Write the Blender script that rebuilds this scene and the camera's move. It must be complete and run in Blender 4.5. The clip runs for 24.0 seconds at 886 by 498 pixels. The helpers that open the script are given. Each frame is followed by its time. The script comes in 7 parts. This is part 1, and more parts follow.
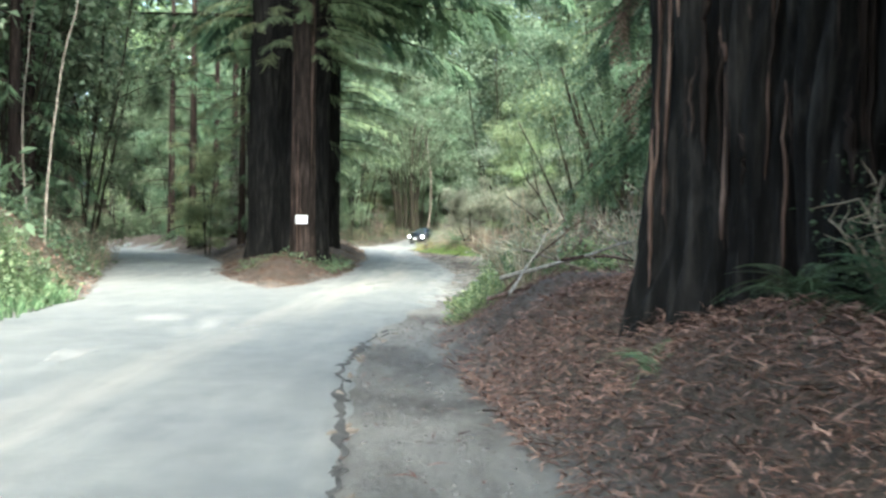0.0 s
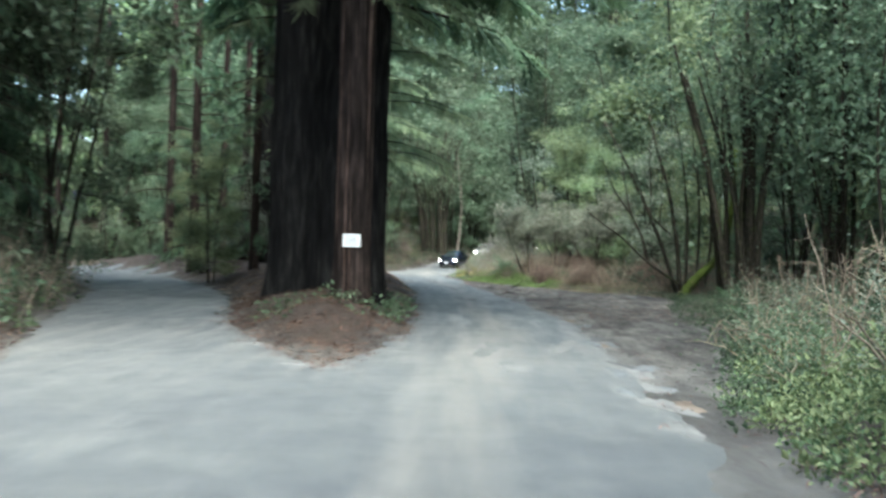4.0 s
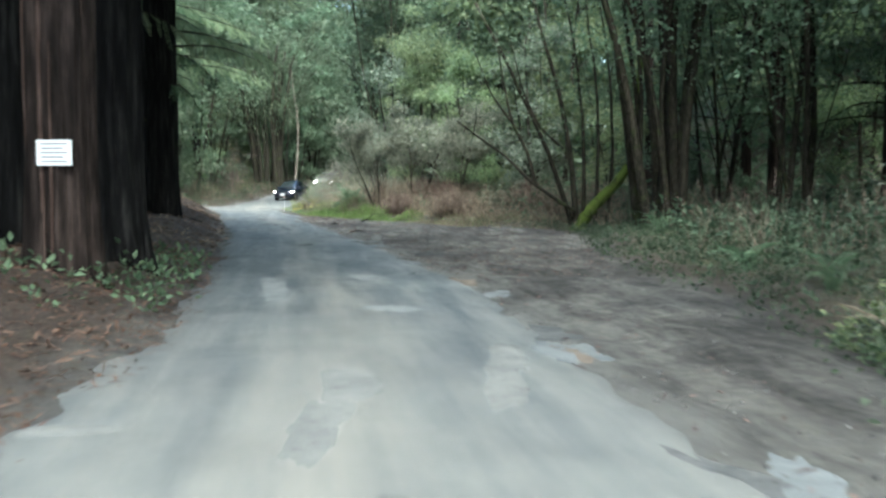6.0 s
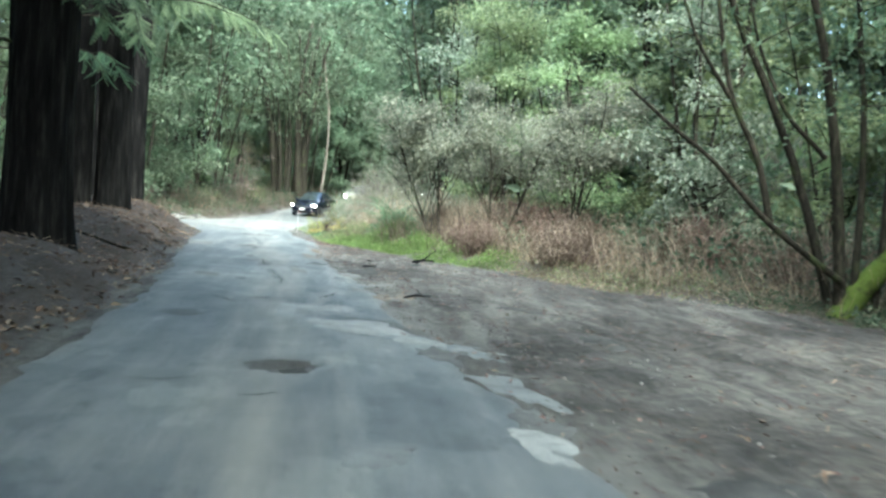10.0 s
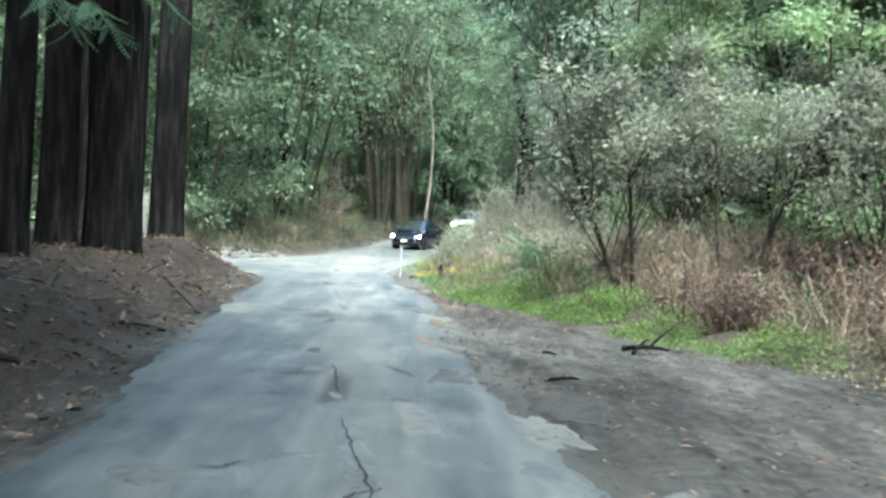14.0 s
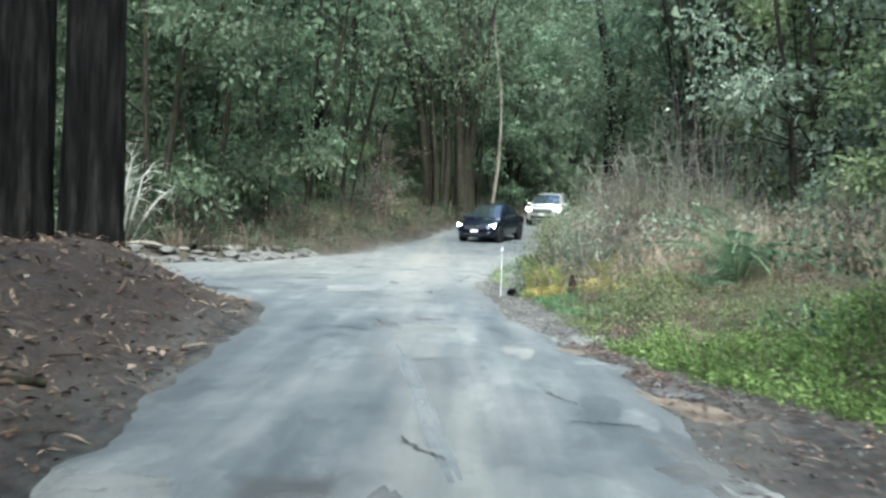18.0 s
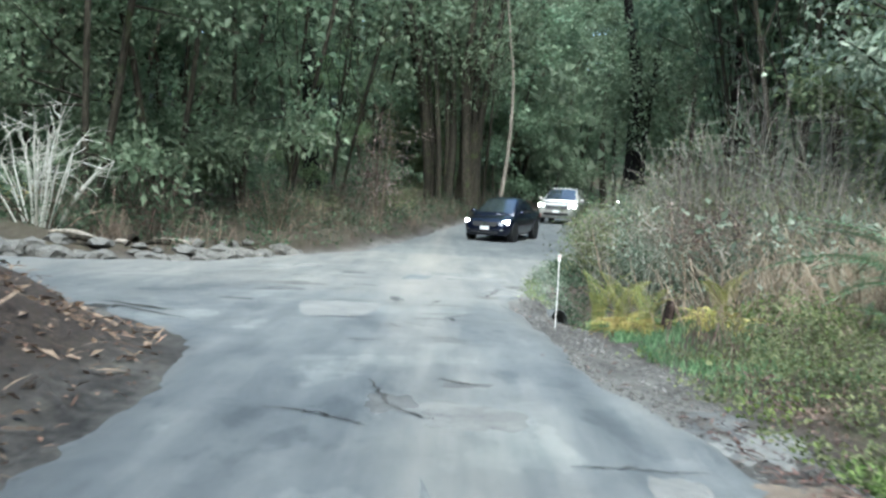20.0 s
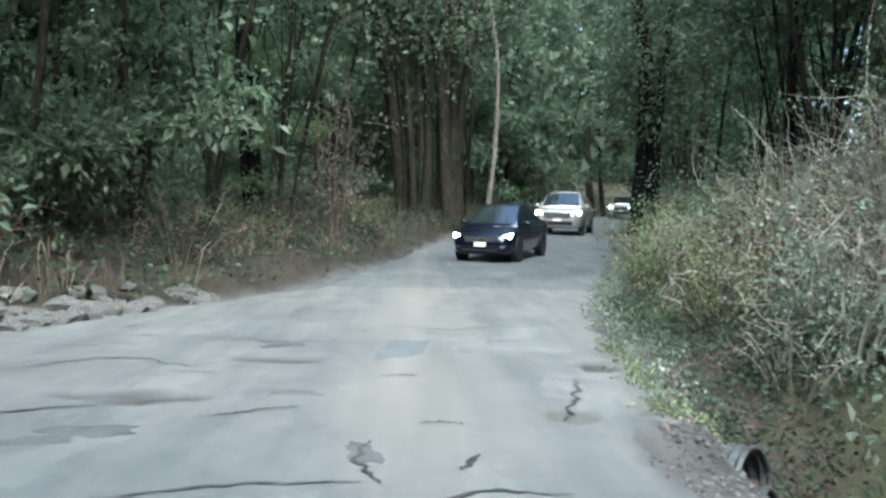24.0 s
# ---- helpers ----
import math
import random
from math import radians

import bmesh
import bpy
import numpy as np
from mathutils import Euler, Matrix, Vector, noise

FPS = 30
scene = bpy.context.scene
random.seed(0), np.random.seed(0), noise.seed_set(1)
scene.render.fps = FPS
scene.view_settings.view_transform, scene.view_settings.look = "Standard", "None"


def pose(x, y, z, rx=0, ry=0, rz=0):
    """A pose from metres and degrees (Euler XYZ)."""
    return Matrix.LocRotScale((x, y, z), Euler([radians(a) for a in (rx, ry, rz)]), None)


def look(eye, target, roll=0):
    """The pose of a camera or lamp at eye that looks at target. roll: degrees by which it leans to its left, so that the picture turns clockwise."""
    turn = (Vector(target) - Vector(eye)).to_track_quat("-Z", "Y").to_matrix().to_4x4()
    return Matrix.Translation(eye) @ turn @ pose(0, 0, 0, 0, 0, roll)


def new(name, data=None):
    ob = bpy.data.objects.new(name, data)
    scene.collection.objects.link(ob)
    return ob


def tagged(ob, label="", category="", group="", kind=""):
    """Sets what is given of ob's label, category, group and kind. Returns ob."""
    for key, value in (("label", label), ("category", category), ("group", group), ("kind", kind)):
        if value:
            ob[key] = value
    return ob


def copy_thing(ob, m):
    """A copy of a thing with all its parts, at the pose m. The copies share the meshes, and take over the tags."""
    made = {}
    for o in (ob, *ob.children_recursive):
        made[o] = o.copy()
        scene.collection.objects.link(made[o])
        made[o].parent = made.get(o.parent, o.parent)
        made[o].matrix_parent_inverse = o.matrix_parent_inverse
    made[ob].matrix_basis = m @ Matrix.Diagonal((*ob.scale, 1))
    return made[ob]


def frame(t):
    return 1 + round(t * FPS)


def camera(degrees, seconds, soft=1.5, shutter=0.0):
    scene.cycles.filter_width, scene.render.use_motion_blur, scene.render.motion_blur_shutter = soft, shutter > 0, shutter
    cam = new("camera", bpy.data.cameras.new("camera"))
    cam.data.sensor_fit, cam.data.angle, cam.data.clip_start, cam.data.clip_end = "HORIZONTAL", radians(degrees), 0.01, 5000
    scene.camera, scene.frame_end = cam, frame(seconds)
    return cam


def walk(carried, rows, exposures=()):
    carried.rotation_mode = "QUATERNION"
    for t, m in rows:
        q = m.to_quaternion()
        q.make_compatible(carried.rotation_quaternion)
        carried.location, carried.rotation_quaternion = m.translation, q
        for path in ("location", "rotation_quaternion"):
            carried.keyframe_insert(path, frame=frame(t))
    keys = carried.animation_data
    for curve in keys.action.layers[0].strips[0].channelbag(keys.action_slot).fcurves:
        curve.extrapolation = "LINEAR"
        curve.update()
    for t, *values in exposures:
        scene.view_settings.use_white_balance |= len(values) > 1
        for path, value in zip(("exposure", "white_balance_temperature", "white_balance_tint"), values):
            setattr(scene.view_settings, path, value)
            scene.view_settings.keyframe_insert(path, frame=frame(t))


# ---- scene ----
cam = camera(45.0, 24.0, soft=2.6, shutter=0.45)
PATH = [
    (0, (0.034, 0.009, 1.517), (0.036, 2.009, 1.485), 0.9),
    (0.5, (-0.195, 0.525, 1.503), (-0.279, 2.523, 1.492), 1.1),
    (1, (-0.579, 1.349, 1.559), (-0.829, 3.333, 1.566), 0.6),
    (1.5, (-1.108, 2.556, 1.576), (-1.486, 4.519, 1.591), 2.0),
    (3.5, (-2.518, 9.678, 1.608), (-2.67, 11.672, 1.63), 1.8),
    (4, (-2.559, 12.29, 1.646), (-2.569, 14.29, 1.653), 1.7),
    (4.5, (-2.496, 14.993, 1.654), (-2.39, 16.991, 1.642), 1.0),
    (5, (-2.358, 17.818, 1.624), (-2.163, 19.808, 1.574), -0.1),
    (5.5, (-2.213, 20.612, 1.567), (-1.953, 22.593, 1.482), -0.6),
    (6, (-2.066, 23.434, 1.483), (-1.785, 25.41, 1.364), -0.1),
    (6.5, (-1.899, 25.978, 1.543), (-1.615, 27.956, 1.466), -1.0),
    (7, (-1.762, 28.401, 1.488), (-1.486, 30.38, 1.401), -0.7),
    (7.5, (-1.656, 30.74, 1.415), (-1.392, 32.721, 1.341), -0.4),
    (8, (-1.636, 33.023, 1.487), (-1.374, 35.004, 1.426), 1.6),
    (8.5, (-1.589, 35.168, 1.395), (-1.337, 37.152, 1.335), 3.0),
    (9, (-1.554, 37.247, 1.374), (-1.309, 39.231, 1.309), 3.1),
    (9.5, (-1.55, 39.181, 1.382), (-1.309, 41.165, 1.32), 4.0),
    (10, (-1.532, 41.154, 1.389), (-1.301, 43.139, 1.313), 3.9),
    (10.5, (-1.475, 43.151, 1.389), (-1.271, 45.139, 1.323), 4.1),
    (12.5, (-1.753, 49.207, 1.412), (-1.652, 51.204, 1.365), 4.5),
    (13, (-1.799, 50.588, 1.462), (-1.722, 52.586, 1.452), 4.0),
    (13.5, (-1.872, 52.023, 1.465), (-1.812, 54.022, 1.467), 4.0),
    (14, (-1.924, 53.529, 1.466), (-1.879, 55.528, 1.428), 2.9),
    (14.5, (-2.023, 55.031, 1.473), (-1.994, 57.03, 1.429), 2.3),
    (15, (-2.134, 56.589, 1.491), (-2.121, 58.589, 1.446), 2.1),
    (15.5, (-2.252, 58.201, 1.473), (-2.248, 60.2, 1.406), 0.5),
    (16, (-2.4, 59.894, 1.428), (-2.406, 61.893, 1.356), 0.4),
    (16.5, (-2.541, 61.487, 1.418), (-2.557, 63.486, 1.351), -0.0),
    (17, (-2.729, 62.992, 1.418), (-2.753, 64.991, 1.365), 1.0),
    (17.5, (-2.893, 64.44, 1.402), (-2.927, 66.439, 1.343), 1.7),
    (18, (-3.061, 65.839, 1.391), (-3.102, 67.837, 1.325), 2.0),
    (18.5, (-3.24, 67.391, 1.339), (-3.286, 69.389, 1.264), 2.8),
    (20.5, (-3.726, 73.172, 1.301), (-3.739, 75.171, 1.227), 4.0),
    (21, (-3.829, 74.514, 1.31), (-3.827, 76.513, 1.243), 4.3),
    (21.5, (-3.899, 75.793, 1.305), (-3.887, 77.793, 1.248), 3.9),
    (22, (-3.937, 76.983, 1.292), (-3.918, 78.982, 1.246), 3.0),
    (22.5, (-3.989, 78.065, 1.282), (-3.965, 80.065, 1.244), 2.5),
    (23, (-4.012, 79.098, 1.256), (-3.984, 81.097, 1.213), 1.5),
    (23.5, (-4.057, 80.013, 1.255), (-4.025, 82.013, 1.204), 0.9),
    (24, (-4.101, 80.885, 1.26), (-4.071, 82.884, 1.213), 1.3),
]
walk(cam, [(t, look(eye, target, roll)) for t, eye, target, roll in PATH],
     [(0, 3.1, 6600, -2), (1.5, 3.05, 6500, -3), (3.5, 2.35, 6150, -1), (5, 2.3, 6050, -2), (6, 2.35, 6000, -4), (7.2, 2.6, 5980, -6), (8, 2.79, 5990, -7), (9, 3.0, 6000, -7), (10, 3.02, 6000, -7), (14.5, 2.76, 5930, -6), (17, 2.4, 5930, -4), (20, 2.12, 5800, -2), (24, 1.95, 5750, -1)])

# ---- light ----
world = bpy.data.worlds.new("sky")
scene.world = world
world.use_nodes = True
wt = world.node_tree
sky = wt.nodes.new("ShaderNodeTexSky")
sky.sky_type, sky.sun_disc = "NISHITA", False
sky.sun_elevation, sky.sun_rotation = radians(56), radians(170)
sky.air_density, sky.dust_density = 1.0, 2.5
wt.links.new(sky.outputs["Color"], wt.nodes["Background"].inputs["Color"])
wt.nodes["Background"].inputs["Strength"].default_value = 0.15
sun = new("sun", bpy.data.lights.new("sun", "SUN"))
sun.data.energy, sun.data.angle, sun.data.color = 2.5, radians(45), (1.0, 0.98, 0.955)
sun.matrix_world = look((0, 0, 60), (-3.0, 18.0, 60 - 27.0))

# ---- materials ----


def material(name, rough=0.8):
    m = bpy.data.materials.new(name)
    m.use_nodes = True
    t = m.node_tree
    b = t.nodes["Principled BSDF"]
    b.inputs["Roughness"].default_value = rough
    b.inputs["Specular IOR Level"].default_value = 0.3
    return m, t, b


def coords(t, scale=(1, 1, 1), which="Object"):
    tc = t.nodes.new("ShaderNodeTexCoord")
    mp = t.nodes.new("ShaderNodeMapping")
    mp.inputs["Scale"].default_value = scale
    t.links.new(tc.outputs[which], mp.inputs["Vector"])
    return mp.outputs["Vector"]


def noise_tex(t, vec, scale, detail=6, rough=0.6):
    n = t.nodes.new("ShaderNodeTexNoise")
    n.inputs["Scale"].default_value, n.inputs["Detail"].default_value, n.inputs["Roughness"].default_value = scale, detail, rough
    t.links.new(vec, n.inputs["Vector"])
    return n.outputs["Fac"]


def ramp(t, fac, stops):
    r = t.nodes.new("ShaderNodeValToRGB")
    el = r.color_ramp.elements
    while len(el) < len(stops):
        el.new(0.5)
    for e, (p, c) in zip(el, stops):
        e.position = p
        e.color = (*c, 1)
    t.links.new(fac, r.inputs["Fac"])
    return r.outputs["Color"]


def mix(t, fac, a, b, mode="MIX"):
    m = t.nodes.new("ShaderNodeMix")
    m.data_type, m.blend_type = "RGBA", mode
    for sock, v in ((m.inputs[0], fac), (m.inputs[6], a), (m.inputs[7], b)):
        if isinstance(v, (int, float)):
            sock.default_value = v
        elif isinstance(v, tuple):
            sock.default_value = (*v, 1)
        else:
            t.links.new(v, sock)
    return m.outputs[2]


def calc(t, op, a, b=None, c=None):
    m = t.nodes.new("ShaderNodeMath")
    m.operation = op
    for sock, v in zip(m.inputs, (a, b, c)):
        if v is None:
            continue
        if isinstance(v, (int, float)):
            sock.default_value = v
        else:
            t.links.new(v, sock)
    return m.outputs[0]


def attr(t, name):
    a = t.nodes.new("ShaderNodeAttribute")
    a.attribute_name = name
    return a.outputs["Fac"]


def bump(t, b, height, strength, dist=0.05):
    n = t.nodes.new("ShaderNodeBump")
    n.inputs["Strength"].default_value, n.inputs["Distance"].default_value = strength, dist
    t.links.new(height, n.inputs["Height"])
    t.links.new(n.outputs["Normal"], b.inputs["Normal"])


def leaf_mat(name, c1, c2, c3, translucent=0.35, rough=0.65, patch=0.45):
    """Leaves: a colour for each leaf, slow drift over the plant, light through the blade."""
    m, t, b = material(name, rough)
    geo = t.nodes.new("ShaderNodeNewGeometry")
    info = t.nodes.new("ShaderNodeObjectInfo")
    col = ramp(t, geo.outputs["Random Per Island"], [(0.0, c1), (0.55, c2), (1.0, c3)])
    slow = noise_tex(t, coords(t, which="Object"), 0.7, 3)
    shade = ramp(t, slow, [(0.3, (1 - patch,) * 3), (0.7, (1 + patch * 0.6,) * 3)])
    col = mix(t, 1.0, col, shade, "MULTIPLY")
    each = calc(t, "MULTIPLY_ADD", info.outputs["Random"], 0.5, 0.75)
    hsv = t.nodes.new("ShaderNodeHueSaturation")
    t.links.new(col, hsv.inputs["Color"])
    t.links.new(each, hsv.inputs["Value"])
    t.links.new(calc(t, "MULTIPLY_ADD", info.outputs["Random"], 0.05, 0.475), hsv.inputs["Hue"])
    t.links.new(hsv.outputs["Color"], b.inputs["Base Color"])
    tr = t.nodes.new("ShaderNodeBsdfTranslucent")
    t.links.new(hsv.outputs["Color"], tr.inputs["Color"])
    ms = t.nodes.new("ShaderNodeMixShader")
    ms.inputs[0].default_value = translucent
    t.links.new(b.outputs[0], ms.inputs[1])
    t.links.new(tr.outputs[0], ms.inputs[2])
    t.links.new(ms.outputs[0], t.nodes["Material Output"].inputs["Surface"])
    return m


def bark_mat(name, dark, mid, light, stretch=0.12, scale=9, strength=0.9, moss=0.0):
    m, t, b = material(name, 0.95)
    b.inputs["Specular IOR Level"].default_value = 0.08
    v = coords(t, (1, 1, stretch))
    fine = noise_tex(t, v, scale, 8, 0.65)
    broad = noise_tex(t, coords(t, (1, 1, 0.3)), 1.1, 4)
    col = ramp(t, fine, [(0.32, dark), (0.5, mid), (0.72, light)])
    col = mix(t, 1.0, col, ramp(t, broad, [(0.3, (0.55, 0.55, 0.56)), (0.7, (1.25, 1.2, 1.15))]), "MULTIPLY")
    if moss:
        mo = ramp(t, noise_tex(t, coords(t), 3.0, 5), [(0.62 - moss * 0.3, (0, 0, 0)), (0.74 - moss * 0.3, (1, 1, 1))])
        col = mix(t, mo, col, (0.085, 0.115, 0.026) if moss > 0.5 else (0.036, 0.044, 0.02))
    t.links.new(col, b.inputs["Base Color"])
    bump(t, b, fine, strength, 0.06)
    return m


def plain_mat(name, c1, c2, rough=0.7, scale=20, metal=0.0, strength=0.2):
    m, t, b = material(name, rough)
    b.inputs["Metallic"].default_value = metal
    n = noise_tex(t, coords(t), scale, 5)
    t.links.new(ramp(t, n, [(0.3, c1), (0.7, c2)]), b.inputs["Base Color"])
    bump(t, b, n, strength, 0.02)
    return m


LEAF_BAY = leaf_mat("bay_leaves", (0.094, 0.139, 0.083), (0.137, 0.193, 0.118), (0.218, 0.271, 0.182), 0.5)
# Lighter copy of the bay green; daylight on the crowns is in its colour.
LEAF_SUNLIT = leaf_mat("sunlit_bay_leaves", (0.168, 0.225, 0.114), (0.24, 0.304, 0.158), (0.335, 0.39, 0.235), 0.58)
LEAF_GREY = leaf_mat("grey_green_leaves", (0.11, 0.14, 0.1), (0.18, 0.215, 0.155), (0.31, 0.335, 0.265), 0.4)
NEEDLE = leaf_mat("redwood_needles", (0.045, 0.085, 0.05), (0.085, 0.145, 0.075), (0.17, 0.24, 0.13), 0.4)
# Brighter copy of the needle green, with sunlight put into the colour.
NEEDLE_SUNLIT = leaf_mat("sunlit_needles", (0.148, 0.192, 0.104), (0.22, 0.282, 0.155), (0.33, 0.387, 0.225), 0.58)
LEAF_BRIGHT = leaf_mat("bright_ground_leaves", (0.07, 0.125, 0.035), (0.15, 0.235, 0.065), (0.27, 0.36, 0.13), 0.35)
LEAF_BANK = leaf_mat("bank_leaves", (0.055, 0.105, 0.048), (0.125, 0.205, 0.1), (0.265, 0.36, 0.2))
LEAF_ELDER = leaf_mat("elder_leaves", (0.135, 0.143, 0.106), (0.205, 0.212, 0.16), (0.31, 0.312, 0.245), 0.5, 0.8)
LEAF_OLIVE = leaf_mat("olive_leaves", (0.085, 0.108, 0.05), (0.165, 0.195, 0.092), (0.3, 0.32, 0.17), 0.4)
# Leaf green darkened to carry the shade under trees and in the ditch.
LEAF_SHADE = leaf_mat("shaded_leaves", (0.035, 0.058, 0.034), (0.062, 0.092, 0.054), (0.11, 0.145, 0.09), 0.35, 0.7)
FERN_GREEN = leaf_mat("fern_green", (0.07, 0.12, 0.068), (0.13, 0.2, 0.112), (0.21, 0.29, 0.165))
# Darker copy of the fern green, with the trunk's shade in the colour.
FERN_SHADED = leaf_mat("fern_shaded", (0.028, 0.052, 0.027), (0.048, 0.08, 0.04), (0.08, 0.115, 0.058))
FERN_GOLD = leaf_mat("fern_gold", (0.38, 0.33, 0.1), (0.55, 0.47, 0.16), (0.68, 0.6, 0.28), 0.45)
DRY = leaf_mat("dry_stems", (0.2, 0.16, 0.11), (0.32, 0.27, 0.19), (0.48, 0.42, 0.32), 0.15, 0.8)
DRY_BROWN = leaf_mat("brown_stems", (0.1, 0.077, 0.058), (0.19, 0.15, 0.112), (0.33, 0.265, 0.2), 0.1, 0.8)
LITTER = leaf_mat("litter", (0.045, 0.026, 0.019), (0.12, 0.07, 0.05), (0.3, 0.21, 0.165), 0.1, 0.8)
LITTER_LIGHT = leaf_mat("litter_light", (0.038, 0.021, 0.016), (0.125, 0.066, 0.049), (0.3, 0.19, 0.15), 0.1, 0.8)
LITTER_RED = leaf_mat("litter_red", (0.03, 0.016, 0.011), (0.1, 0.05, 0.036), (0.22, 0.125, 0.095), 0.1, 0.8)
BRACKEN = leaf_mat("dead_bracken", (0.08, 0.056, 0.044), (0.165, 0.12, 0.094), (0.29, 0.22, 0.175), 0.15, 0.8)
FERN_OLIVE = leaf_mat("fern_olive", (0.16, 0.17, 0.05), (0.27, 0.275, 0.085), (0.4, 0.385, 0.14))
TWIG_GREY = leaf_mat("grey_twigs", (0.125, 0.112, 0.092), (0.2, 0.183, 0.155), (0.32, 0.3, 0.26), 0.05, 0.85)
TWIG_PALE = leaf_mat("bleached_twigs", (0.28, 0.265, 0.235), (0.4, 0.385, 0.35), (0.54, 0.52, 0.48), 0.05, 0.85)
PINK_LEAF = leaf_mat("dead_leaves", (0.26, 0.2, 0.165), (0.36, 0.29, 0.25), (0.48, 0.41, 0.37), 0.3, 0.7)
BARK_RED = bark_mat("redwood_bark", (0.007, 0.006, 0.005), (0.024, 0.018, 0.016), (0.075, 0.056, 0.049))
BARK_STRIP = bark_mat("loose_bark", (0.02, 0.014, 0.012), (0.085, 0.056, 0.046), (0.22, 0.16, 0.135))
BARK_CHAR = bark_mat("charred_bark", (0.003, 0.003, 0.003), (0.0095, 0.0092, 0.0092), (0.036, 0.034, 0.032))
BARK_GREY = bark_mat("grey_bark", (0.011, 0.01, 0.008), (0.03, 0.027, 0.021), (0.075, 0.068, 0.054), 0.3, 14, 0.5, 0.25)
BARK_MOSS = bark_mat("mossy_bark", (0.014, 0.017, 0.009), (0.033, 0.041, 0.016), (0.078, 0.094, 0.03), 0.5, 14, 0.7, 0.9)
BARK_PALE = bark_mat("pale_bark", (0.1, 0.09, 0.075), (0.22, 0.2, 0.17), (0.38, 0.35, 0.31), 0.3, 14, 0.4)
SIGN_WHITE = plain_mat("sign_white", (0.78, 0.78, 0.76), (0.86, 0.86, 0.84), 0.5, 8)
INK = plain_mat("sign_ink", (0.12, 0.12, 0.13), (0.2, 0.2, 0.2), 0.6)


def ground_mat():
    """Bare earth, litter and green growth, by what lies where."""
    m, t, b = material("forest_ground", 0.95)
    v = coords(t)
    n1, n2, n3 = noise_tex(t, v, 0.45, 5), noise_tex(t, v, 6, 8, 0.7), noise_tex(t, v, 30, 6, 0.7)
    dirt = ramp(t, n2, [(0.28, (0.036, 0.034, 0.032)), (0.5, (0.088, 0.084, 0.079)), (0.7, (0.175, 0.167, 0.156))])
    dirt = mix(t, 1.0, dirt, ramp(t, n1, [(0.3, (0.72, 0.72, 0.74)), (0.7, (1.25, 1.22, 1.18))]), "MULTIPLY")
    ruts = noise_tex(t, coords(t, (1.3, 0.28, 1)), 1.7, 7, 0.68)
    dirt = mix(t, 1.0, dirt, ramp(t, ruts, [(0.35, (0.52, 0.52, 0.54)), (0.5, (1.0, 1.0, 1.0)), (0.65, (1.45, 1.41, 1.36))]), "MULTIPLY")
    litter = ramp(t, n3, [(0.3, (0.02, 0.015, 0.012)), (0.52, (0.055, 0.04, 0.032)), (0.75, (0.14, 0.1, 0.078))])
    green = ramp(t, n2, [(0.3, (0.03, 0.035, 0.015)), (0.6, (0.07, 0.085, 0.035)), (0.8, (0.14, 0.16, 0.07))])
    dirt = mix(t, calc(t, "ADD", attr(t, "grit"), calc(t, "MULTIPLY_ADD", ruts, 1.4, -0.75)), dirt, (0.165, 0.16, 0.15))
    stain = ramp(t, noise_tex(t, coords(t, (1, 0.55, 1)), 0.42, 5, 0.55), [(0.42, (0.42, 0.4, 0.4)), (0.56, (1.05, 1.04, 1.02))])
    dirt = mix(t, 0.85, dirt, stain, "MULTIPLY")
    edge = calc(t, "MULTIPLY_ADD", n2, 0.8, -0.4)
    t.links.new(ramp(t, ruts, [(0.38, (0.95, 0.95, 0.95)), (0.62, (0.62, 0.62, 0.62))]), b.inputs["Roughness"])
    col = mix(t, calc(t, "ADD", attr(t, "litter"), edge), dirt, litter)
    m_l = t.nodes[-1]
    m_l.clamp_factor = True
    col = mix(t, calc(t, "ADD", attr(t, "green"), edge), col, green)
    t.links.new(col, b.inputs["Base Color"])
    bump(t, b, calc(t, "ADD", calc(t, "MULTIPLY", n2, 1.5), n3), 0.8, 0.055)
    return m


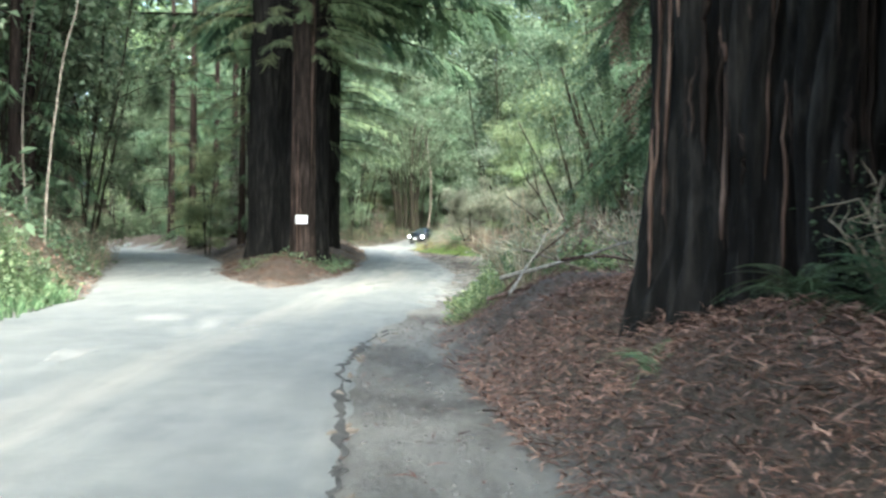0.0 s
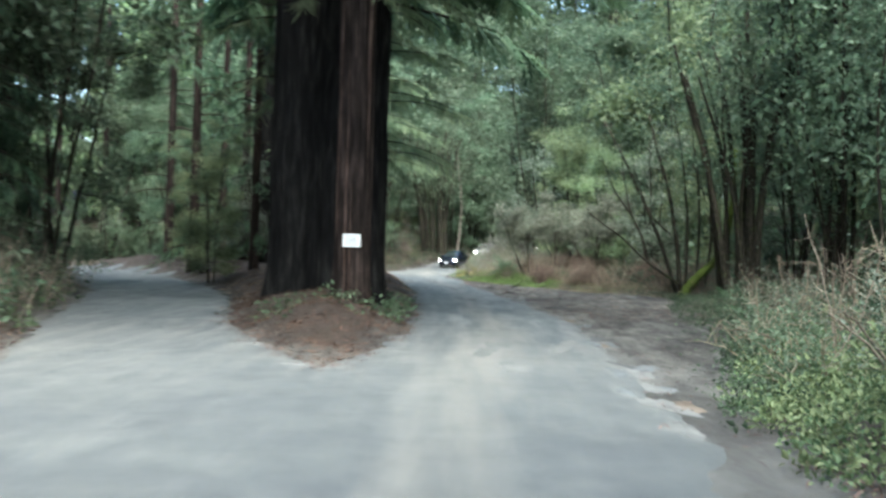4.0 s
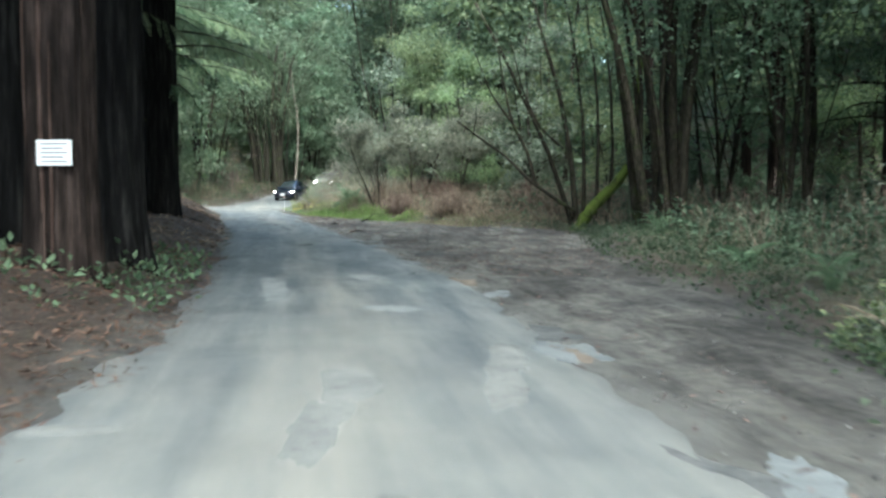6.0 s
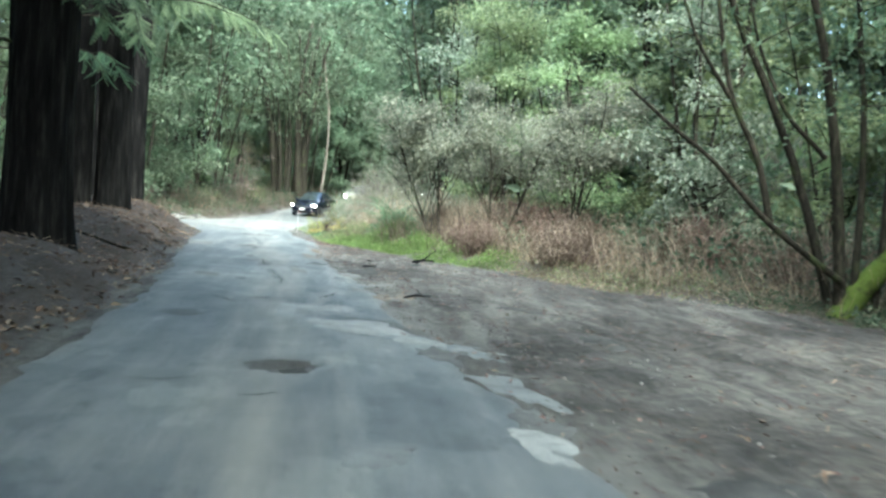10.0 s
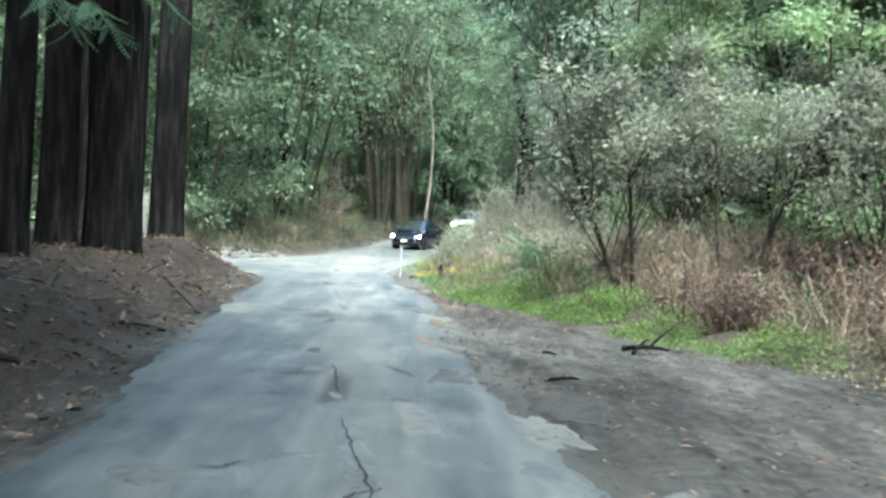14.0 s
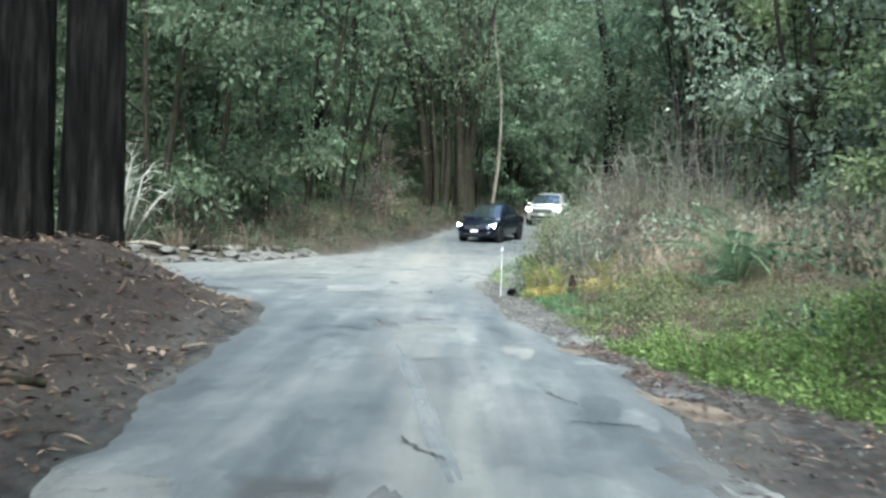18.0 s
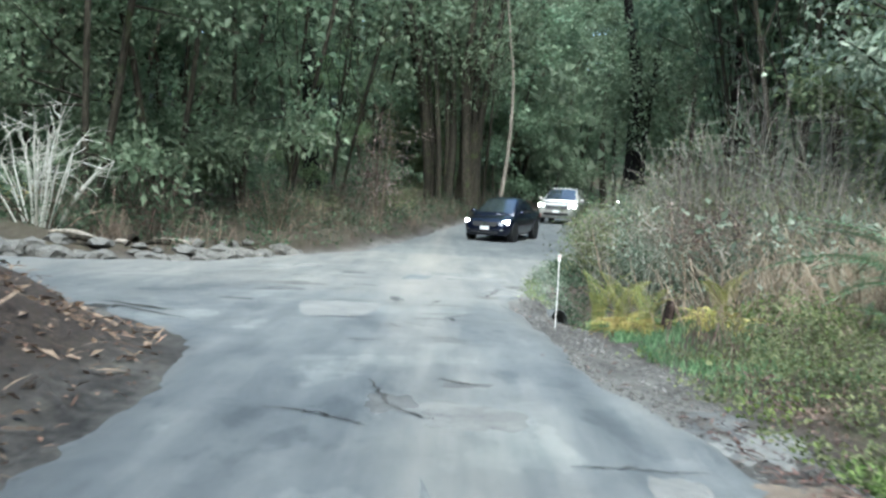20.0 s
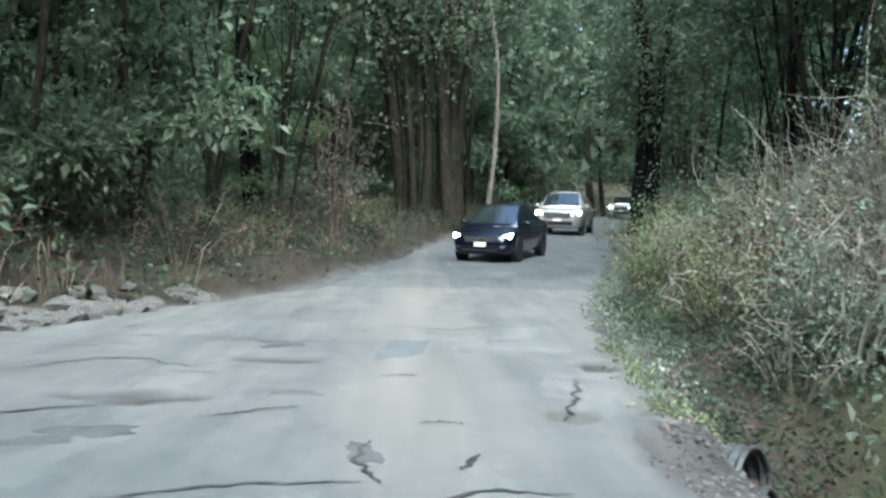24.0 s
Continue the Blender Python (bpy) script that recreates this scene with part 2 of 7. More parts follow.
def asphalt_mat():
    """Worn pale asphalt with dust in the wheel tracks, stains and old patches."""
    m, t, b = material("worn_asphalt", 0.62)
    v = coords(t)
    grit = noise_tex(t, v, 90, 4, 0.7)
    patch = noise_tex(t, v, 0.55, 6, 0.6)
    blot = noise_tex(t, coords(t, (1.7, 0.13, 1)), 1.7, 6, 0.6)
    spots = noise_tex(t, coords(t, (1.0, 0.6, 1)), 2.2, 8, 0.7)
    base = ramp(t, blot, [(0.3, (0.087, 0.095, 0.099)), (0.48, (0.115, 0.123, 0.126)), (0.66, (0.155, 0.161, 0.161))])
    base = mix(t, attr(t, "track"), (0.128, 0.131, 0.127), base)
    base = mix(t, 1.0, base, ramp(t, patch, [(0.35, (0.88, 0.89, 0.91)), (0.65, (1.09, 1.08, 1.06))]), "MULTIPLY")
    base = mix(t, 1.0, base, ramp(t, spots, [(0.34, (0.82, 0.83, 0.84)), (0.5, (1, 1, 1)), (0.68, (1.16, 1.15, 1.12))]), "MULTIPLY")
    base = mix(t, 1.0, base, ramp(t, grit, [(0.3, (0.82, 0.82, 0.82)), (0.7, (1.12, 1.12, 1.12))]), "MULTIPLY")
    skin = noise_tex(t, coords(t, (1.0, 0.45, 1)), 0.9, 9, 0.62)
    base = mix(t, attr(t, "wear"), base, ramp(t, skin, [(0.4, (0.74, 0.76, 0.78)), (0.43, (1, 1, 1)), (0.575, (1, 1, 1)), (0.595, (1.28, 1.27, 1.23))]), "MULTIPLY")
    pit = noise_tex(t, coords(t, (1.3, 0.8, 1)), 2.6, 9, 0.72)
    base = mix(t, attr(t, "wear"), base, ramp(t, pit, [(0.3, (0.5, 0.5, 0.5)), (0.345, (1, 1, 1)), (0.7, (1, 1, 1)), (0.72, (1.14, 1.13, 1.1))]), "MULTIPLY")
    dust = calc(t, "ADD", attr(t, "dust"), calc(t, "MULTIPLY_ADD", blot, 1.2, -0.6))
    col = mix(t, dust, base, (0.215, 0.201, 0.178))
    hole = calc(t, "ADD", attr(t, "hole"), calc(t, "MULTIPLY_ADD", blot, 0.6, -0.3))
    col = mix(t, hole, col, (0.05, 0.048, 0.045))
    t.links.new(col, b.inputs["Base Color"])
    bump(t, b, calc(t, "ADD", grit, calc(t, "ADD", calc(t, "MULTIPLY", blot, 2.0), calc(t, "MULTIPLY", pit, 3.0))), 0.45, 0.02)
    return m


GROUND = ground_mat()
ASPHALT = asphalt_mat()

# ---- mesh tools ----


def mesh_of(name, verts, faces, smooth=False):
    me = bpy.data.meshes.new(name)
    me.from_pydata(np.asarray(verts).tolist(), [], np.asarray(faces).tolist() if isinstance(faces, np.ndarray) else faces)
    if smooth:
        me.shade_smooth()
    return me


def part(name, geo, mat, parent=None, label="", smooth=False):
    """Links a bmesh, a mesh or (verts, faces) as one mesh object."""
    if isinstance(geo, bmesh.types.BMesh):
        me = bpy.data.meshes.new(name)
        geo.to_mesh(me)
        geo.free()
        if smooth:
            me.shade_smooth()
    elif isinstance(geo, tuple):
        me = mesh_of(name, *geo, smooth=smooth)
    else:
        me = geo
    if not me.materials:
        me.materials.append(mat)
    ob = new(name, me)
    ob.parent = parent
    if label:
        ob["label"] = label
    return ob


def empty(name, m, label, category, group=""):
    ob = new(name)
    ob.empty_display_size = 0.2
    ob.matrix_world = m
    return tagged(ob, label, category, group)


def joined(*geos):
    vs, fs, n = [], [], 0
    for v, f in geos:
        vs.append(np.asarray(v, float).reshape(-1, 3))
        fs += [[i + n for i in face] for face in (f.tolist() if isinstance(f, np.ndarray) else f)]
        n += len(vs[-1])
    return np.concatenate(vs), fs


def frames_of(dirs, roll):
    """Rotation matrices whose x axis runs along dirs, turned by roll about it."""
    d = dirs / np.linalg.norm(dirs, axis=1, keepdims=True)
    up = np.where(np.abs(d[:, 2:3]) > 0.95, [[1.0, 0, 0]], [[0, 0, 1.0]])
    s = np.cross(up, d)
    s /= np.linalg.norm(s, axis=1, keepdims=True)
    u = np.cross(d, s)
    c, n = np.cos(roll)[:, None], np.sin(roll)[:, None]
    return np.stack([d, s * c + u * n, u * c - s * n], axis=2)


def scatter(tpl, pos, rot, size):
    """One mesh of a template laid at many places."""
    tv, tf = np.asarray(tpl[0]), np.asarray(tpl[1])
    v = np.einsum("nij,kj->nki", rot * np.asarray(size)[:, None, None], tv) + pos[:, None, :]
    f = tf[None] + (np.arange(len(pos)) * len(tv))[:, None, None]
    return v.reshape(-1, 3), f.reshape(-1, tf.shape[1])


def leaf(length, width, fold=0.12):
    return (np.array([(0, 0, 0), (0.45 * length, width / 2, fold * width), (length, 0, -0.12 * length), (0.45 * length, -width / 2, fold * width)]), np.array([(0, 1, 2, 3)]))


def away(n, r, up=0.0):
    d = r.normal(size=(n, 3))
    d[:, 2] = d[:, 2] * 0.7 + up
    return d / np.linalg.norm(d, axis=1, keepdims=True)


def slip(length, width):
    """A three-cornered leaf for crowns that stay far off."""
    return np.array([(0, 0, 0), (0.6 * length, width * 0.6, 0.05 * width), (length, -width * 0.35, -0.12 * length)]), np.array([(0, 1, 2)])


def clump(r, n, rad, length, width, droop=-0.3, one=None):
    """A tuft of leaves round a twig's end."""
    pos = r.normal(size=(n, 3)) * rad * np.array([1, 1, 0.6])
    d = pos / rad + r.normal(size=(n, 3)) * 0.7 + np.array([0, 0, droop])
    return scatter(one or leaf(length, width), pos, frames_of(d, r.uniform(-0.9, 0.9, n)), r.uniform(0.6, 1.3, n))


def frond(pairs, length, width, arch=0.5, thin=0.16, droop=0.1):
    """A feather of leaflets joined to an arching stalk, pointing along x."""
    vs, fs = [], []
    e = 0.006 * length
    for i in range(pairs + 1):
        s = i / pairs
        x, z = length * s, arch * length * (s - s * s * 1.5)
        k = len(vs)
        vs += [(x, e, z), (x, -e, z)]
        if i:
            fs.append((last, last + 1, k + 1, k))
        last = k
        if i == pairs:
            break
        w = width * (0.35 + 1.3 * s) * (1 - s) ** 0.7 if s > 0.25 else width * (0.55 + 0.6 * s)
        h = length / pairs * thin * 4
        for side, r0 in ((1, k), (-1, k + 1)):
            n = len(vs)
            vs += [(x + h, side * w * 0.5, z + 0.02 * w), (x + h * 1.4, side * w, z - droop * w), (x - h * 0.2, side * w * 0.5, z)]
            fs.append((r0, n, n + 1, n + 2) if side > 0 else (n + 2, n + 1, n, r0))
    return np.array(vs), np.array(fs)


def tube(points, radii, sides=7):
    p = np.asarray(points, float)
    d = np.gradient(p, axis=0)
    m = frames_of(d, np.zeros(len(p)))
    a = np.arange(sides) * 2 * np.pi / sides
    ring = np.stack([np.zeros(sides), np.cos(a), np.sin(a)], 1)
    v = np.einsum("nij,kj->nki", m * np.asarray(radii)[:, None, None], ring) + p[:, None]
    f = []
    for i in range(len(p) - 1):
        for j in range(sides):
            k = (j + 1) % sides
            f.append((i * sides + j, i * sides + k, (i + 1) * sides + k, (i + 1) * sides + j))
    f.append(tuple(range((len(p) - 1) * sides, len(p) * sides)))
    return v.reshape(-1, 3), f


def curve_pts(a, b, n, r, wob=0.08, sag=0.0):
    a, b = np.asarray(a, float), np.asarray(b, float)
    s = np.linspace(0, 1, n)[:, None]
    w = np.cumsum(r.normal(size=(n, 3)), axis=0) * wob * np.linalg.norm(b - a) / n
    w -= w[0]
    p = a + (b - a) * s + w * s
    p[:, 2] += sag * 4 * (s[:, 0] - s[:, 0] ** 2)
    return p


def stuff(ob):
    ob["kind"] = "stuff"
    return ob


def merged(geos):
    """Many (verts, faces) arrays as one."""
    n = np.cumsum([0] + [len(g[0]) for g in geos[:-1]])
    return np.concatenate([g[0] for g in geos]), np.concatenate([g[1] + c for g, c in zip(geos, n)])


# ---- the lie of the land ----


def line(y, *pts):
    p = np.array(pts, float)
    return np.interp(y, p[:, 0], p[:, 1])


def smooth(s):
    s = np.clip(s, 0, 1)
    return s * s * (3 - 2 * s)


def left_edge(y):
    return line(y, (-30, -5.2), (10, -6.0), (17, -6.9), (23, -7.6), (28, -9.0), (48, -14.5), (65, -22), (80, -32), (83.0, -60), (88.2, -60), (89.3, -12), (92, -8.6), (97.6, -7.2), (100, -6.3), (110, -4.9), (117, -3.7), (140, 1), (165, 7), (182, 15), (200, 30), (260, 90))


def right_edge(y):
    """Where the growth on the right-hand side begins."""
    return line(y, (-30, 1.2), (6, 0.75), (8, 0.5), (12.5, 0.0), (16, -0.1), (22, 0.3), (24.5, 0.5), (27, 1.2), (30, 2.2), (36, 3.3), (41, 3.6), (50, 5.4), (55, 6.5), (58.5, 6.6), (61, 3.9), (65, 2.8), (69, 1.0), (73, -0.1), (75, -1.2), (78.7, -1.75), (81, -1.9), (83.8, -2.2), (86, -2.3), (90, -2.15), (96, -1.7), (105, 0), (117, 2.4), (140, 7), (165, 13), (180, 20), (200, 36), (260, 96))


def asphalt_right(y):
    return line(y, (-30, -0.2), (6, -0.5), (12, -1.0), (16, -0.9), (19, -0.5), (24, -0.1), (30, 0.3), (38, 0.5), (46, 0.1), (50, -0.2), (53, -0.4), (61, -0.9), (64, -1.3), (68.4, -1.6), (76, -1.6), (81, -2.5), (84.5, -2.8), (87, -2.7), (90, -2.3), (96, -1.8), (105, -0.1), (117, 2.2), (140, 6.8), (165, 12.8), (180, 19.8), (200, 35.8), (260, 95.8))


def island(x, y):
    """How far inside the island with the redwoods, negative outside."""
    east = line(y, (27.3, -4.25), (29.6, -3.9), (33.7, -3.3), (44, -3.5), (55, -3.8), (61, -4.2), (70, -5.0), (76, -5.4), (80, -5.72), (81.5, -6.1), (83, -7.4))
    west = line(y, (27.3, -4.3), (28.5, -5.0), (32.5, -6.4), (37, -7.6), (44, -8.9), (55, -12), (65, -16), (75, -21), (83, -27))
    return np.minimum(np.minimum(east - x, x - west), np.minimum((y - 27.0) * 0.9, (83.2 - y) * 0.9))


def rise(y):
    return 0.6 * smooth((y - 96) / 30) * 1.0 + np.clip(y - 111, 0, 400) * 0.026


def wav(x, y, k, seed):
    return np.sin(x * k + seed + 1.3 * np.sin(y * k * 0.7 + seed * 2)) * np.sin(y * k * 1.1 - seed + 1.1 * np.sin(x * k * 0.9))


LATTICE = np.random.default_rng(17).uniform(-1, 1, (256, 256))


def vnoise(x, y, freq, octaves=3):
    """Smooth random waves, some octaves deep."""
    out, amp = 0.0, 1.0
    for k in range(octaves):
        u, v = np.asarray(x) * freq + 37.7 * k, np.asarray(y) * freq + 11.3 * k
        i, j = np.floor(u).astype(int), np.floor(v).astype(int)
        a, b = u - i, v - j
        a, b = a * a * (3 - 2 * a), b * b * (3 - 2 * b)
        c = lambda p, q: LATTICE[p % 256, q % 256]
        out = out + amp * ((c(i, j) * (1 - a) + c(i + 1, j) * a) * (1 - b) + (c(i, j + 1) * (1 - a) + c(i + 1, j + 1) * a) * b)
        amp, freq = amp * 0.5, freq * 2.1
    return out


def height(x, y):
    x, y = np.asarray(x, float), np.asarray(y, float)
    h = rise(y)
    dl = left_edge(y) - x
    dl = np.where(y > 86, np.minimum(dl, (y - 88.6) * 0.8), dl)
    tall = line(y, (-30, 1.35), (22, 1.4), (30, 1.7), (40, 1.2), (80, 0.8), (90, 0.35), (120, 0.3), (200, 0.5))
    slope = line(y, (-30, 0.4), (40, 0.35), (80, 0.25), (95, 0.16), (200, 0.2))
    h = h + tall * smooth(dl / line(y, (-30, 2.6), (40, 2.6), (88, 1.2), (200, 1.2))) + slope * np.clip(dl - 2, 0, 60)
    dr = x - right_edge(y)
    tall = line(y, (-30, 0.95), (14, 0.9), (22, 0.45), (32, 0.12), (62, 0.15), (70, 0.3), (79, 0.14), (88, 0.1), (96, 0.3), (100, 0.5), (140, 0.5))
    slope = line(y, (-30, 0.05), (20, 0.05), (60, 0.06), (75, 0.1), (100, 0.14), (200, 0.2))
    h = h + tall * smooth(dr / 1.7) + slope * np.clip(dr - 1.5, 0, 15) + 0.35 * np.clip(dr - 16, 0, 60)
    di = island(x, y)
    h = h + line(y, (27, 0.55), (45, 0.6), (60, 0.6), (75, 0.8), (83, 0.75)) * smooth(di / 2.3)
    ditch = np.exp(-(((x + 1.0) / 0.98) ** 2 + ((y - 87.5) / 1.9) ** 2))
    h = h - 1.3 * ditch + 0.26 * np.exp(-((x + 2.42) / 0.3) ** 2 - ((y - 87.55) / 0.55) ** 2)
    off = np.clip(np.maximum(np.maximum(dl, dr), di), 0, 1)
    h = h + 0.09 * off * wav(x, y, 1.7, 2.0) + 0.2 * off * wav(x, y, 0.45, 5.0) + 0.02 * vnoise(x, y, 0.8, 3)
    bare = np.clip(np.minimum(x - asphalt_right(y), right_edge(y) - x), 0, 0.6) * smooth((y - 26) / 6)
    h = h + bare * (0.07 * vnoise(x * 1.6 + 0.25 * y, y * 0.25, 1.2, 3) + 0.045 * vnoise(x, y, 2.4, 2))
    return h


def on_road(x, y):
    return np.minimum(np.minimum(x - left_edge(y), asphalt_right(y) - x), -island(x, y))


def steps(*runs):
    out = [runs[0][0]]
    for a, b, d in runs:
        out += list(np.linspace(a, b, max(2, int(round((b - a) / d)) + 1))[1:])
    return np.array(out)


def sheet(xs, ys, fz):
    gx, gy = np.meshgrid(xs, ys)
    v = np.stack([gx, gy, fz(gx, gy)], -1).reshape(-1, 3)
    n, m = len(ys), len(xs)
    i = (np.arange(n - 1)[:, None] * m + np.arange(m - 1)).reshape(-1)
    return v, np.stack([i, i + 1, i + m + 1, i + m], 1)


def give(me, name, values):
    a = me.attributes.new(name, "FLOAT", "POINT")
    a.data.foreach_set("value", np.asarray(values, np.float32))


xs = steps((-600, -120, 60), (-120, -40, 5), (-40, -14, 1), (-14, 9, 0.3), (9, 30, 0.8), (30, 120, 5), (120, 600, 60))
ys = steps((-200, -20, 15), (-20, -4, 1), (-4, 100, 0.34), (100, 140, 0.8), (140, 260, 4), (260, 900, 60))
gv, gf = sheet(xs, ys, height)
ground = part("ground", (gv, gf), GROUND, smooth=True)
gx, gy = gv[:, 0], gv[:, 1]
dl, dr, di = left_edge(gy) - gx, gx - right_edge(gy), island(gx, gy)
lit = np.maximum(np.maximum(smooth(di / 0.8), smooth(dr / 0.7)), smooth(dl / 0.6))
give(ground.data, "litter", lit)
give(ground.data, "green", np.maximum(smooth((dl - 0.2) / 0.6) * np.where(gy < 27, 0.75, 0.2), smooth((dr - 0.3) / 1.5) * np.where(gy > 22, 0.55, 0.0)))
give(ground.data, "grit", np.maximum(np.exp(-(np.clip(-on_road(gx, gy), 0, 9) / 0.45)) * np.where((di > -0.9) & (gy > 33), 0.15, 0.9), 0.7 * smooth((34 - gy) / 9)))
tagged(ground, "forest floor of bare earth, brown leaf litter and low growth", "ground", kind="structure")

HOLES = [(-1.75, 50.1, 0.32, 0.4, 0.05), (-3.0, 53.5, 0.25, 0.3, 0.03), (-0.9, 52.9, 0.5, 0.8, 0.02), (-3.9, 71.0, 0.25, 0.35, 0.03),
         (-3.4, 70.2, 0.2, 0.5, 0.03), (-2.6, 62.8, 0.12, 0.9, 0.025), (-3.0, 63.6, 0.2, 0.2, 0.03), (-3.1, 87.9, 0.2, 0.25, 0.04),
         (-2.55, 90.4, 0.2, 0.25, 0.06), (-2.7, 86.6, 0.16, 0.3, 0.06), (-5.4, 90.3, 0.4, 0.25, 0.04), (-6.1, 88.2, 0.5, 0.2, 0.035)]


def road_z(x, y):
    sd = on_road(x, y) + 0.13 * vnoise(x, y, 0.6, 4) + 0.05 * vnoise(x, y, 3.4, 2)
    z = height(x, y) + np.clip(sd * 0.3, -0.2, 0.035) + 0.012 * vnoise(x, y, 1.6, 3)
    for hx, hy, rx, ry, d in HOLES:
        q = ((x - hx) / rx) ** 2 + ((y - hy) / ry) ** 2 + 0.3 * wav(x, y, 7.0, hx)
        z = z - d * smooth(1.6 - q)
    return z


rx_ = steps((-62, -16, 2), (-16, -9, 0.3), (-9, 3, 0.12), (3, 40, 1.2))
ry_ = steps((-24, -2, 1), (-2, 100, 0.2), (100, 130, 0.5), (130, 262, 3))
rv, rf = sheet(rx_, ry_, road_z)
inside = (on_road(rv[:, 0], rv[:, 1]) > -0.9)[rf].any(axis=1)
rf = rf[inside]
used, back = np.unique(rf, return_inverse=True)
rv, rf = rv[used], back.reshape(rf.shape)
road = part("road", (rv, rf), ASPHALT, smooth=True)
ex, ey = rv[:, 0], rv[:, 1]
sd = on_road(ex, ey)
mid = np.interp(ey, [0, 10, 27, 35, 60, 80, 90], [-3.2, -3.4, -2.4, -1.6, -2.4, -4.0, -4.4])
dust = 0.5 * np.exp(-((ex - mid - 0.2) / 0.55) ** 2) + 0.1 * np.exp(-(np.clip(sd, 0, 9) / 0.6) ** 2) + 0.45 * smooth((ey - 84) / 5) * (ey < 101) + 0.28 * np.exp(-((ey - 32) / 8) ** 2)
give(road.data, "dust", dust - 0.15)
give(road.data, "track", 0.3 + 0.7 * smooth((ey - 26) / 12) * (1 - 0.75 * smooth((ey - 80) / 5)))
give(road.data, "wear", 0.12 + 0.88 * smooth((ey - 28) / 10))
hole = np.full(len(ex), -0.4)
for hx, hy, wx, wy, d in HOLES:
    q = ((ex - hx) / wx) ** 2 + ((ey - hy) / wy) ** 2
    hole = np.maximum(hole, 1.1 * smooth(1.7 - q) - 0.3)
give(road.data, "hole", np.maximum(hole, 0.42 * smooth(1 - sd / 0.45) * smooth((ey - 24) / 6) - 0.2))
tagged(road, "worn pale grey asphalt road with potholes, patches and crumbling edges", "road", kind="structure")

# ---- trees ----


def fluted_trunk(r, base, top, h, ribs=9, depth=0.12, flare=0.5, sides=96, rings=60, bend=(0, 0), hollow=None):
    """A redwood's trunk with deep bark ridges, flaring at the foot."""
    a = np.linspace(0, 2 * np.pi, sides, endpoint=False)
    z = h * np.linspace(0, 1, rings) ** 1.6 - 0.5
    A, Z = np.meshgrid(a, z)
    s = np.clip(Z / h, 0, 1)
    ph = r.uniform(0, 6, 8)
    tw = 0.05 * Z
    rib = np.abs(np.sin((A + tw) * ribs / 2 + ph[0] + 0.5 * np.sin(A * 2 + ph[1]))) - 0.5
    fine = np.abs(np.sin((A + 0.03 * np.sin(Z * 2.1 + A * 3)) * ribs * 2.3 + ph[2] + 0.8 * np.sin(Z * 0.9 + A * 5))) - 0.5
    R = base + (top - base) * s
    R = R * (1 + depth * rib + depth * 0.45 * fine) + flare * base * np.exp(-np.clip(Z, -0.5, 9) / 0.55) * (0.4 + 0.45 * rib)
    R = R * (1 + 0.05 * np.sin(A * 3 + ph[3]) + 0.02 * np.sin(Z * 1.7 + A * 2 + ph[4]))
    if hollow:
        ha, hw, hh, hd = hollow
        gap = np.exp(-((np.angle(np.exp(1j * (A - ha)))) / hw) ** 2) * smooth((hh - Z) / (hh * 0.35))
        R = R * (1 - hd * gap)
    x = R * np.cos(A) + bend[0] * s * h
    y = R * np.sin(A) + bend[1] * s * h
    v = np.stack([x, y, Z], -1).reshape(-1, 3)
    i = np.arange(rings - 1)[:, None] * sides + np.arange(sides)
    k = np.arange(rings - 1)[:, None] * sides + (np.arange(sides) + 1) % sides
    f = np.stack([i, k, k + sides, i + sides], -1).reshape(-1, 4)
    return v, f


COARSE_SPRAY = frond(5, 0.62, 0.19, 0.0, 0.24, 0.25)
SPRAY = frond(10, 0.6, 0.1, -0.12, 0.13, 0.45)


def bough(r, a, b, n=26, sag=0.3, size=1.0):
    """A drooping redwood bough: wood and sprays."""
    p = curve_pts(a, b, 8, r, 0.1, sag)
    wood = tube(p, np.linspace(0.035, 0.008, 8) * size, 4)
    s = r.uniform(0.15, 1, n)
    k = np.stack([np.interp(s, np.linspace(0, 1, 8), p[:, j]) for j in range(3)], 1)
    d = (p[-1] - p[0]) / np.linalg.norm(p[-1] - p[0])
    side = np.cross(d, (0, 0, 1))
    dirs = d * r.uniform(0.2, 0.9, (n, 1)) + side * r.choice([-1, 1], (n, 1)) * r.uniform(0.4, 1.0, (n, 1)) + np.array([0, 0, -1]) * r.uniform(0.2, 1.3, (n, 1))
    rot = frames_of(dirs, r.normal(0, 0.3, n))
    return wood, scatter(SPRAY if size < 2 else COARSE_SPRAY, k, rot, r.uniform(0.55, 1.25, n) * size)


def conifer(name, r, h, base, low, spread, boughs, m, label, group, ribs=9, char=False, needles=NEEDLE, sides=22):
    """A conifer: trunk and boughs with flat sprays."""
    tree = empty(name, m, label, "tree", group)
    part("trunk", fluted_trunk(r, base, base * 0.45, h, ribs, 0.12, 0.35, sides, 24), BARK_CHAR if char else BARK_RED, tree, smooth=True)
    woods, leaves = [], []
    for i in range(boughs):
        z = low + (h - low) * (i + r.uniform(0, 1)) / boughs
        a = r.uniform(0, 6.28)
        ln = spread * (1 - 0.6 * z / h) * r.uniform(0.55, 1.15)
        st = np.array([math.cos(a) * base * 0.6, math.sin(a) * base * 0.6, z])
        en = st + np.array([math.cos(a) * ln, math.sin(a) * ln, -ln * r.uniform(0.1, 0.45)])
        w, l = bough(r, st, en, 19, 0.25, r.uniform(0.9, 1.35))
        woods.append(w)
        leaves.append(l)
    stuff(part("branchwork", joined(*woods), BARK_GREY, tree))
    part("crown", merged(leaves), needles, tree)
    return tree


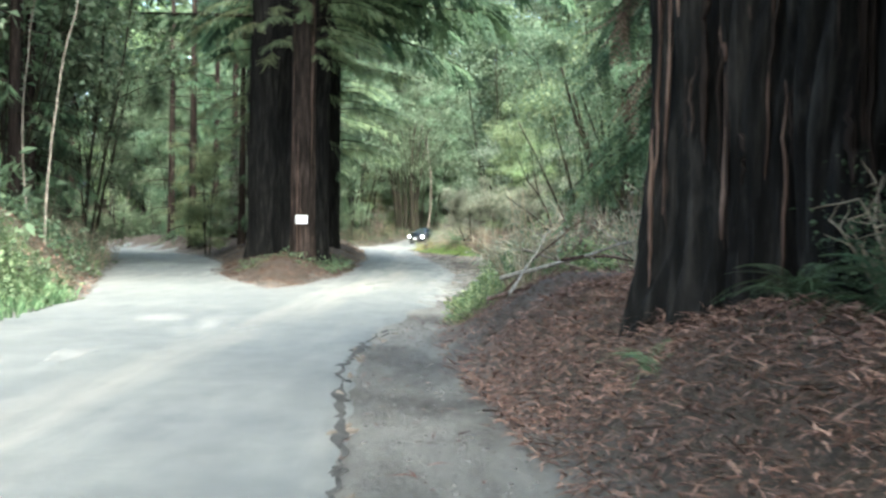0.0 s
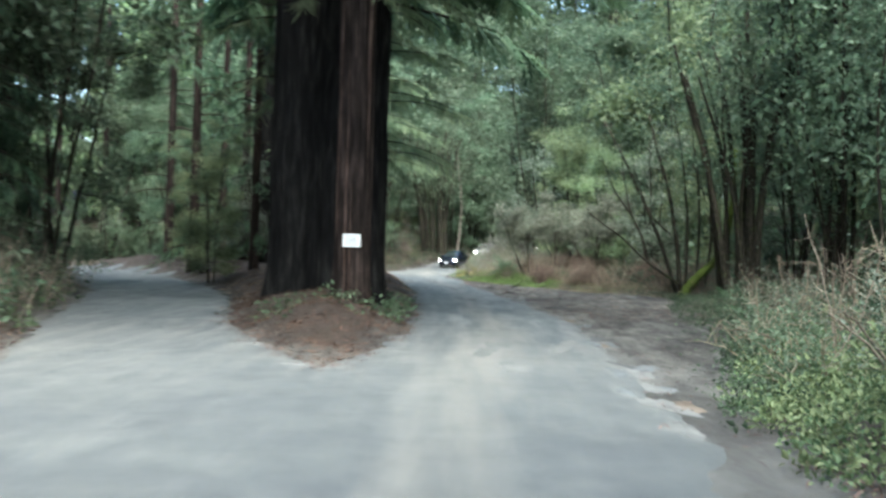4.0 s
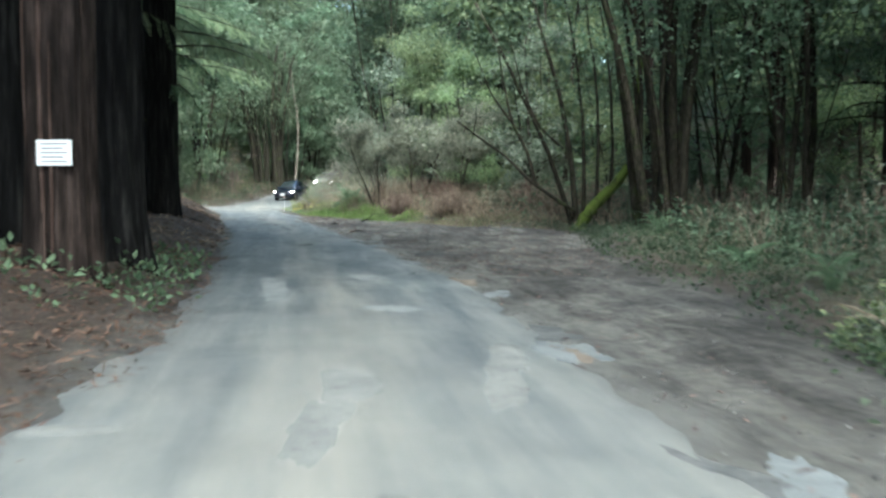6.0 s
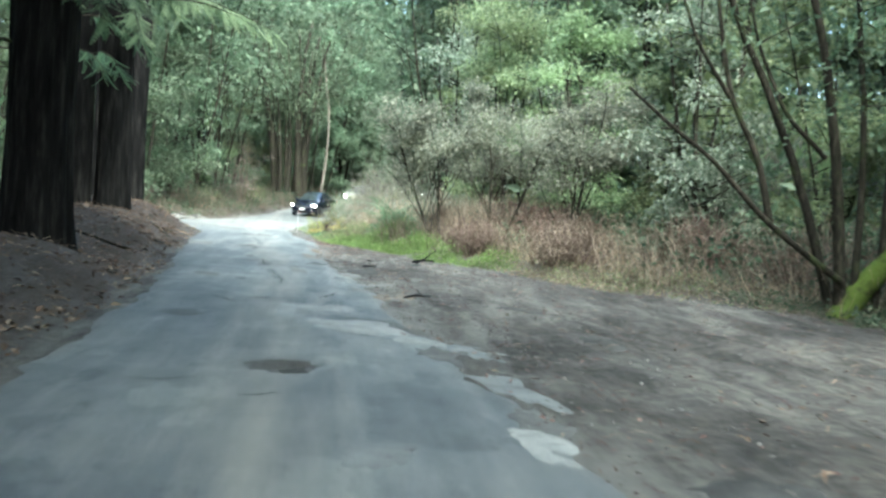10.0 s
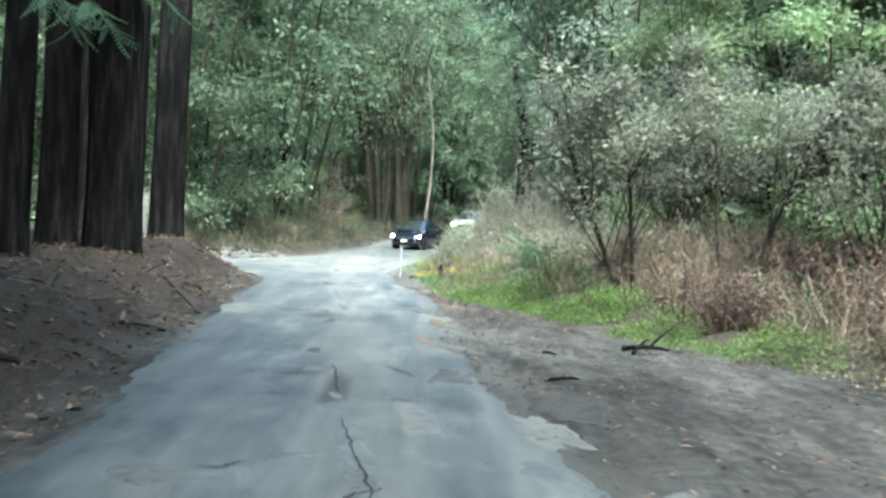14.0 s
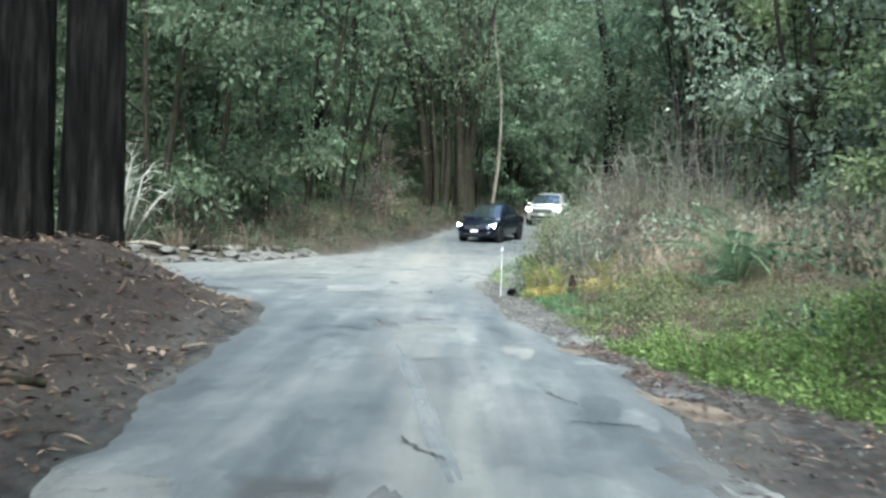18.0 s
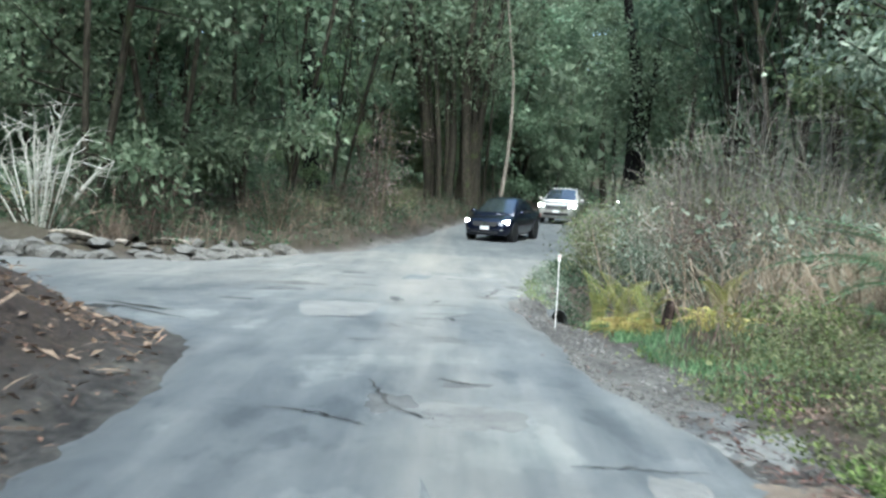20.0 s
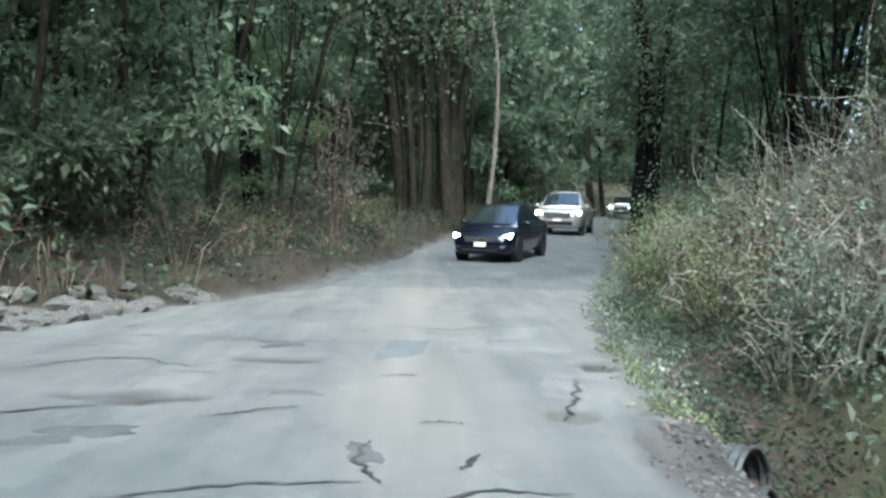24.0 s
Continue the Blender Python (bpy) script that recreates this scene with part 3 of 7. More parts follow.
def broadleaf(name, r, h, spread, stems, clumps, leaf_len, mat, m, label, group, low=1.2, per=14, lean=0.12, thick=0.09, bark=None, wide=0.4, floor=0.6, far=False):
    """A many-stemmed broad-leaved tree with an uneven crown."""
    tree = empty(name, m, label, "tree", group)
    twigs, ends = [], []
    for i in range(stems):
        a = r.uniform(0, 6.28)
        ft = np.array([math.cos(a), math.sin(a), 0]) * r.uniform(0, 0.35) * (stems > 1)
        tp = ft + np.array([math.cos(a) * lean * h * r.uniform(0.3, 1.5), math.sin(a) * lean * h * r.uniform(0.3, 1.5), h * r.uniform(0.75, 1)])
        p = curve_pts(ft - np.array([0, 0, 0.3]), tp, 9, r, 0.12)
        part("stem", tube(p, np.linspace(thick, thick * 0.25, 9) * r.uniform(0.7, 1.3), 8), bark or BARK_GREY, tree, smooth=True)
        for j in range(16):
            s = r.uniform(0.06, 1)
            q = np.array([np.interp(s, np.linspace(0, 1, 9), p[:, c]) for c in range(3)])
            b = r.uniform(0, 6.28)
            ln = spread * r.uniform(0.35, 1.0) * (1.1 - 0.5 * s)
            e = q + np.array([math.cos(b) * ln, math.sin(b) * ln, ln * r.uniform(-0.15, 0.6)])
            e[2] = max(e[2], low * r.uniform(0.7, 1.5))
            twigs.append(tube(curve_pts(q, e, 5, r, 0.15), np.linspace(thick * 0.35, 0.008, 5), 3))
            ends.append((q, e))
    stuff(part("branchwork", joined(*twigs), bark or BARK_GREY, tree))
    lobes = max(6, clumps // 10)
    k = r.integers(0, len(ends), lobes)
    s = r.uniform(0.45, 1.1, (lobes, 1))
    heart = np.array([ends[i][0] for i in k]) * (1 - s) + np.array([ends[i][1] for i in k]) * s
    k = r.integers(0, lobes, clumps)
    rad = spread * r.uniform(0.12, 0.3, (lobes, 1))
    pos = heart[k] + away(clumps, r, 0.25) * rad[k] * r.uniform(0.3, 1.0, (clumps, 1)) * np.array([1.0, 1.0, 0.6])
    pos[:, 2] = np.maximum(pos[:, 2], low * floor * r.uniform(0.5, 1.6, clumps))
    tpls = [clump(r, per, leaf_len * 1.5, leaf_len, leaf_len * wide, one=slip(leaf_len * 1.1, leaf_len * wide * 1.3) if far else None) for _ in range(4)]
    geos = []
    for i, tp in enumerate(tpls):
        q = pos[i::4]
        a = r.uniform(0, 6.28, len(q))
        d = np.stack([np.cos(a), np.sin(a), r.normal(0, 0.2, len(q))], 1)
        geos.append(scatter(tp, q, frames_of(d, r.normal(0, 0.4, len(q))), r.uniform(0.7, 1.4, len(q))))
    part("crown", merged(geos), mat, tree)
    return tree


def at(x, y, turn=0.0, size=1.0, dz=0.0, tall=1.0):
    return pose(x, y, float(height(x, y)) + dz, 0, 0, turn) @ Matrix.Diagonal((size, size, size * tall, 1))


# ---- the named redwoods ----


def redwood(x, y, base, h, label, ribs=9, char=False, depth=0.12, flare=0.4, bend=(0, 0), hollow=None, sides=110, top=0.6, seed=1, rings=60, strips=10):
    r = np.random.default_rng(seed)
    tree = empty("redwood_tree", at(x, y, r.uniform(0, 20)), label, "tree", "redwoods")
    v, f = fluted_trunk(r, base, base * top, h, ribs, depth, flare, sides, rings, bend, hollow)
    part("trunk", (v, f), BARK_CHAR if char else BARK_RED, tree, smooth=True)
    g = v.reshape(rings, sides, 3)
    for _ in range(strips):
        j, k = r.integers(sides), r.integers(2, rings // 2)
        n = min(rings - 1, k + int(r.integers(6, 22)))
        c = g[k:n, j].copy()
        out = c.copy()
        out[:, 2] = 0
        out /= np.linalg.norm(out, axis=1, keepdims=True)
        w = np.sin(np.linspace(0.15, 3.0, n - k)) * r.uniform(0.4, 1.0)
        c += out * 0.008
        part("bark_strip", tube(c, w * 0.035 * base ** 0.5 + 0.004, 5), BARK_STRIP if not char else BARK_CHAR, tree)
    return tree


def add_boughs(tree, seed, places, mat=NEEDLE, size=1.0, name="crown"):
    """Low boughs on a redwood: (height, turn in degrees, length, fall)."""
    r = np.random.default_rng(seed)
    woods, leaves = [], []
    for z, turn, ln, fall in places:
        a = radians(turn)
        st = np.array([math.cos(a) * 0.4, math.sin(a) * 0.4, z])
        w, l = bough(r, st, st + np.array([math.cos(a) * ln, math.sin(a) * ln, -fall]), int((20 if size < 2 else 14) * ln / size), 0.3, size)
        woods.append(w)
        leaves.append(l)
    stuff(part("branchwork", joined(*woods), BARK_GREY, tree))
    part(name, merged(leaves), mat, tree)


near = redwood(3.5, 8.7, 1.6, 22, "huge fire-blackened redwood trunk with loose reddish bark strips", 15, True, depth=0.2, flare=0.08, hollow=(-1.3, 0.5, 12.0, 0.5), sides=300, seed=3, rings=110, top=0.75, strips=10)
r = np.random.default_rng(19)
for k in range(130):
    a = radians(r.uniform(172, 226)) if k % 5 else radians(r.uniform(226, 250))
    z0 = r.uniform(-0.2, 4.5)
    zs = np.linspace(z0, z0 + r.uniform(0.5, 2.8), 14)
    wob = a + 0.01 * np.cumsum(r.normal(0, 1, 14))
    R = (1.62 * (1 + 0.07 * math.sin(k * 2.4)) + r.uniform(-0.03, 0.05)) * (1 - 0.25 * zs / 22) + 0.01 * np.cumsum(r.normal(0, 0.6, 14))
    part("bark_strip", tube(np.stack([R * np.cos(wob), R * np.sin(wob), zs], 1), np.sin(np.linspace(0.1, 3.05, 14)) * r.uniform(0.008, 0.042) + 0.003, 5), (BARK_STRIP, BARK_RED, BARK_RED)[k % 3], near, "loose reddish bark strip", smooth=True)
burnt = redwood(-6.12, 39.6, 0.98, 26, "broad charred black redwood trunk with a burnt hollow", 7, True, 0.08, 0.12, hollow=(-1.2, 0.5, 7.0, 0.3), seed=4, top=0.85)
signed = redwood(-4.75, 36.6, 0.4, 26, "brown redwood trunk with a white notice nailed on", 7, False, 0.12, 0.3, seed=5, top=0.85)
dark_twin = redwood(-4.72, 39.6, 0.54, 26, "dark redwood trunk with ivy sprays behind the noticed one", 7, True, 0.1, 0.3, seed=6, top=0.85)
rear = redwood(-5.1, 42.3, 0.5, 26, "dark redwood trunk at the back of the island group", 7, True, 0.1, 0.3, seed=7, top=0.85)
add_boughs(signed, 11, [(7.4, -60, 1.8, 0.4), (7.9, -20, 2.4, 0.6), (8.3, -100, 2.0, 0.4), (8.7, -40, 2.6, 0.7), (9.3, 10, 3.2, 0.9), (8.0, 20, 2.4, 0.8), (9.5, -80, 2.4, 0.5), (10, -130, 2.6, 0.8), (10.5, -30, 3.4, 1.0), (9.2, 45, 3.0, 0.9), (11, -70, 3.2, 1.2), (11.4, 0, 3.6, 1.4)], NEEDLE_SUNLIT, 0.8)
add_boughs(burnt, 12, [(7.0, -110, 1.9, 0.4), (7.6, -80, 1.9, 0.4), (8.2, -140, 2.2, 0.7), (8.7, -100, 2.2, 0.5), (9.3, -170, 2.6, 0.8), (9.8, -70, 2.4, 0.5), (10.5, -150, 2.8, 0.9), (9.0, 170, 2.6, 0.9), (11.5, -120, 3.0, 0.9)], NEEDLE_SUNLIT, 0.8)
add_boughs(signed, 13, [(6.9 + 0.24 * j, -70 + 75 * math.sin(2.3 * j), 1.3 + 0.9 * abs(math.sin(1.7 * j)) + 0.04 * j, 0.5) for j in range(30)], NEEDLE_SUNLIT, 0.6, name="low_crown")
add_boughs(dark_twin, 14, [(7.2 + 0.3 * j, 20 + 55 * math.sin(2.9 * j), 1.9 + 0.5 * math.sin(j) + 0.08 * j, 0.7) for j in range(18)], NEEDLE_SUNLIT, 0.7, name="low_crown")
BANK_TREES = [(-7.65, 73.6, 0.52, (-0.02, 0.0)), (-8.38, 81.0, 0.45, (0, 0)), (-8.55, 73.2, 0.35, (0, 0)), (-9.5, 81.3, 0.42, (0, 0)), (-8.75, 71.6, 0.28, (0.01, 0)),
              # The last tree is added only to carry a crown that shades the road.
              (-6.25, 59.6, 0.58, (0, 0)), (-9.3, 66.3, 0.36, (0, 0)), (-8.9, 68.3, 0.11, (0, 0)), (-12.5, 70.0, 0.4, (0, 0)), (-10.3, 80.4, 0.36, (0, 0)), (-8.6, 51.5, 0.42, (0, 0))]
for k, (x, y, b, bend) in enumerate(BANK_TREES):
    t = redwood(x, y, b * 0.9, 26, "tall dark straight redwood trunk on the littered bank", 7, True, 0.1, 0.3, bend, seed=20 + k, top=0.8, sides=72, rings=40)
    # Long crowns above the view, added to shade the road.
    if k in (5, 10):
        add_boughs(t, 60 + k, [(11 + 0.65 * j, 137 * j + 20 * k, (8.0 if k == 5 else 11.0) - 0.25 * j, 1.6) for j in range(26)], size=2.9, name="upper_crown")
    # Boughs in the brighter needle colour, standing in for sun on them.
    if k in (0, 5, 6, 10):
        add_boughs(t, 50 + k, [(5.6 + 0.55 * j, -75 + 47 * (j % 4) + 9 * k, 3.4 + 0.5 * (j % 3), 0.9) for j in range(11)], NEEDLE_SUNLIT, 1.2, name="sunlit_crown")
    if k in (2, 4, 5, 8):
        add_boughs(t, 40 + k, [(3.2 + 1.1 * j, -150 + 95 * j, 1.6 + 0.25 * j, 0.7) for j in range(6)], name="low_crown")
    # Further unseen boughs reaching over the road to shade it.
    if k == 10:
        add_boughs(t, 70 + k, [(13 + 0.5 * j, 60 * math.sin(2.4 * j), 11.5 - 0.2 * j, 1.4) for j in range(20)], size=2.9, name="upper_crown")
# The second tree is added out of view; its long boughs shade the road.
for k, (x, y) in enumerate([(-14.8, 30.0), (-13.8, 24.5)]):
    t = redwood(x, y, 0.42, 28, "tall redwood trunk on the bank above the road", 7, False, 0.12, 0.3, seed=120 + k, top=0.8, sides=60, rings=30, strips=4)
    if k == 1:
        add_boughs(t, 125 + k, [(13 + 0.4 * j, 4 + 20 * math.sin(2.4 * j + k), 17.0 - 0.15 * j, 1.8) for j in range(24)], size=2.9, name="upper_crown")
# High crowns out of view, added to shade the ground below.
for t, k in ((rear, 3), (near, 4)):
    add_boughs(t, 80 + k, [(12 + 0.7 * j, 137 * j + 20 * k, 7.5 - 0.25 * j, 1.6) for j in range(18)], size=2.6, name="upper_crown")

# More unseen boughs, aimed over the road for shade.
add_boughs(dark_twin, 85, [(12.5 + 0.4 * j, 65 * math.sin(2.4 * j + 5), 8.5 - 0.15 * j, 1.2) for j in range(12)], size=3.0, name="upper_crown")
add_boughs(rear, 84, [(13 + 0.4 * j, 60 * math.sin(2.4 * j), 9.5 - 0.15 * j, 1.2) for j in range(14)], size=3.0, name="upper_crown")
add_boughs(near, 87, [(2.2 + 0.28 * j, 108 + 24 * math.sin(j * 1.9), 2.6 + 0.9 * math.sin(j * 2.7), 1.5 + 0.08 * j) for j in range(15)], size=0.9, name="low_crown")
add_boughs(near, 89, [(1.8 + 0.3 * j, 108 + 24 * math.sin(j * 2.3), 2.3 + 0.7 * math.sin(j * 1.7), 1.2 + 0.06 * j) for j in range(22)], size=0.85, name="low_crown")
add_boughs(near, 86, [(2.0 + 0.4 * j, 118 + 22 * math.sin(j * 2.9), 2.0, 1.5) for j in range(6)], LITTER, 0.8, name="dead_sprays")
# Boughs added above the view to shade the near trunk's face.
add_boughs(near, 88, [(5.5 + 0.35 * j, -112 + 75 * math.sin(j * 2.1), 5.0 + math.cos(j), 0.9) for j in range(22)], size=2.2, name="middle_crown")
# Redwoods added behind the start, never in view, to shade the right side.
for k, (x, y, b) in enumerate([(4.6, 1.2, 0.9), (6.8, -3.0, 1.0), (3.6, -6.5, 0.8), (7.5, 3.5, 0.8), (-9.5, -8.0, 0.8)]):
    t = redwood(x, y, b, 24, "unseen redwood added behind the start of the road for shade", 9, False, 0.12, 0.2, seed=90 + k, top=0.8, sides=60, rings=24, strips=0)
    add_boughs(t, 95 + k, [(5.5 + 0.48 * j, 77 * j + 30 * k, 6.2 - 0.1 * j, 1.2) for j in range(34)], size=2.2, name="upper_crown")

# the notice on its trunk
notice = empty("notice", pose(-4.72, 36.12, 1.86, 0, 0, -8), "small white printed notice nailed to a redwood trunk", "sign")
bm = bmesh.new()
bmesh.ops.create_cube(bm, size=1, matrix=Matrix.Diagonal((0.4, 0.012, 0.29, 1)))
bmesh.ops.bevel(bm, geom=bm.edges[:], offset=0.003, segments=1)
part("board", bm, SIGN_WHITE, notice)
for j in range(5):
    bm = bmesh.new()
    bmesh.ops.create_cube(bm, size=1, matrix=pose(-0.02 * (j % 2), -0.009, 0.1 - 0.05 * j) @ Matrix.Diagonal((0.3 - 0.05 * (j % 2), 0.004, 0.014, 1)))
    part("print_bar", bm, INK, notice)

# ---- forest ----
BAY = "bay laurel with many stems and a loose grey-green crown"
FIR = "young conifer with drooping flat sprays"
made = {}
#        height spread stems clumps leaf material low
BROAD = {"b0": (11, 2.9, 2, 620, 0.15, LEAF_BAY, 0.7, 17), "b1": (9, 2.5, 3, 470, 0.17, LEAF_SUNLIT, 0.7, 17), "b2": (15, 3.6, 2, 500, 0.2, LEAF_BAY, 0.9, 24),
         "b3": (6, 2.0, 4, 420, 0.12, LEAF_GREY, 0.8, 18), "b4": (17, 4.4, 2, 400, 0.26, LEAF_SUNLIT, 0.9, 20), "b5": (12, 3.2, 2, 640, 0.15, LEAF_SUNLIT, 0.7, 17),
         "b6": (19, 5.0, 2, 520, 0.26, LEAF_BAY, 11.0, 16), "b7": (18, 5.0, 3, 480, 0.29, LEAF_SUNLIT, 0.9, 14), "b8": (18, 5.0, 3, 620, 0.2, LEAF_BAY, 0.9, 20)}


def forest(kind, x, y, turn, size, tall=1.0):
    m = at(x, y, turn, size, -0.05, tall)
    if kind in made:
        return copy_thing(made[kind], m)
    r = np.random.default_rng(100 + len(made))
    if kind[0] == "b":
        h, sp, st, n, ll, mat, low, per = BROAD[kind]
        made[kind] = broadleaf("bay_tree", r, h, sp, st, n, ll, mat, m, BAY, "forest trees", low, per, wide=0.52, thick=0.075, far=kind in ("b2", "b4", "b6", "b7", "b8"))
    else:
        made[kind] = conifer("conifer_tree", r, 16, 0.22, 0.8 if kind[1] == "0" else 3, 3.6, 34, m, FIR, "forest trees")
    return made[kind]


r = np.random.default_rng(55)


def strip(n, xa, xb, ya, yb, kinds, smin, smax, gap):
    """Trees at random over a stretch, kept off the roads and apart."""
    got = []
    for _ in range(n * 30):
        if len(got) >= n:
            break
        y = r.uniform(ya, yb)
        x = r.uniform(xa(y), xb(y))
        if ((x + 4.6) / 5.2) ** 2 + ((y - 112) / 15) ** 2 < 1 or (y > 190 and -3 < x - 0.035 * (y - 100) < 9):
            continue
        if any((x - p) ** 2 + (y - q) ** 2 < gap * gap for p, q in got):
            continue
        got.append((x, y))
        forest(kinds[r.integers(len(kinds))], x, y, r.uniform(0, 360), r.uniform(smin, smax), r.uniform(0.9, 1.2))


strip(14, lambda y: left_edge(y) - 14, lambda y: left_edge(y) - 5.5, 16, 62, ["c0", "b0", "c0", "b5"], 0.8, 1.1, 3.0)
strip(13, lambda y: left_edge(y) - 34, lambda y: left_edge(y) - 13, 28, 90, ["c0", "b2", "b4", "b4"], 1.0, 1.3, 4.5)
strip(8, lambda y: left_edge(y) - 7, lambda y: left_edge(y) - 2.8, 46, 80, ["b0", "b5", "b0"], 0.7, 1.0, 3.0)
strip(12, lambda y: left_edge(y) - 8, lambda y: left_edge(y) - 3.4, 95, 130, ["b0", "b0", "b0", "b5"], 0.85, 1.15, 2.6)
strip(6, lambda y: -30, lambda y: -14, 92.5, 98, ["b0"], 0.8, 1.1, 2.6)
strip(13, lambda y: -50, lambda y: left_edge(y) - 9, 98, 140, ["b2", "b4", "b2"], 1.0, 1.3, 5.0)
strip(6, lambda y: right_edge(y) + 8.5, lambda y: right_edge(y) + 14, 22, 62, ["b0", "b0"], 0.8, 1.1, 3.2)
strip(11, lambda y: right_edge(y) + 11, lambda y: right_edge(y) + 24, 22, 80, ["b4", "b4", "b2"], 0.9, 1.2, 4.5)
strip(8, lambda y: np.maximum(right_edge(y) + 4.5, 4.6), lambda y: right_edge(y) + 10, 66, 92, ["b1", "b3", "b3", "b1"], 0.8, 1.1, 2.4)
strip(11, lambda y: right_edge(y) + 7.5, lambda y: right_edge(y) + 16, 86, 130, ["b0", "b0", "b1", "b5"], 0.9, 1.2, 3.2)
strip(12, lambda y: right_edge(y) + 15, lambda y: right_edge(y) + 45, 84, 165, ["b2", "b4"], 1.0, 1.4, 5.0)
strip(9, lambda y: right_edge(y) + 10, lambda y: right_edge(y) + 22, 88, 125, ["b2", "b2", "b0"], 1.0, 1.3, 3.5)
strip(7, lambda y: left_edge(y) - 16, lambda y: left_edge(y) - 7, 98, 125, ["b0", "b0"], 1.0, 1.3, 3.5)
strip(8, lambda y: left_edge(y) - 9, lambda y: left_edge(y) - 3, 134, 190, ["b2", "b0", "b2"], 1.0, 1.3, 4.0)
strip(8, lambda y: right_edge(y) + 3, lambda y: right_edge(y) + 11, 134, 190, ["b2", "b0", "b2"], 1.0, 1.3, 4.0)
strip(12, lambda y: -25, lambda y: left_edge(y) - 8, 196, 222, ["b4", "b2"], 1.6, 2.2, 5.0)
strip(9, lambda y: right_edge(y) + 24, lambda y: right_edge(y) + 40, 18, 92, ["b7"], 1.4, 1.9, 6.0)
strip(6, lambda y: left_edge(y) - 48, lambda y: left_edge(y) - 32, 20, 70, ["b7"], 1.4, 1.9, 7.0)
strip(9, lambda y: -40, lambda y: left_edge(y) - 9, 142, 192, ["b8"], 1.5, 2.1, 6.0)
strip(6, lambda y: right_edge(y) + 12, lambda y: right_edge(y) + 40, 150, 200, ["b8"], 1.5, 2.1, 6.0)
strip(8, lambda y: right_edge(y) + 14, lambda y: right_edge(y) + 22, 30, 76, ["b5", "b4"], 0.9, 1.2, 3.5)
strip(10, lambda y: right_edge(y) + 36, lambda y: right_edge(y) + 58, 20, 105, ["b7"], 1.5, 2.0, 6.0)
# High-crowned trees added as shade canopy, their crowns mostly above the view.
for k, (x, y) in enumerate([(6.8, 3.4), (6.2, -2.0), (-13.6, 30.0), (-15.2, 37.0), (-17.0, 44.0), (11.6, 50.5), (12.2, 57.5), (-9.0, 104.0), (-8.6, 113.0), (5.6, 106.5), (7.6, 115.0), (-2.5, 128.5), (9.5, 126.0)]):
    forest("b6", x, y, 67 * k, 1.0)
strip(8, lambda y: left_edge(y) - 22, lambda y: left_edge(y) - 11, 28, 74, ["c0", "b0"], 1.1, 1.4, 3.5)
strip(7, lambda y: left_edge(y) - 11, lambda y: left_edge(y) - 6, 24, 46, ["c0"], 0.9, 1.2, 2.6)
strip(9, lambda y: -50 + 0 * y, lambda y: -20 + 0 * y, 90.8, 100, ["c0", "b0"], 1.0, 1.3, 2.8)
strip(6, lambda y: -70 + 0 * y, lambda y: -25 + 0 * y, 102, 118, ["b7"], 1.4, 1.8, 5.0)
strip(9, lambda y: -5 + 0 * y, lambda y: left_edge(y) - 8, 205, 242, ["b8"], 1.8, 2.4, 5.0)
strip(6, lambda y: right_edge(y) + 40, lambda y: right_edge(y) + 60, 60, 140, ["b7"], 1.8, 2.4, 7.0)
for k, (x, y, kd) in enumerate([(-12.5, 57.5, "b5"), (-14.5, 64.5, "b1"), (-17.0, 71.0, "b5"), (-14.0, 76.0, "b5"), (-19.0, 77.0, "b0"), (-12.8, 68.0, "b3")]):
    forest(kd, x, y, 50 * k, 0.75)
# ---- undergrowth, kept low along the edges of the forest ----


def cover(name, label, category, pts, tpls, mat, smin, smax, seed, tilt=0.35, lift=0.0, mound=0.0):
    """Low growth or litter: many small pieces on the ground, as one object."""
    r = np.random.default_rng(seed)
    geos = []
    for i, tp in enumerate(tpls):
        q = pts[i::len(tpls)]
        if not len(q):
            continue
        z = height(q[:, 0], q[:, 1]) + (lift + mound * np.clip(vnoise(q[:, 0], q[:, 1], 0.9, 2), -0.3, 1)) * r.uniform(0, 1, len(q)) * (smooth(np.maximum(q[:, 0] - right_edge(q[:, 1]), left_edge(q[:, 1]) - q[:, 0]) / 1.3) if mound else 1)
        a = r.uniform(0, 6.28, len(q))
        d = np.stack([np.cos(a), np.sin(a), r.normal(0, tilt, len(q))], 1)
        geos.append(scatter(tp, np.column_stack([q, z]), frames_of(d, r.normal(0, tilt, len(q))), r.uniform(smin, smax, len(q))))
    ob = part(name, merged(geos), mat)
    return tagged(ob, label, category, kind="stuff")


def past_fern(x, y):
    """False where the verge stays low in front of the sword fern."""
    return (y < 75.5) | (y > 82.4) | (x > 2.1 + 0.12 * (y - 76))


def low_gap(x, y):
    """False in the strip of low growth that leads up to the sword fern."""
    return (np.abs(x - 1.1 + 0.2 * (82.4 - y)) > 0.75) | (y > 82.4) | (y < 78.6)


def area(n, ya, yb, xa, xb, seed, keep=None):
    r = np.random.default_rng(seed)
    y = r.uniform(ya, yb, n)
    x = xa(y) + (xb(y) - xa(y)) * r.uniform(0, 1, n)
    p = np.column_stack([x, y])
    return p if keep is None else p[keep(x, y)]


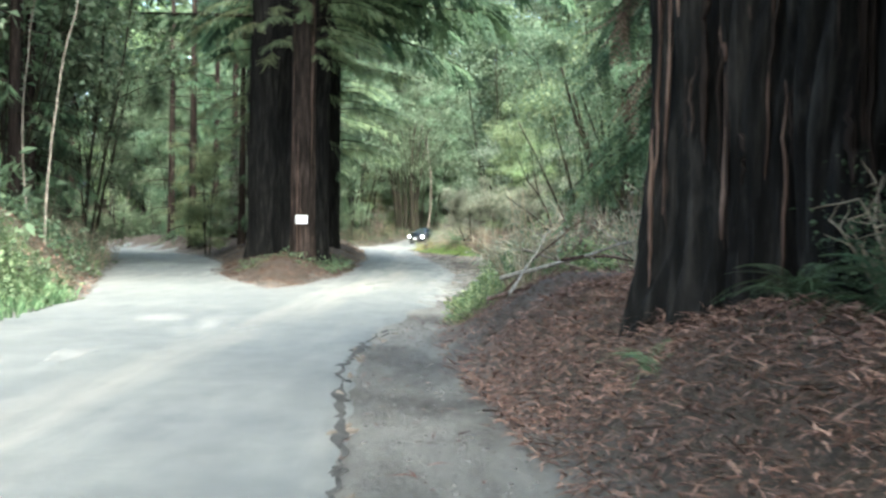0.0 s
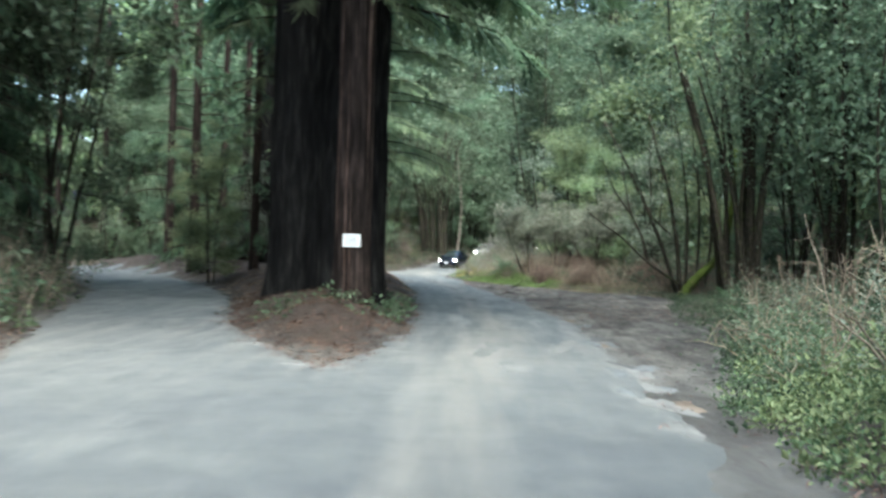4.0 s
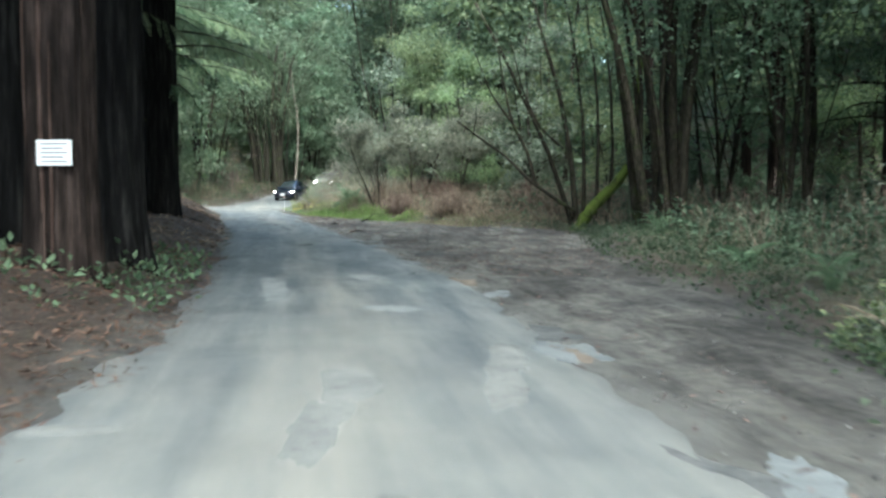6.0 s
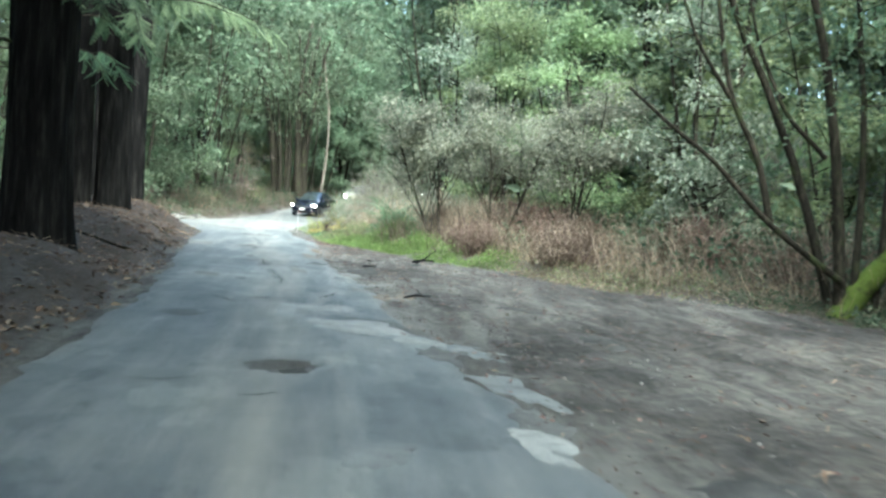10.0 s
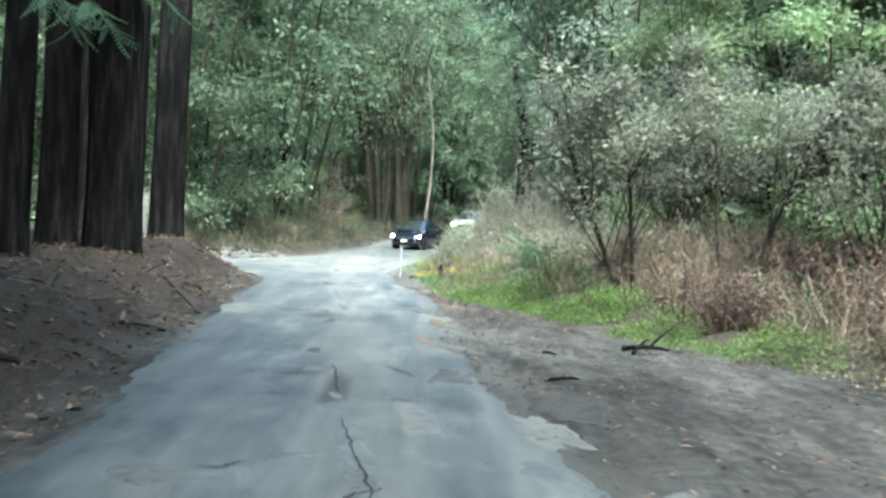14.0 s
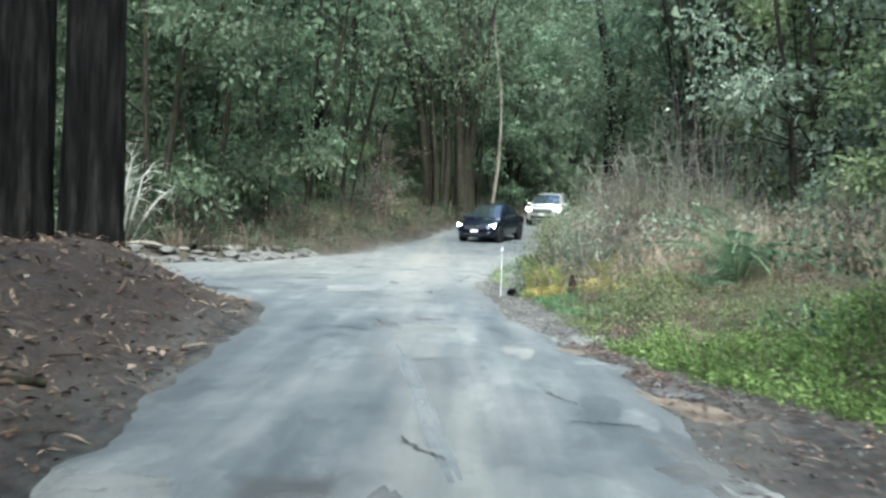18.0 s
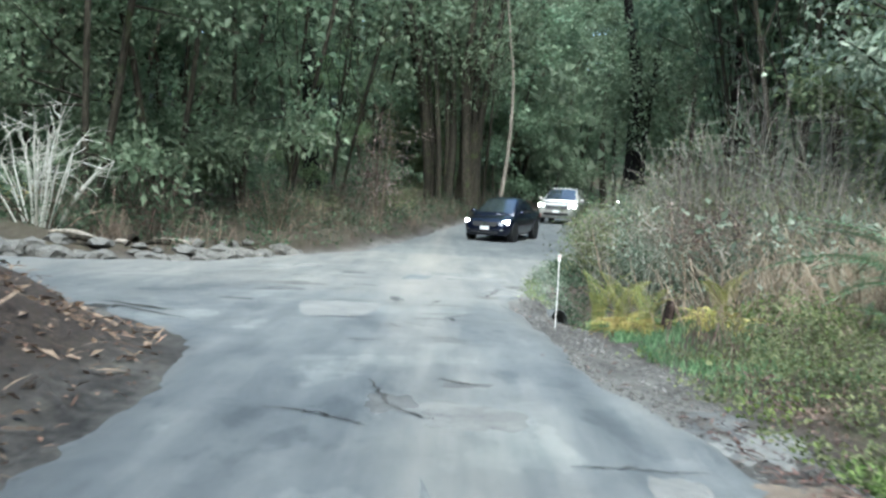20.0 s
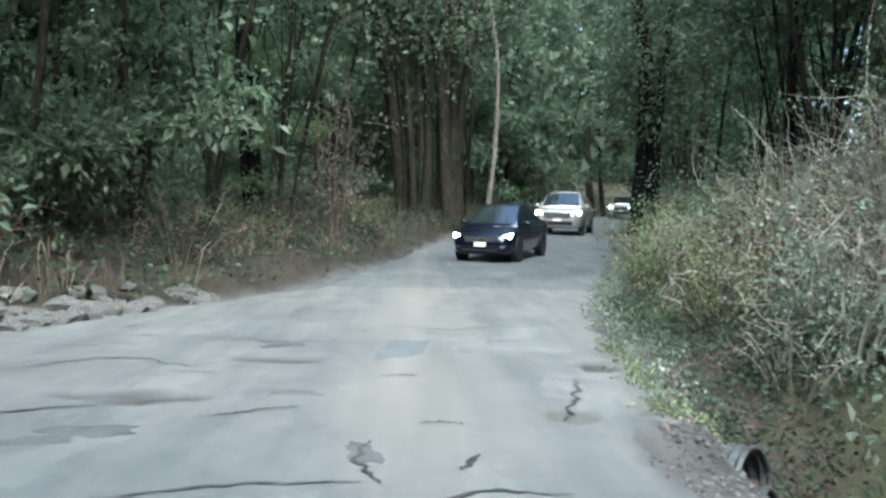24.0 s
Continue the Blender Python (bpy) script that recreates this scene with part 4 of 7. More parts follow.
def blades(r, n, rad, h, w, lean=0.35):
    """A tuft of upright grass blades."""
    vs, fs = [], []
    for _ in range(n):
        a, b = r.uniform(0, 6.28), r.uniform(0, 6.28)
        x, y = math.cos(a) * rad * r.uniform(0, 1), math.sin(a) * rad * r.uniform(0, 1)
        hh, l = h * r.uniform(0.5, 1.1), lean * h * r.uniform(0.1, 1.3)
        k = len(vs)
        sx, sy = -math.sin(b) * w / 2, math.cos(b) * w / 2
        vs += [(x - sx, y - sy, 0), (x + sx, y + sy, 0), (x + sx + math.cos(b) * l * 0.3, y + sy + math.sin(b) * l * 0.3, hh * 0.6), (x + math.cos(b) * l, y + math.sin(b) * l, hh)]
        fs.append((k, k + 1, k + 2, k + 3))
    return np.array(vs), np.array(fs)


def stems_tuft(r, n, rad, h, w, forks=3):
    """A tangle of thin bare stems that fork upwards."""
    vs, fs = [], []

    def strip_of(p, w0, w1):
        b = r.uniform(0, 6.28)
        sx, sy = math.cos(b), math.sin(b)
        k = len(vs)
        for i, q in enumerate(p):
            ww = (w0 + (w1 - w0) * i / (len(p) - 1)) / 2
            vs.extend([(q[0] - sx * ww, q[1] - sy * ww, q[2]), (q[0] + sx * ww, q[1] + sy * ww, q[2])])
        for i in range(len(p) - 1):
            fs.append((k + 2 * i, k + 2 * i + 1, k + 2 * i + 3, k + 2 * i + 2))

    for _ in range(n):
        a = r.uniform(0, 6.28)
        st = np.array([math.cos(a), math.sin(a), 0]) * rad * r.uniform(0, 0.8)
        en = st + np.array([math.cos(a) * rad * r.uniform(0.2, 1.2), math.sin(a) * rad * r.uniform(0.2, 1.2), h * r.uniform(0.5, 1.1)])
        p = curve_pts(st, en, 5, r, 0.35, r.uniform(0, 0.25) * h)
        strip_of(p, w, w * 0.5)
        for _ in range(forks):
            i = r.integers(1, 5)
            q = p[i]
            strip_of(curve_pts(q, q + r.normal(size=3) * np.array([0.3, 0.3, 0.22]) * h * 0.6 + np.array([0, 0, 0.1 * h]), 4, r, 0.3), w * 0.6, w * 0.3)
    return np.array(vs), np.array(fs)


r = np.random.default_rng(9)


def stand(name, label, category, pts, tpls, mat, smin, smax, seed):
    """Upright tufts on the ground, as one object."""
    r = np.random.default_rng(seed)
    geos = []
    for i, (tv, tf) in enumerate(tpls):
        q = pts[i::len(tpls)]
        if not len(q):
            continue
        z = height(q[:, 0], q[:, 1]) - 0.02
        a = r.uniform(0, 6.28, len(q))
        c, s, o = np.cos(a), np.sin(a), np.zeros(len(q))
        rot = np.stack([np.stack([c, -s, o], 1), np.stack([s, c, o], 1), np.stack([o, o, o + 1], 1)], 1)
        geos.append(scatter((tv, tf), np.column_stack([q, z]), rot, r.uniform(smin, smax, len(q))))
    ob = part(name, merged(geos), mat)
    return tagged(ob, label, category, kind="stuff")


twig = (np.array([(0, 0.006, 0), (0.08, 0.008, 0.012), (0.17, 0, 0), (0.08, -0.008, 0.012)]), np.array([(0, 1, 2, 3)]))
small = [clump(r, 10, 0.09, 0.085, 0.05, 0.3) for _ in range(4)]
tiny = [clump(r, 9, 0.07, 0.055, 0.035, 0.3) for _ in range(4)]
mid_l = [clump(r, 12, 0.2, 0.16, 0.08, 0.2) for _ in range(4)]
big_l = [clump(r, 12, 0.5, 0.34, 0.15, 0.3) for _ in range(4)]

cover("undergrowth", "dark leafy undergrowth covering the forest floor", "undergrowth",
      np.concatenate([area(900, 26, 82, lambda y: left_edge(y) - 22, lambda y: left_edge(y) - 2.2, 61), area(250, 90.5, 97, lambda y: -40 + 0 * y, lambda y: -12.5 + 0 * y, 60), area(600, 93, 185, lambda y: left_edge(y) - 18, lambda y: left_edge(y) - 6, 62),
                      area(500, 18, 66, lambda y: right_edge(y) + 8, lambda y: right_edge(y) + 18, 63), area(450, 150, 215, lambda y: left_edge(y) - 25, lambda y: left_edge(y) - 1.0, 57), area(500, 40, 120, lambda y: right_edge(y) + 14, lambda y: right_edge(y) + 34, 56), area(700, 66, 185, lambda y: right_edge(y) + 8, lambda y: right_edge(y) + 22, 64)]),
      big_l, LEAF_BAY, 0.7, 1.7, 65, 0.4, 0.5)
cover("lay_by_undergrowth", "dark ivy and bramble under the trees by the lay-by", "undergrowth", np.concatenate([area(1900, 20, 66, lambda y: right_edge(y) + 2.0, lambda y: right_edge(y) + 9.0, 66), area(1300, 66, 110, lambda y: right_edge(y) + 3.5, lambda y: right_edge(y) + 9.0, 67), area(2600, 28, 81, lambda y: left_edge(y) - 11, lambda y: left_edge(y) - 0.5, 68), area(1500, 90.5, 101, lambda y: -46 + 0 * y, lambda y: -12.5 + 0 * y, 59), area(900, 112, 190, lambda y: left_edge(y) - 7, lambda y: left_edge(y) - 0.5, 58)]), mid_l, LEAF_SHADE, 0.6, 1.2, 69, 0.4, 0.7)
small_l = [clump(r, 11, 0.12, 0.095, 0.055, 0.2) for _ in range(4)]
cover("bank_bramble", "sunlit bramble and ivy covering the roadside bank", "undergrowth",
      np.concatenate([area(3500, 4, 22.3, lambda y: left_edge(y) - 4.5, lambda y: left_edge(y) - 0.12, 71, lambda x, y: vnoise(x, y, 0.7, 3) > -0.35), area(330, 31, 46, lambda y: left_edge(y) - 3.5, lambda y: left_edge(y) - 0.2, 72)]),
      small_l + mid_l, LEAF_BANK, 0.5, 1.2, 73, 0.4, 0.4, 0.8)
cover("bank_ivy", "grey-green ivy patches on the roadside bank", "undergrowth", area(2100, 4, 23, lambda y: left_edge(y) - 5.0, lambda y: left_edge(y) - 0.3, 78, lambda x, y: vnoise(x + 9, y, 0.6, 2) > 0.1), mid_l, LEAF_BAY, 0.45, 0.95, 79, 0.4, 0.4, 0.6)
stand("bank_grass", "tufts of fresh grass at the foot of the bank", "grass", area(120, 5, 22.5, lambda y: left_edge(y) - 0.7, lambda y: left_edge(y) + 0.05, 74),
      [blades(r, 14, 0.16, 0.35, 0.02) for _ in range(3)], LEAF_BANK, 0.6, 1.3, 75)
stand("bank_stems", "dry brown stems and bracken on the bank", "undergrowth", np.concatenate([area(40, 12, 24, lambda y: left_edge(y) - 6.5, lambda y: left_edge(y) - 2.2, 76), area(90, 33, 48, lambda y: left_edge(y) - 4.5, lambda y: left_edge(y) - 0.3, 70)]),
      [stems_tuft(r, 9, 0.4, 1.0, 0.016) for _ in range(3)], DRY_BROWN, 0.6, 1.3, 77)
cover("bank_litter", "brown needles and dead leaves on the bare cut of the bank", "litter", area(2600, 21.5, 33, lambda y: left_edge(y) - 3.2, lambda y: left_edge(y) - 0.02, 62), [twig, leaf(0.09, 0.04), leaf(0.06, 0.03)], LITTER_LIGHT, 0.6, 1.6, 63, 0.5, 0.03)
cover("bank_weeds", "sparse dark weeds on the bare cut of the bank", "undergrowth", area(420, 22, 33, lambda y: left_edge(y) - 3.2, lambda y: left_edge(y) - 0.3, 64, lambda x, y: vnoise(x + 4, y, 0.7, 2) > 0.1), tiny, LEAF_SHADE, 0.6, 1.2, 65, 0.4, 0.12)
# far bank beyond the junction
cover("verge_bramble", "low bramble and weeds on the verge beyond the junction", "undergrowth", area(1100, 92.5, 135, lambda y: left_edge(y) - 6.0, lambda y: left_edge(y) - 0.3, 81), small_l, LEAF_SHADE, 0.6, 1.3, 82, 0.4, 0.5)
stand("verge_stems", "brown dead stems on the verge beyond the junction", "undergrowth", area(300, 92, 150, lambda y: left_edge(y) - 4.5, lambda y: left_edge(y) - 0.4, 83),
      [stems_tuft(r, 9, 0.35, 0.8, 0.018) for _ in range(3)], BRACKEN, 0.5, 1.0, 84)

# right-hand side: bright cover, dry grass, bracken
cover("ground_cover", "fresh yellow-green leafy plants along the gravel edge", "undergrowth",
      np.concatenate([area(7000, 70.0, 77.6, lambda y: right_edge(y) + 0.15, lambda y: right_edge(y) + 2.7, 91, lambda x, y: (vnoise(x, y, 0.9, 3) > -0.25) & (x - right_edge(y) > 0.25 + 0.3 * vnoise(0 * x, y, 1.1, 3))), area(1000, 65.6, 70, lambda y: right_edge(y) + 0.0, lambda y: right_edge(y) + 0.95, 92, lambda x, y: vnoise(x, y, 0.9, 2) > -0.05)]),
      tiny, LEAF_BRIGHT, 0.4, 1.05, 93, 0.4, 0.24, 0.45)
cover("mixed_weeds", "olive and yellowing weeds thinning into brown stalks", "undergrowth", area(3600, 77.0, 84.5, lambda y: right_edge(y) + 0.1, lambda y: right_edge(y) + 3.6, 85, lambda x, y: (vnoise(x, y, 1.1, 3) > -0.1) & low_gap(x, y)), tiny, LEAF_OLIVE, 0.4, 1.0, 86, 0.4, 0.15, 0.35)
cover("low_weeds", "low olive weeds creeping over the verge below the fern", "undergrowth", area(1500, 77.5, 82.4, lambda y: right_edge(y) + 1.2, lambda y: right_edge(y) + 3.4, 52), tiny, LEAF_OLIVE, 0.4, 0.9, 53, 0.4, 0.04, 0.06)
cover("brown_weeds", "withered brown weeds and dead leaves on the verge", "undergrowth", area(1700, 76.5, 83.5, lambda y: right_edge(y) + 0.5, lambda y: right_edge(y) + 4.0, 82, lambda x, y: vnoise(x + 11, y, 0.9, 3) > 0.0), tiny, BRACKEN, 0.4, 0.9, 83, 0.4, 0.08, 0.15)
cover("yellow_weeds", "yellow-green weeds by the marker stake", "undergrowth", area(1300, 77.0, 84.2, lambda y: right_edge(y) + 0.05, lambda y: right_edge(y) + 2.4, 78, lambda x, y: vnoise(x + 3, y, 0.9, 2) > 0.05), tiny, LEAF_BRIGHT, 0.5, 1.1, 79, 0.4, 0.3, 0.5)
stand("weed_stalks", "short brown stalks standing in the weeds", "undergrowth", area(70, 74, 84.5, lambda y: right_edge(y) + 0.5, lambda y: right_edge(y) + 3.2, 80, low_gap), [stems_tuft(r, 7, 0.3, 0.5, 0.009) for _ in range(3)], BRACKEN, 0.6, 1.2, 81)
cover("tall_weeds", "taller green weeds rising from the leafy edge", "undergrowth", area(300, 69, 77, lambda y: right_edge(y) + 1.2, lambda y: right_edge(y) + 3.4, 90, lambda x, y: (vnoise(x + 5, y, 0.7, 2) > 0.1) & low_gap(x, y)), small, LEAF_BANK, 0.7, 1.2, 87, 0.4, 0.45)
stand("verge_grass", "short bright grass by the marker stake", "grass", area(260, 80, 85.0, lambda y: right_edge(y) + 0.3, lambda y: right_edge(y) + 1.6, 88), [blades(r, 16, 0.17, 0.13, 0.006) for _ in range(3)], LEAF_BANK, 0.6, 1.2, 89)
stand("dry_grass", "tall pale dry grass and dead stalks beside the junction", "grass", area(560, 72, 91, lambda y: right_edge(y) + 2.4, lambda y: right_edge(y) + 5.8, 94, lambda x, y: ((x + 0.9) ** 2 + (y - 88.6) ** 2 > 4) & past_fern(x, y)),
      [blades(r, 10, 0.4, 0.7, 0.005, 0.6)] + [stems_tuft(r, 9, 0.5, 1.1, 0.008) for _ in range(4)], DRY, 0.5, 1.2, 95)
stand("brown_bracken", "brown dead bracken and brush under the bushes", "undergrowth", area(760, 56, 92, lambda y: right_edge(y) + 1.1, lambda y: right_edge(y) + 7.0, 96, lambda x, y: ((x + 0.9) ** 2 + (y - 88.6) ** 2 > 4) & past_fern(x, y)),
      [stems_tuft(r, 8, 0.5, 0.75, 0.02, 3) for _ in range(5)], BRACKEN, 0.6, 1.3, 97)
stand("pale_stalks", "pale dry stalks standing over the brown brush", "undergrowth", area(150, 74, 84, lambda y: right_edge(y) + 3.2, lambda y: right_edge(y) + 6.5, 60, past_fern), [stems_tuft(r, 9, 0.4, 0.95, 0.012) for _ in range(3)], DRY, 0.6, 1.2, 61)
cover("bush_leaves", "grey-green leaves among the brush", "undergrowth", area(600, 78, 100, lambda y: right_edge(y) + 1.5, lambda y: right_edge(y) + 8.0, 98, past_fern), small, LEAF_GREY, 0.8, 1.7, 99, 0.4, 1.2)
cover("layby_weeds", "withered brown weeds at the far end of the lay-by", "undergrowth", area(1500, 58.5, 66.5, lambda y: right_edge(y) - 0.15, lambda y: right_edge(y) + 3.0, 56), tiny, BRACKEN, 0.5, 1.2, 57, 0.4, 0.1, 0.2)
cover("layby_ivy", "low dark weeds at the far end of the lay-by", "undergrowth", area(900, 58.5, 66.5, lambda y: right_edge(y) - 0.1, lambda y: right_edge(y) + 3.0, 54, lambda x, y: vnoise(x, y, 0.8, 2) > 0.0), tiny, LEAF_OLIVE, 0.5, 1.1, 55, 0.4, 0.1, 0.2)
cover("edge_weeds", "low weeds and ivy at the edge of the lay-by", "undergrowth", area(2000, 22, 60, lambda y: right_edge(y) - 0.1, lambda y: right_edge(y) + 3.0, 101), small + tiny, LEAF_SHADE, 0.5, 1.2, 102, 0.4, 0.22)
stand("edge_stems", "thin bare twigs at the edge of the lay-by", "undergrowth", area(50, 34, 60, lambda y: right_edge(y) + 1.6, lambda y: right_edge(y) + 5.0, 103), [stems_tuft(r, 9, 0.4, 1.2, 0.014) for _ in range(3)], BRACKEN, 0.6, 1.2, 104)

cover("roadside_bramble", "green bramble and nettles crowding the road edge", "undergrowth", area(4600, 16.5, 33, lambda y: right_edge(y) + 0.0, lambda y: right_edge(y) + 2.9, 105, lambda x, y: (vnoise(x, y, 0.8, 3) > -0.3) & (x - right_edge(y) > 0.25 + 0.3 * vnoise(0 * x, y, 1.3, 2))), tiny + small, LEAF_OLIVE, 0.6, 1.25, 106, 0.4, 0.4, 0.5)
cover("roadside_nettles", "blue-green nettles among the roadside bramble", "undergrowth", area(2200, 16.5, 33, lambda y: right_edge(y) + 0.1, lambda y: right_edge(y) + 2.9, 107, lambda x, y: vnoise(x + 7, y, 0.8, 3) > 0.0), small, LEAF_BANK, 0.5, 1.0, 108, 0.4, 0.4, 0.6)
# litter of redwood twigs
bits = [twig, leaf(0.07, 0.035), frond(3, 0.16, 0.025, 0.0, 0.2)]
cover("redwood_litter", "reddish-brown fallen redwood twigs and sprays", "litter",
      np.concatenate([area(36000, 2.5, 12, lambda y: right_edge(y) + 0.05, lambda y: right_edge(y) + 3.6, 111), area(9000, 12, 21, lambda y: right_edge(y) + 0.05, lambda y: right_edge(y) + 4.2, 110)]), [twig, leaf(0.06, 0.03), twig, bits[2], twig], LITTER_LIGHT, 0.4, 1.05, 112, 0.3, 0.07)
cover("island_litter", "brown redwood litter on the island", "litter", area(21000, 26.2, 46, lambda y: -9.0 + 0 * y, lambda y: -3.2 + 0 * y, 113, lambda x, y: island(x, y) > -0.25 + 0.3 * vnoise(x, y, 1.3, 2)), [twig, leaf(0.07, 0.035), twig, bits[2]], LITTER_RED, 0.5, 1.2, 114, 0.25, 0.04)
cover("bank_litter", "dark brown leaf litter on the redwood bank", "litter", area(15000, 44, 83, lambda y: -11.0 + 0 * y, lambda y: -3.2 + 0 * y, 115, lambda x, y: island(x, y) > 0.15), [leaf(0.1, 0.05), twig, leaf(0.08, 0.045), bits[2]], LITTER, 0.7, 1.6, 116, 0.3, 0.04)
cover("bank_leaves", "pale brown fallen leaves on the redwood bank", "litter", area(7000, 58, 83, lambda y: -11.0 + 0 * y, lambda y: -3.6 + 0 * y, 146, lambda x, y: island(x, y) > 0.05), [leaf(0.08, 0.045), leaf(0.06, 0.035), twig], LITTER_LIGHT, 0.5, 1.2, 147, 0.3, 0.04)
cover("road_crumbs", "crumbs of asphalt, leaves and twigs on the road edge", "litter", np.concatenate([area(1500, 2, 90, lambda y: asphalt_right(y) - 0.3, lambda y: asphalt_right(y) + 1.2, 117),
      area(3200, 40, 79, lambda y: asphalt_right(y), lambda y: right_edge(y), 118)]), [twig, leaf(0.05, 0.03)], LITTER, 0.5, 1.4, 119, 0.2, 0.02)
cover("island_plants", "small green seedlings and ivy on the island", "undergrowth", np.concatenate([area(45, 33, 37, lambda y: -6.8 + 0 * y, lambda y: -3.7 + 0 * y, 121, lambda x, y: island(x, y) > 0.3), area(80, 36, 43, lambda y: -4.3 + 0 * y, lambda y: -3.3 + 0 * y, 122, lambda x, y: island(x, y) > 0.1)]),
      small, FERN_GREEN, 0.7, 1.5, 123, 0.4, 0.15)


# loose stones on the bare margins
pebble = (np.array([(-1, -0.8, -0.3), (1, -0.9, -0.3), (0.9, 1, -0.3), (-1, 0.9, -0.3), (-0.5, -0.5, 0.55), (0.6, -0.4, 0.4), (0.4, 0.6, 0.6), (-0.6, 0.4, 0.35)]) * 0.03,
          np.array([(4, 5, 6, 7), (0, 1, 5, 4), (1, 2, 6, 5), (2, 3, 7, 6), (3, 0, 4, 7)]))
STONE = leaf_mat("loose_stones", (0.05, 0.047, 0.043), (0.1, 0.096, 0.09), (0.2, 0.193, 0.182), 0.0, 0.9)
cover("loose_gravel", "grey gravel and broken asphalt on the bare margin", "gravel", np.concatenate([area(5200, 48, 79, lambda y: asphalt_right(y) - 0.1, lambda y: right_edge(y) + 0.3, 141), area(2600, 79, 87.5, lambda y: asphalt_right(y) - 0.15, lambda y: right_edge(y) + 0.25, 142),
      area(900, 26, 48, lambda y: asphalt_right(y), lambda y: right_edge(y), 143), area(500, 3, 18, lambda y: asphalt_right(y) + 0.1, lambda y: right_edge(y), 144)]), [pebble], STONE, 0.15, 0.7, 145, 0.15, 0.0)


# ---- ferns ----
fronds = {}


def fern(x, y, size, mat, label, n=13, seed=1, group="ferns", dz=0.0, name="fern", steep=(12, 65)):
    r = np.random.default_rng(seed)
    f = empty(name, at(x, y, 0, 1, dz), label, "fern", group)
    if mat.name not in fronds:
        me = mesh_of("frond", *frond(30, 1.0, 0.25, 0.75, 0.068, 0.2))
        me.materials.append(mat)
        fronds[mat.name] = me
    for i in range(n):
        o = part("frond", fronds[mat.name], mat, f)
        o.matrix_basis = pose(0, 0, 0, r.uniform(-12, 12), -r.uniform(*steep), 360 * i / n + r.uniform(-15, 15)) @ Matrix.Scale(size * r.uniform(0.7, 1.15), 4)
    return f


GREEN_FERN, GOLD_FERN = "green sword fern with arching fronds", "yellowing bracken fern with arching fronds"
for k, (x, y, s) in enumerate([(1.1, 82.3, 1.7), (1.7, 82.9, 1.1), (1.45, 7.2, 0.35), (-11.2, 94.5, 0.9), (-10.2, 96.8, 0.8), (-12.4, 93.6, 0.8), (0.6, 82.0, 0.7), (1.0, 84.5, 0.8), (4.4, 35.5, 0.7), (4.9, 39.0, 0.8), (7.0, 49.0, 0.8), (-9.6, 23.0, 0.7), (-10.5, 27, 0.7)]):
    fern(x, y, s, FERN_GREEN, GREEN_FERN, 21 if k == 0 else 14, 200 + k, steep=(26, 62) if k == 0 else (10, 60))
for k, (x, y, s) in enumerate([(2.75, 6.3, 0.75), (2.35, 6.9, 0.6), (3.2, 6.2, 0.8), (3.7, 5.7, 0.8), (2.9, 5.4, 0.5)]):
    fern(x, y, s, FERN_SHADED, "sword fern in shade-darkened green at the foot of the burnt trunk", 20, 260 + k, steep=(5, 50))
for k, (x, y, s) in enumerate([(-1.72, 83.9, 0.5), (-1.45, 83.6, 0.42), (-0.95, 83.0, 0.5), (-0.72, 82.7, 0.45), (-13.3, 95.2, 0.9), (-1.6, 84.3, 0.45)]):
    fern(x, y, s, FERN_GOLD, GOLD_FERN, 17, 230 + k, steep=(5, 48))
for k, (x, y, s) in enumerate([(-1.7, 84.1, 0.85), (-1.45, 83.8, 0.75), (-0.8, 83.0, 0.7), (-1.9, 84.5, 0.7)]):
    fern(x, y, s, FERN_OLIVE, "olive-yellow bracken with upright feathery fronds", 6, 240 + k, steep=(58, 84))

cover("ditch_ivy", "dark ivy and dead leaves lining the ditch", "undergrowth", area(1900, 85.0, 97, lambda y: right_edge(y) + 0.25, lambda y: right_edge(y) + 2.9, 131), tiny, LEAF_SHADE, 0.6, 1.3, 132, 0.4, 0.15)
cover("edge_moss", "yellow-green moss and weeds on the road edge", "undergrowth", area(500, 88.5, 106, lambda y: right_edge(y) - 0.15, lambda y: right_edge(y) + 0.45, 133), tiny, LEAF_GREY, 0.6, 1.2, 134, 0.4, 0.1)
cover("edge_weed_line", "yellow-green moss along the broken asphalt edge", "undergrowth", area(110, 87.6, 92.5, lambda y: right_edge(y) - 0.3, lambda y: right_edge(y) + 0.02, 137), tiny, LEAF_OLIVE, 0.5, 1.0, 138, 0.4, 0.05)
cover("ditch_litter", "dead brown leaves in the ditch", "litter", area(6000, 85, 97, lambda y: right_edge(y) + 0.1, lambda y: right_edge(y) + 2.6, 135), [leaf(0.07, 0.04), twig], LITTER, 0.4, 0.95, 136, 0.3, 0.04)

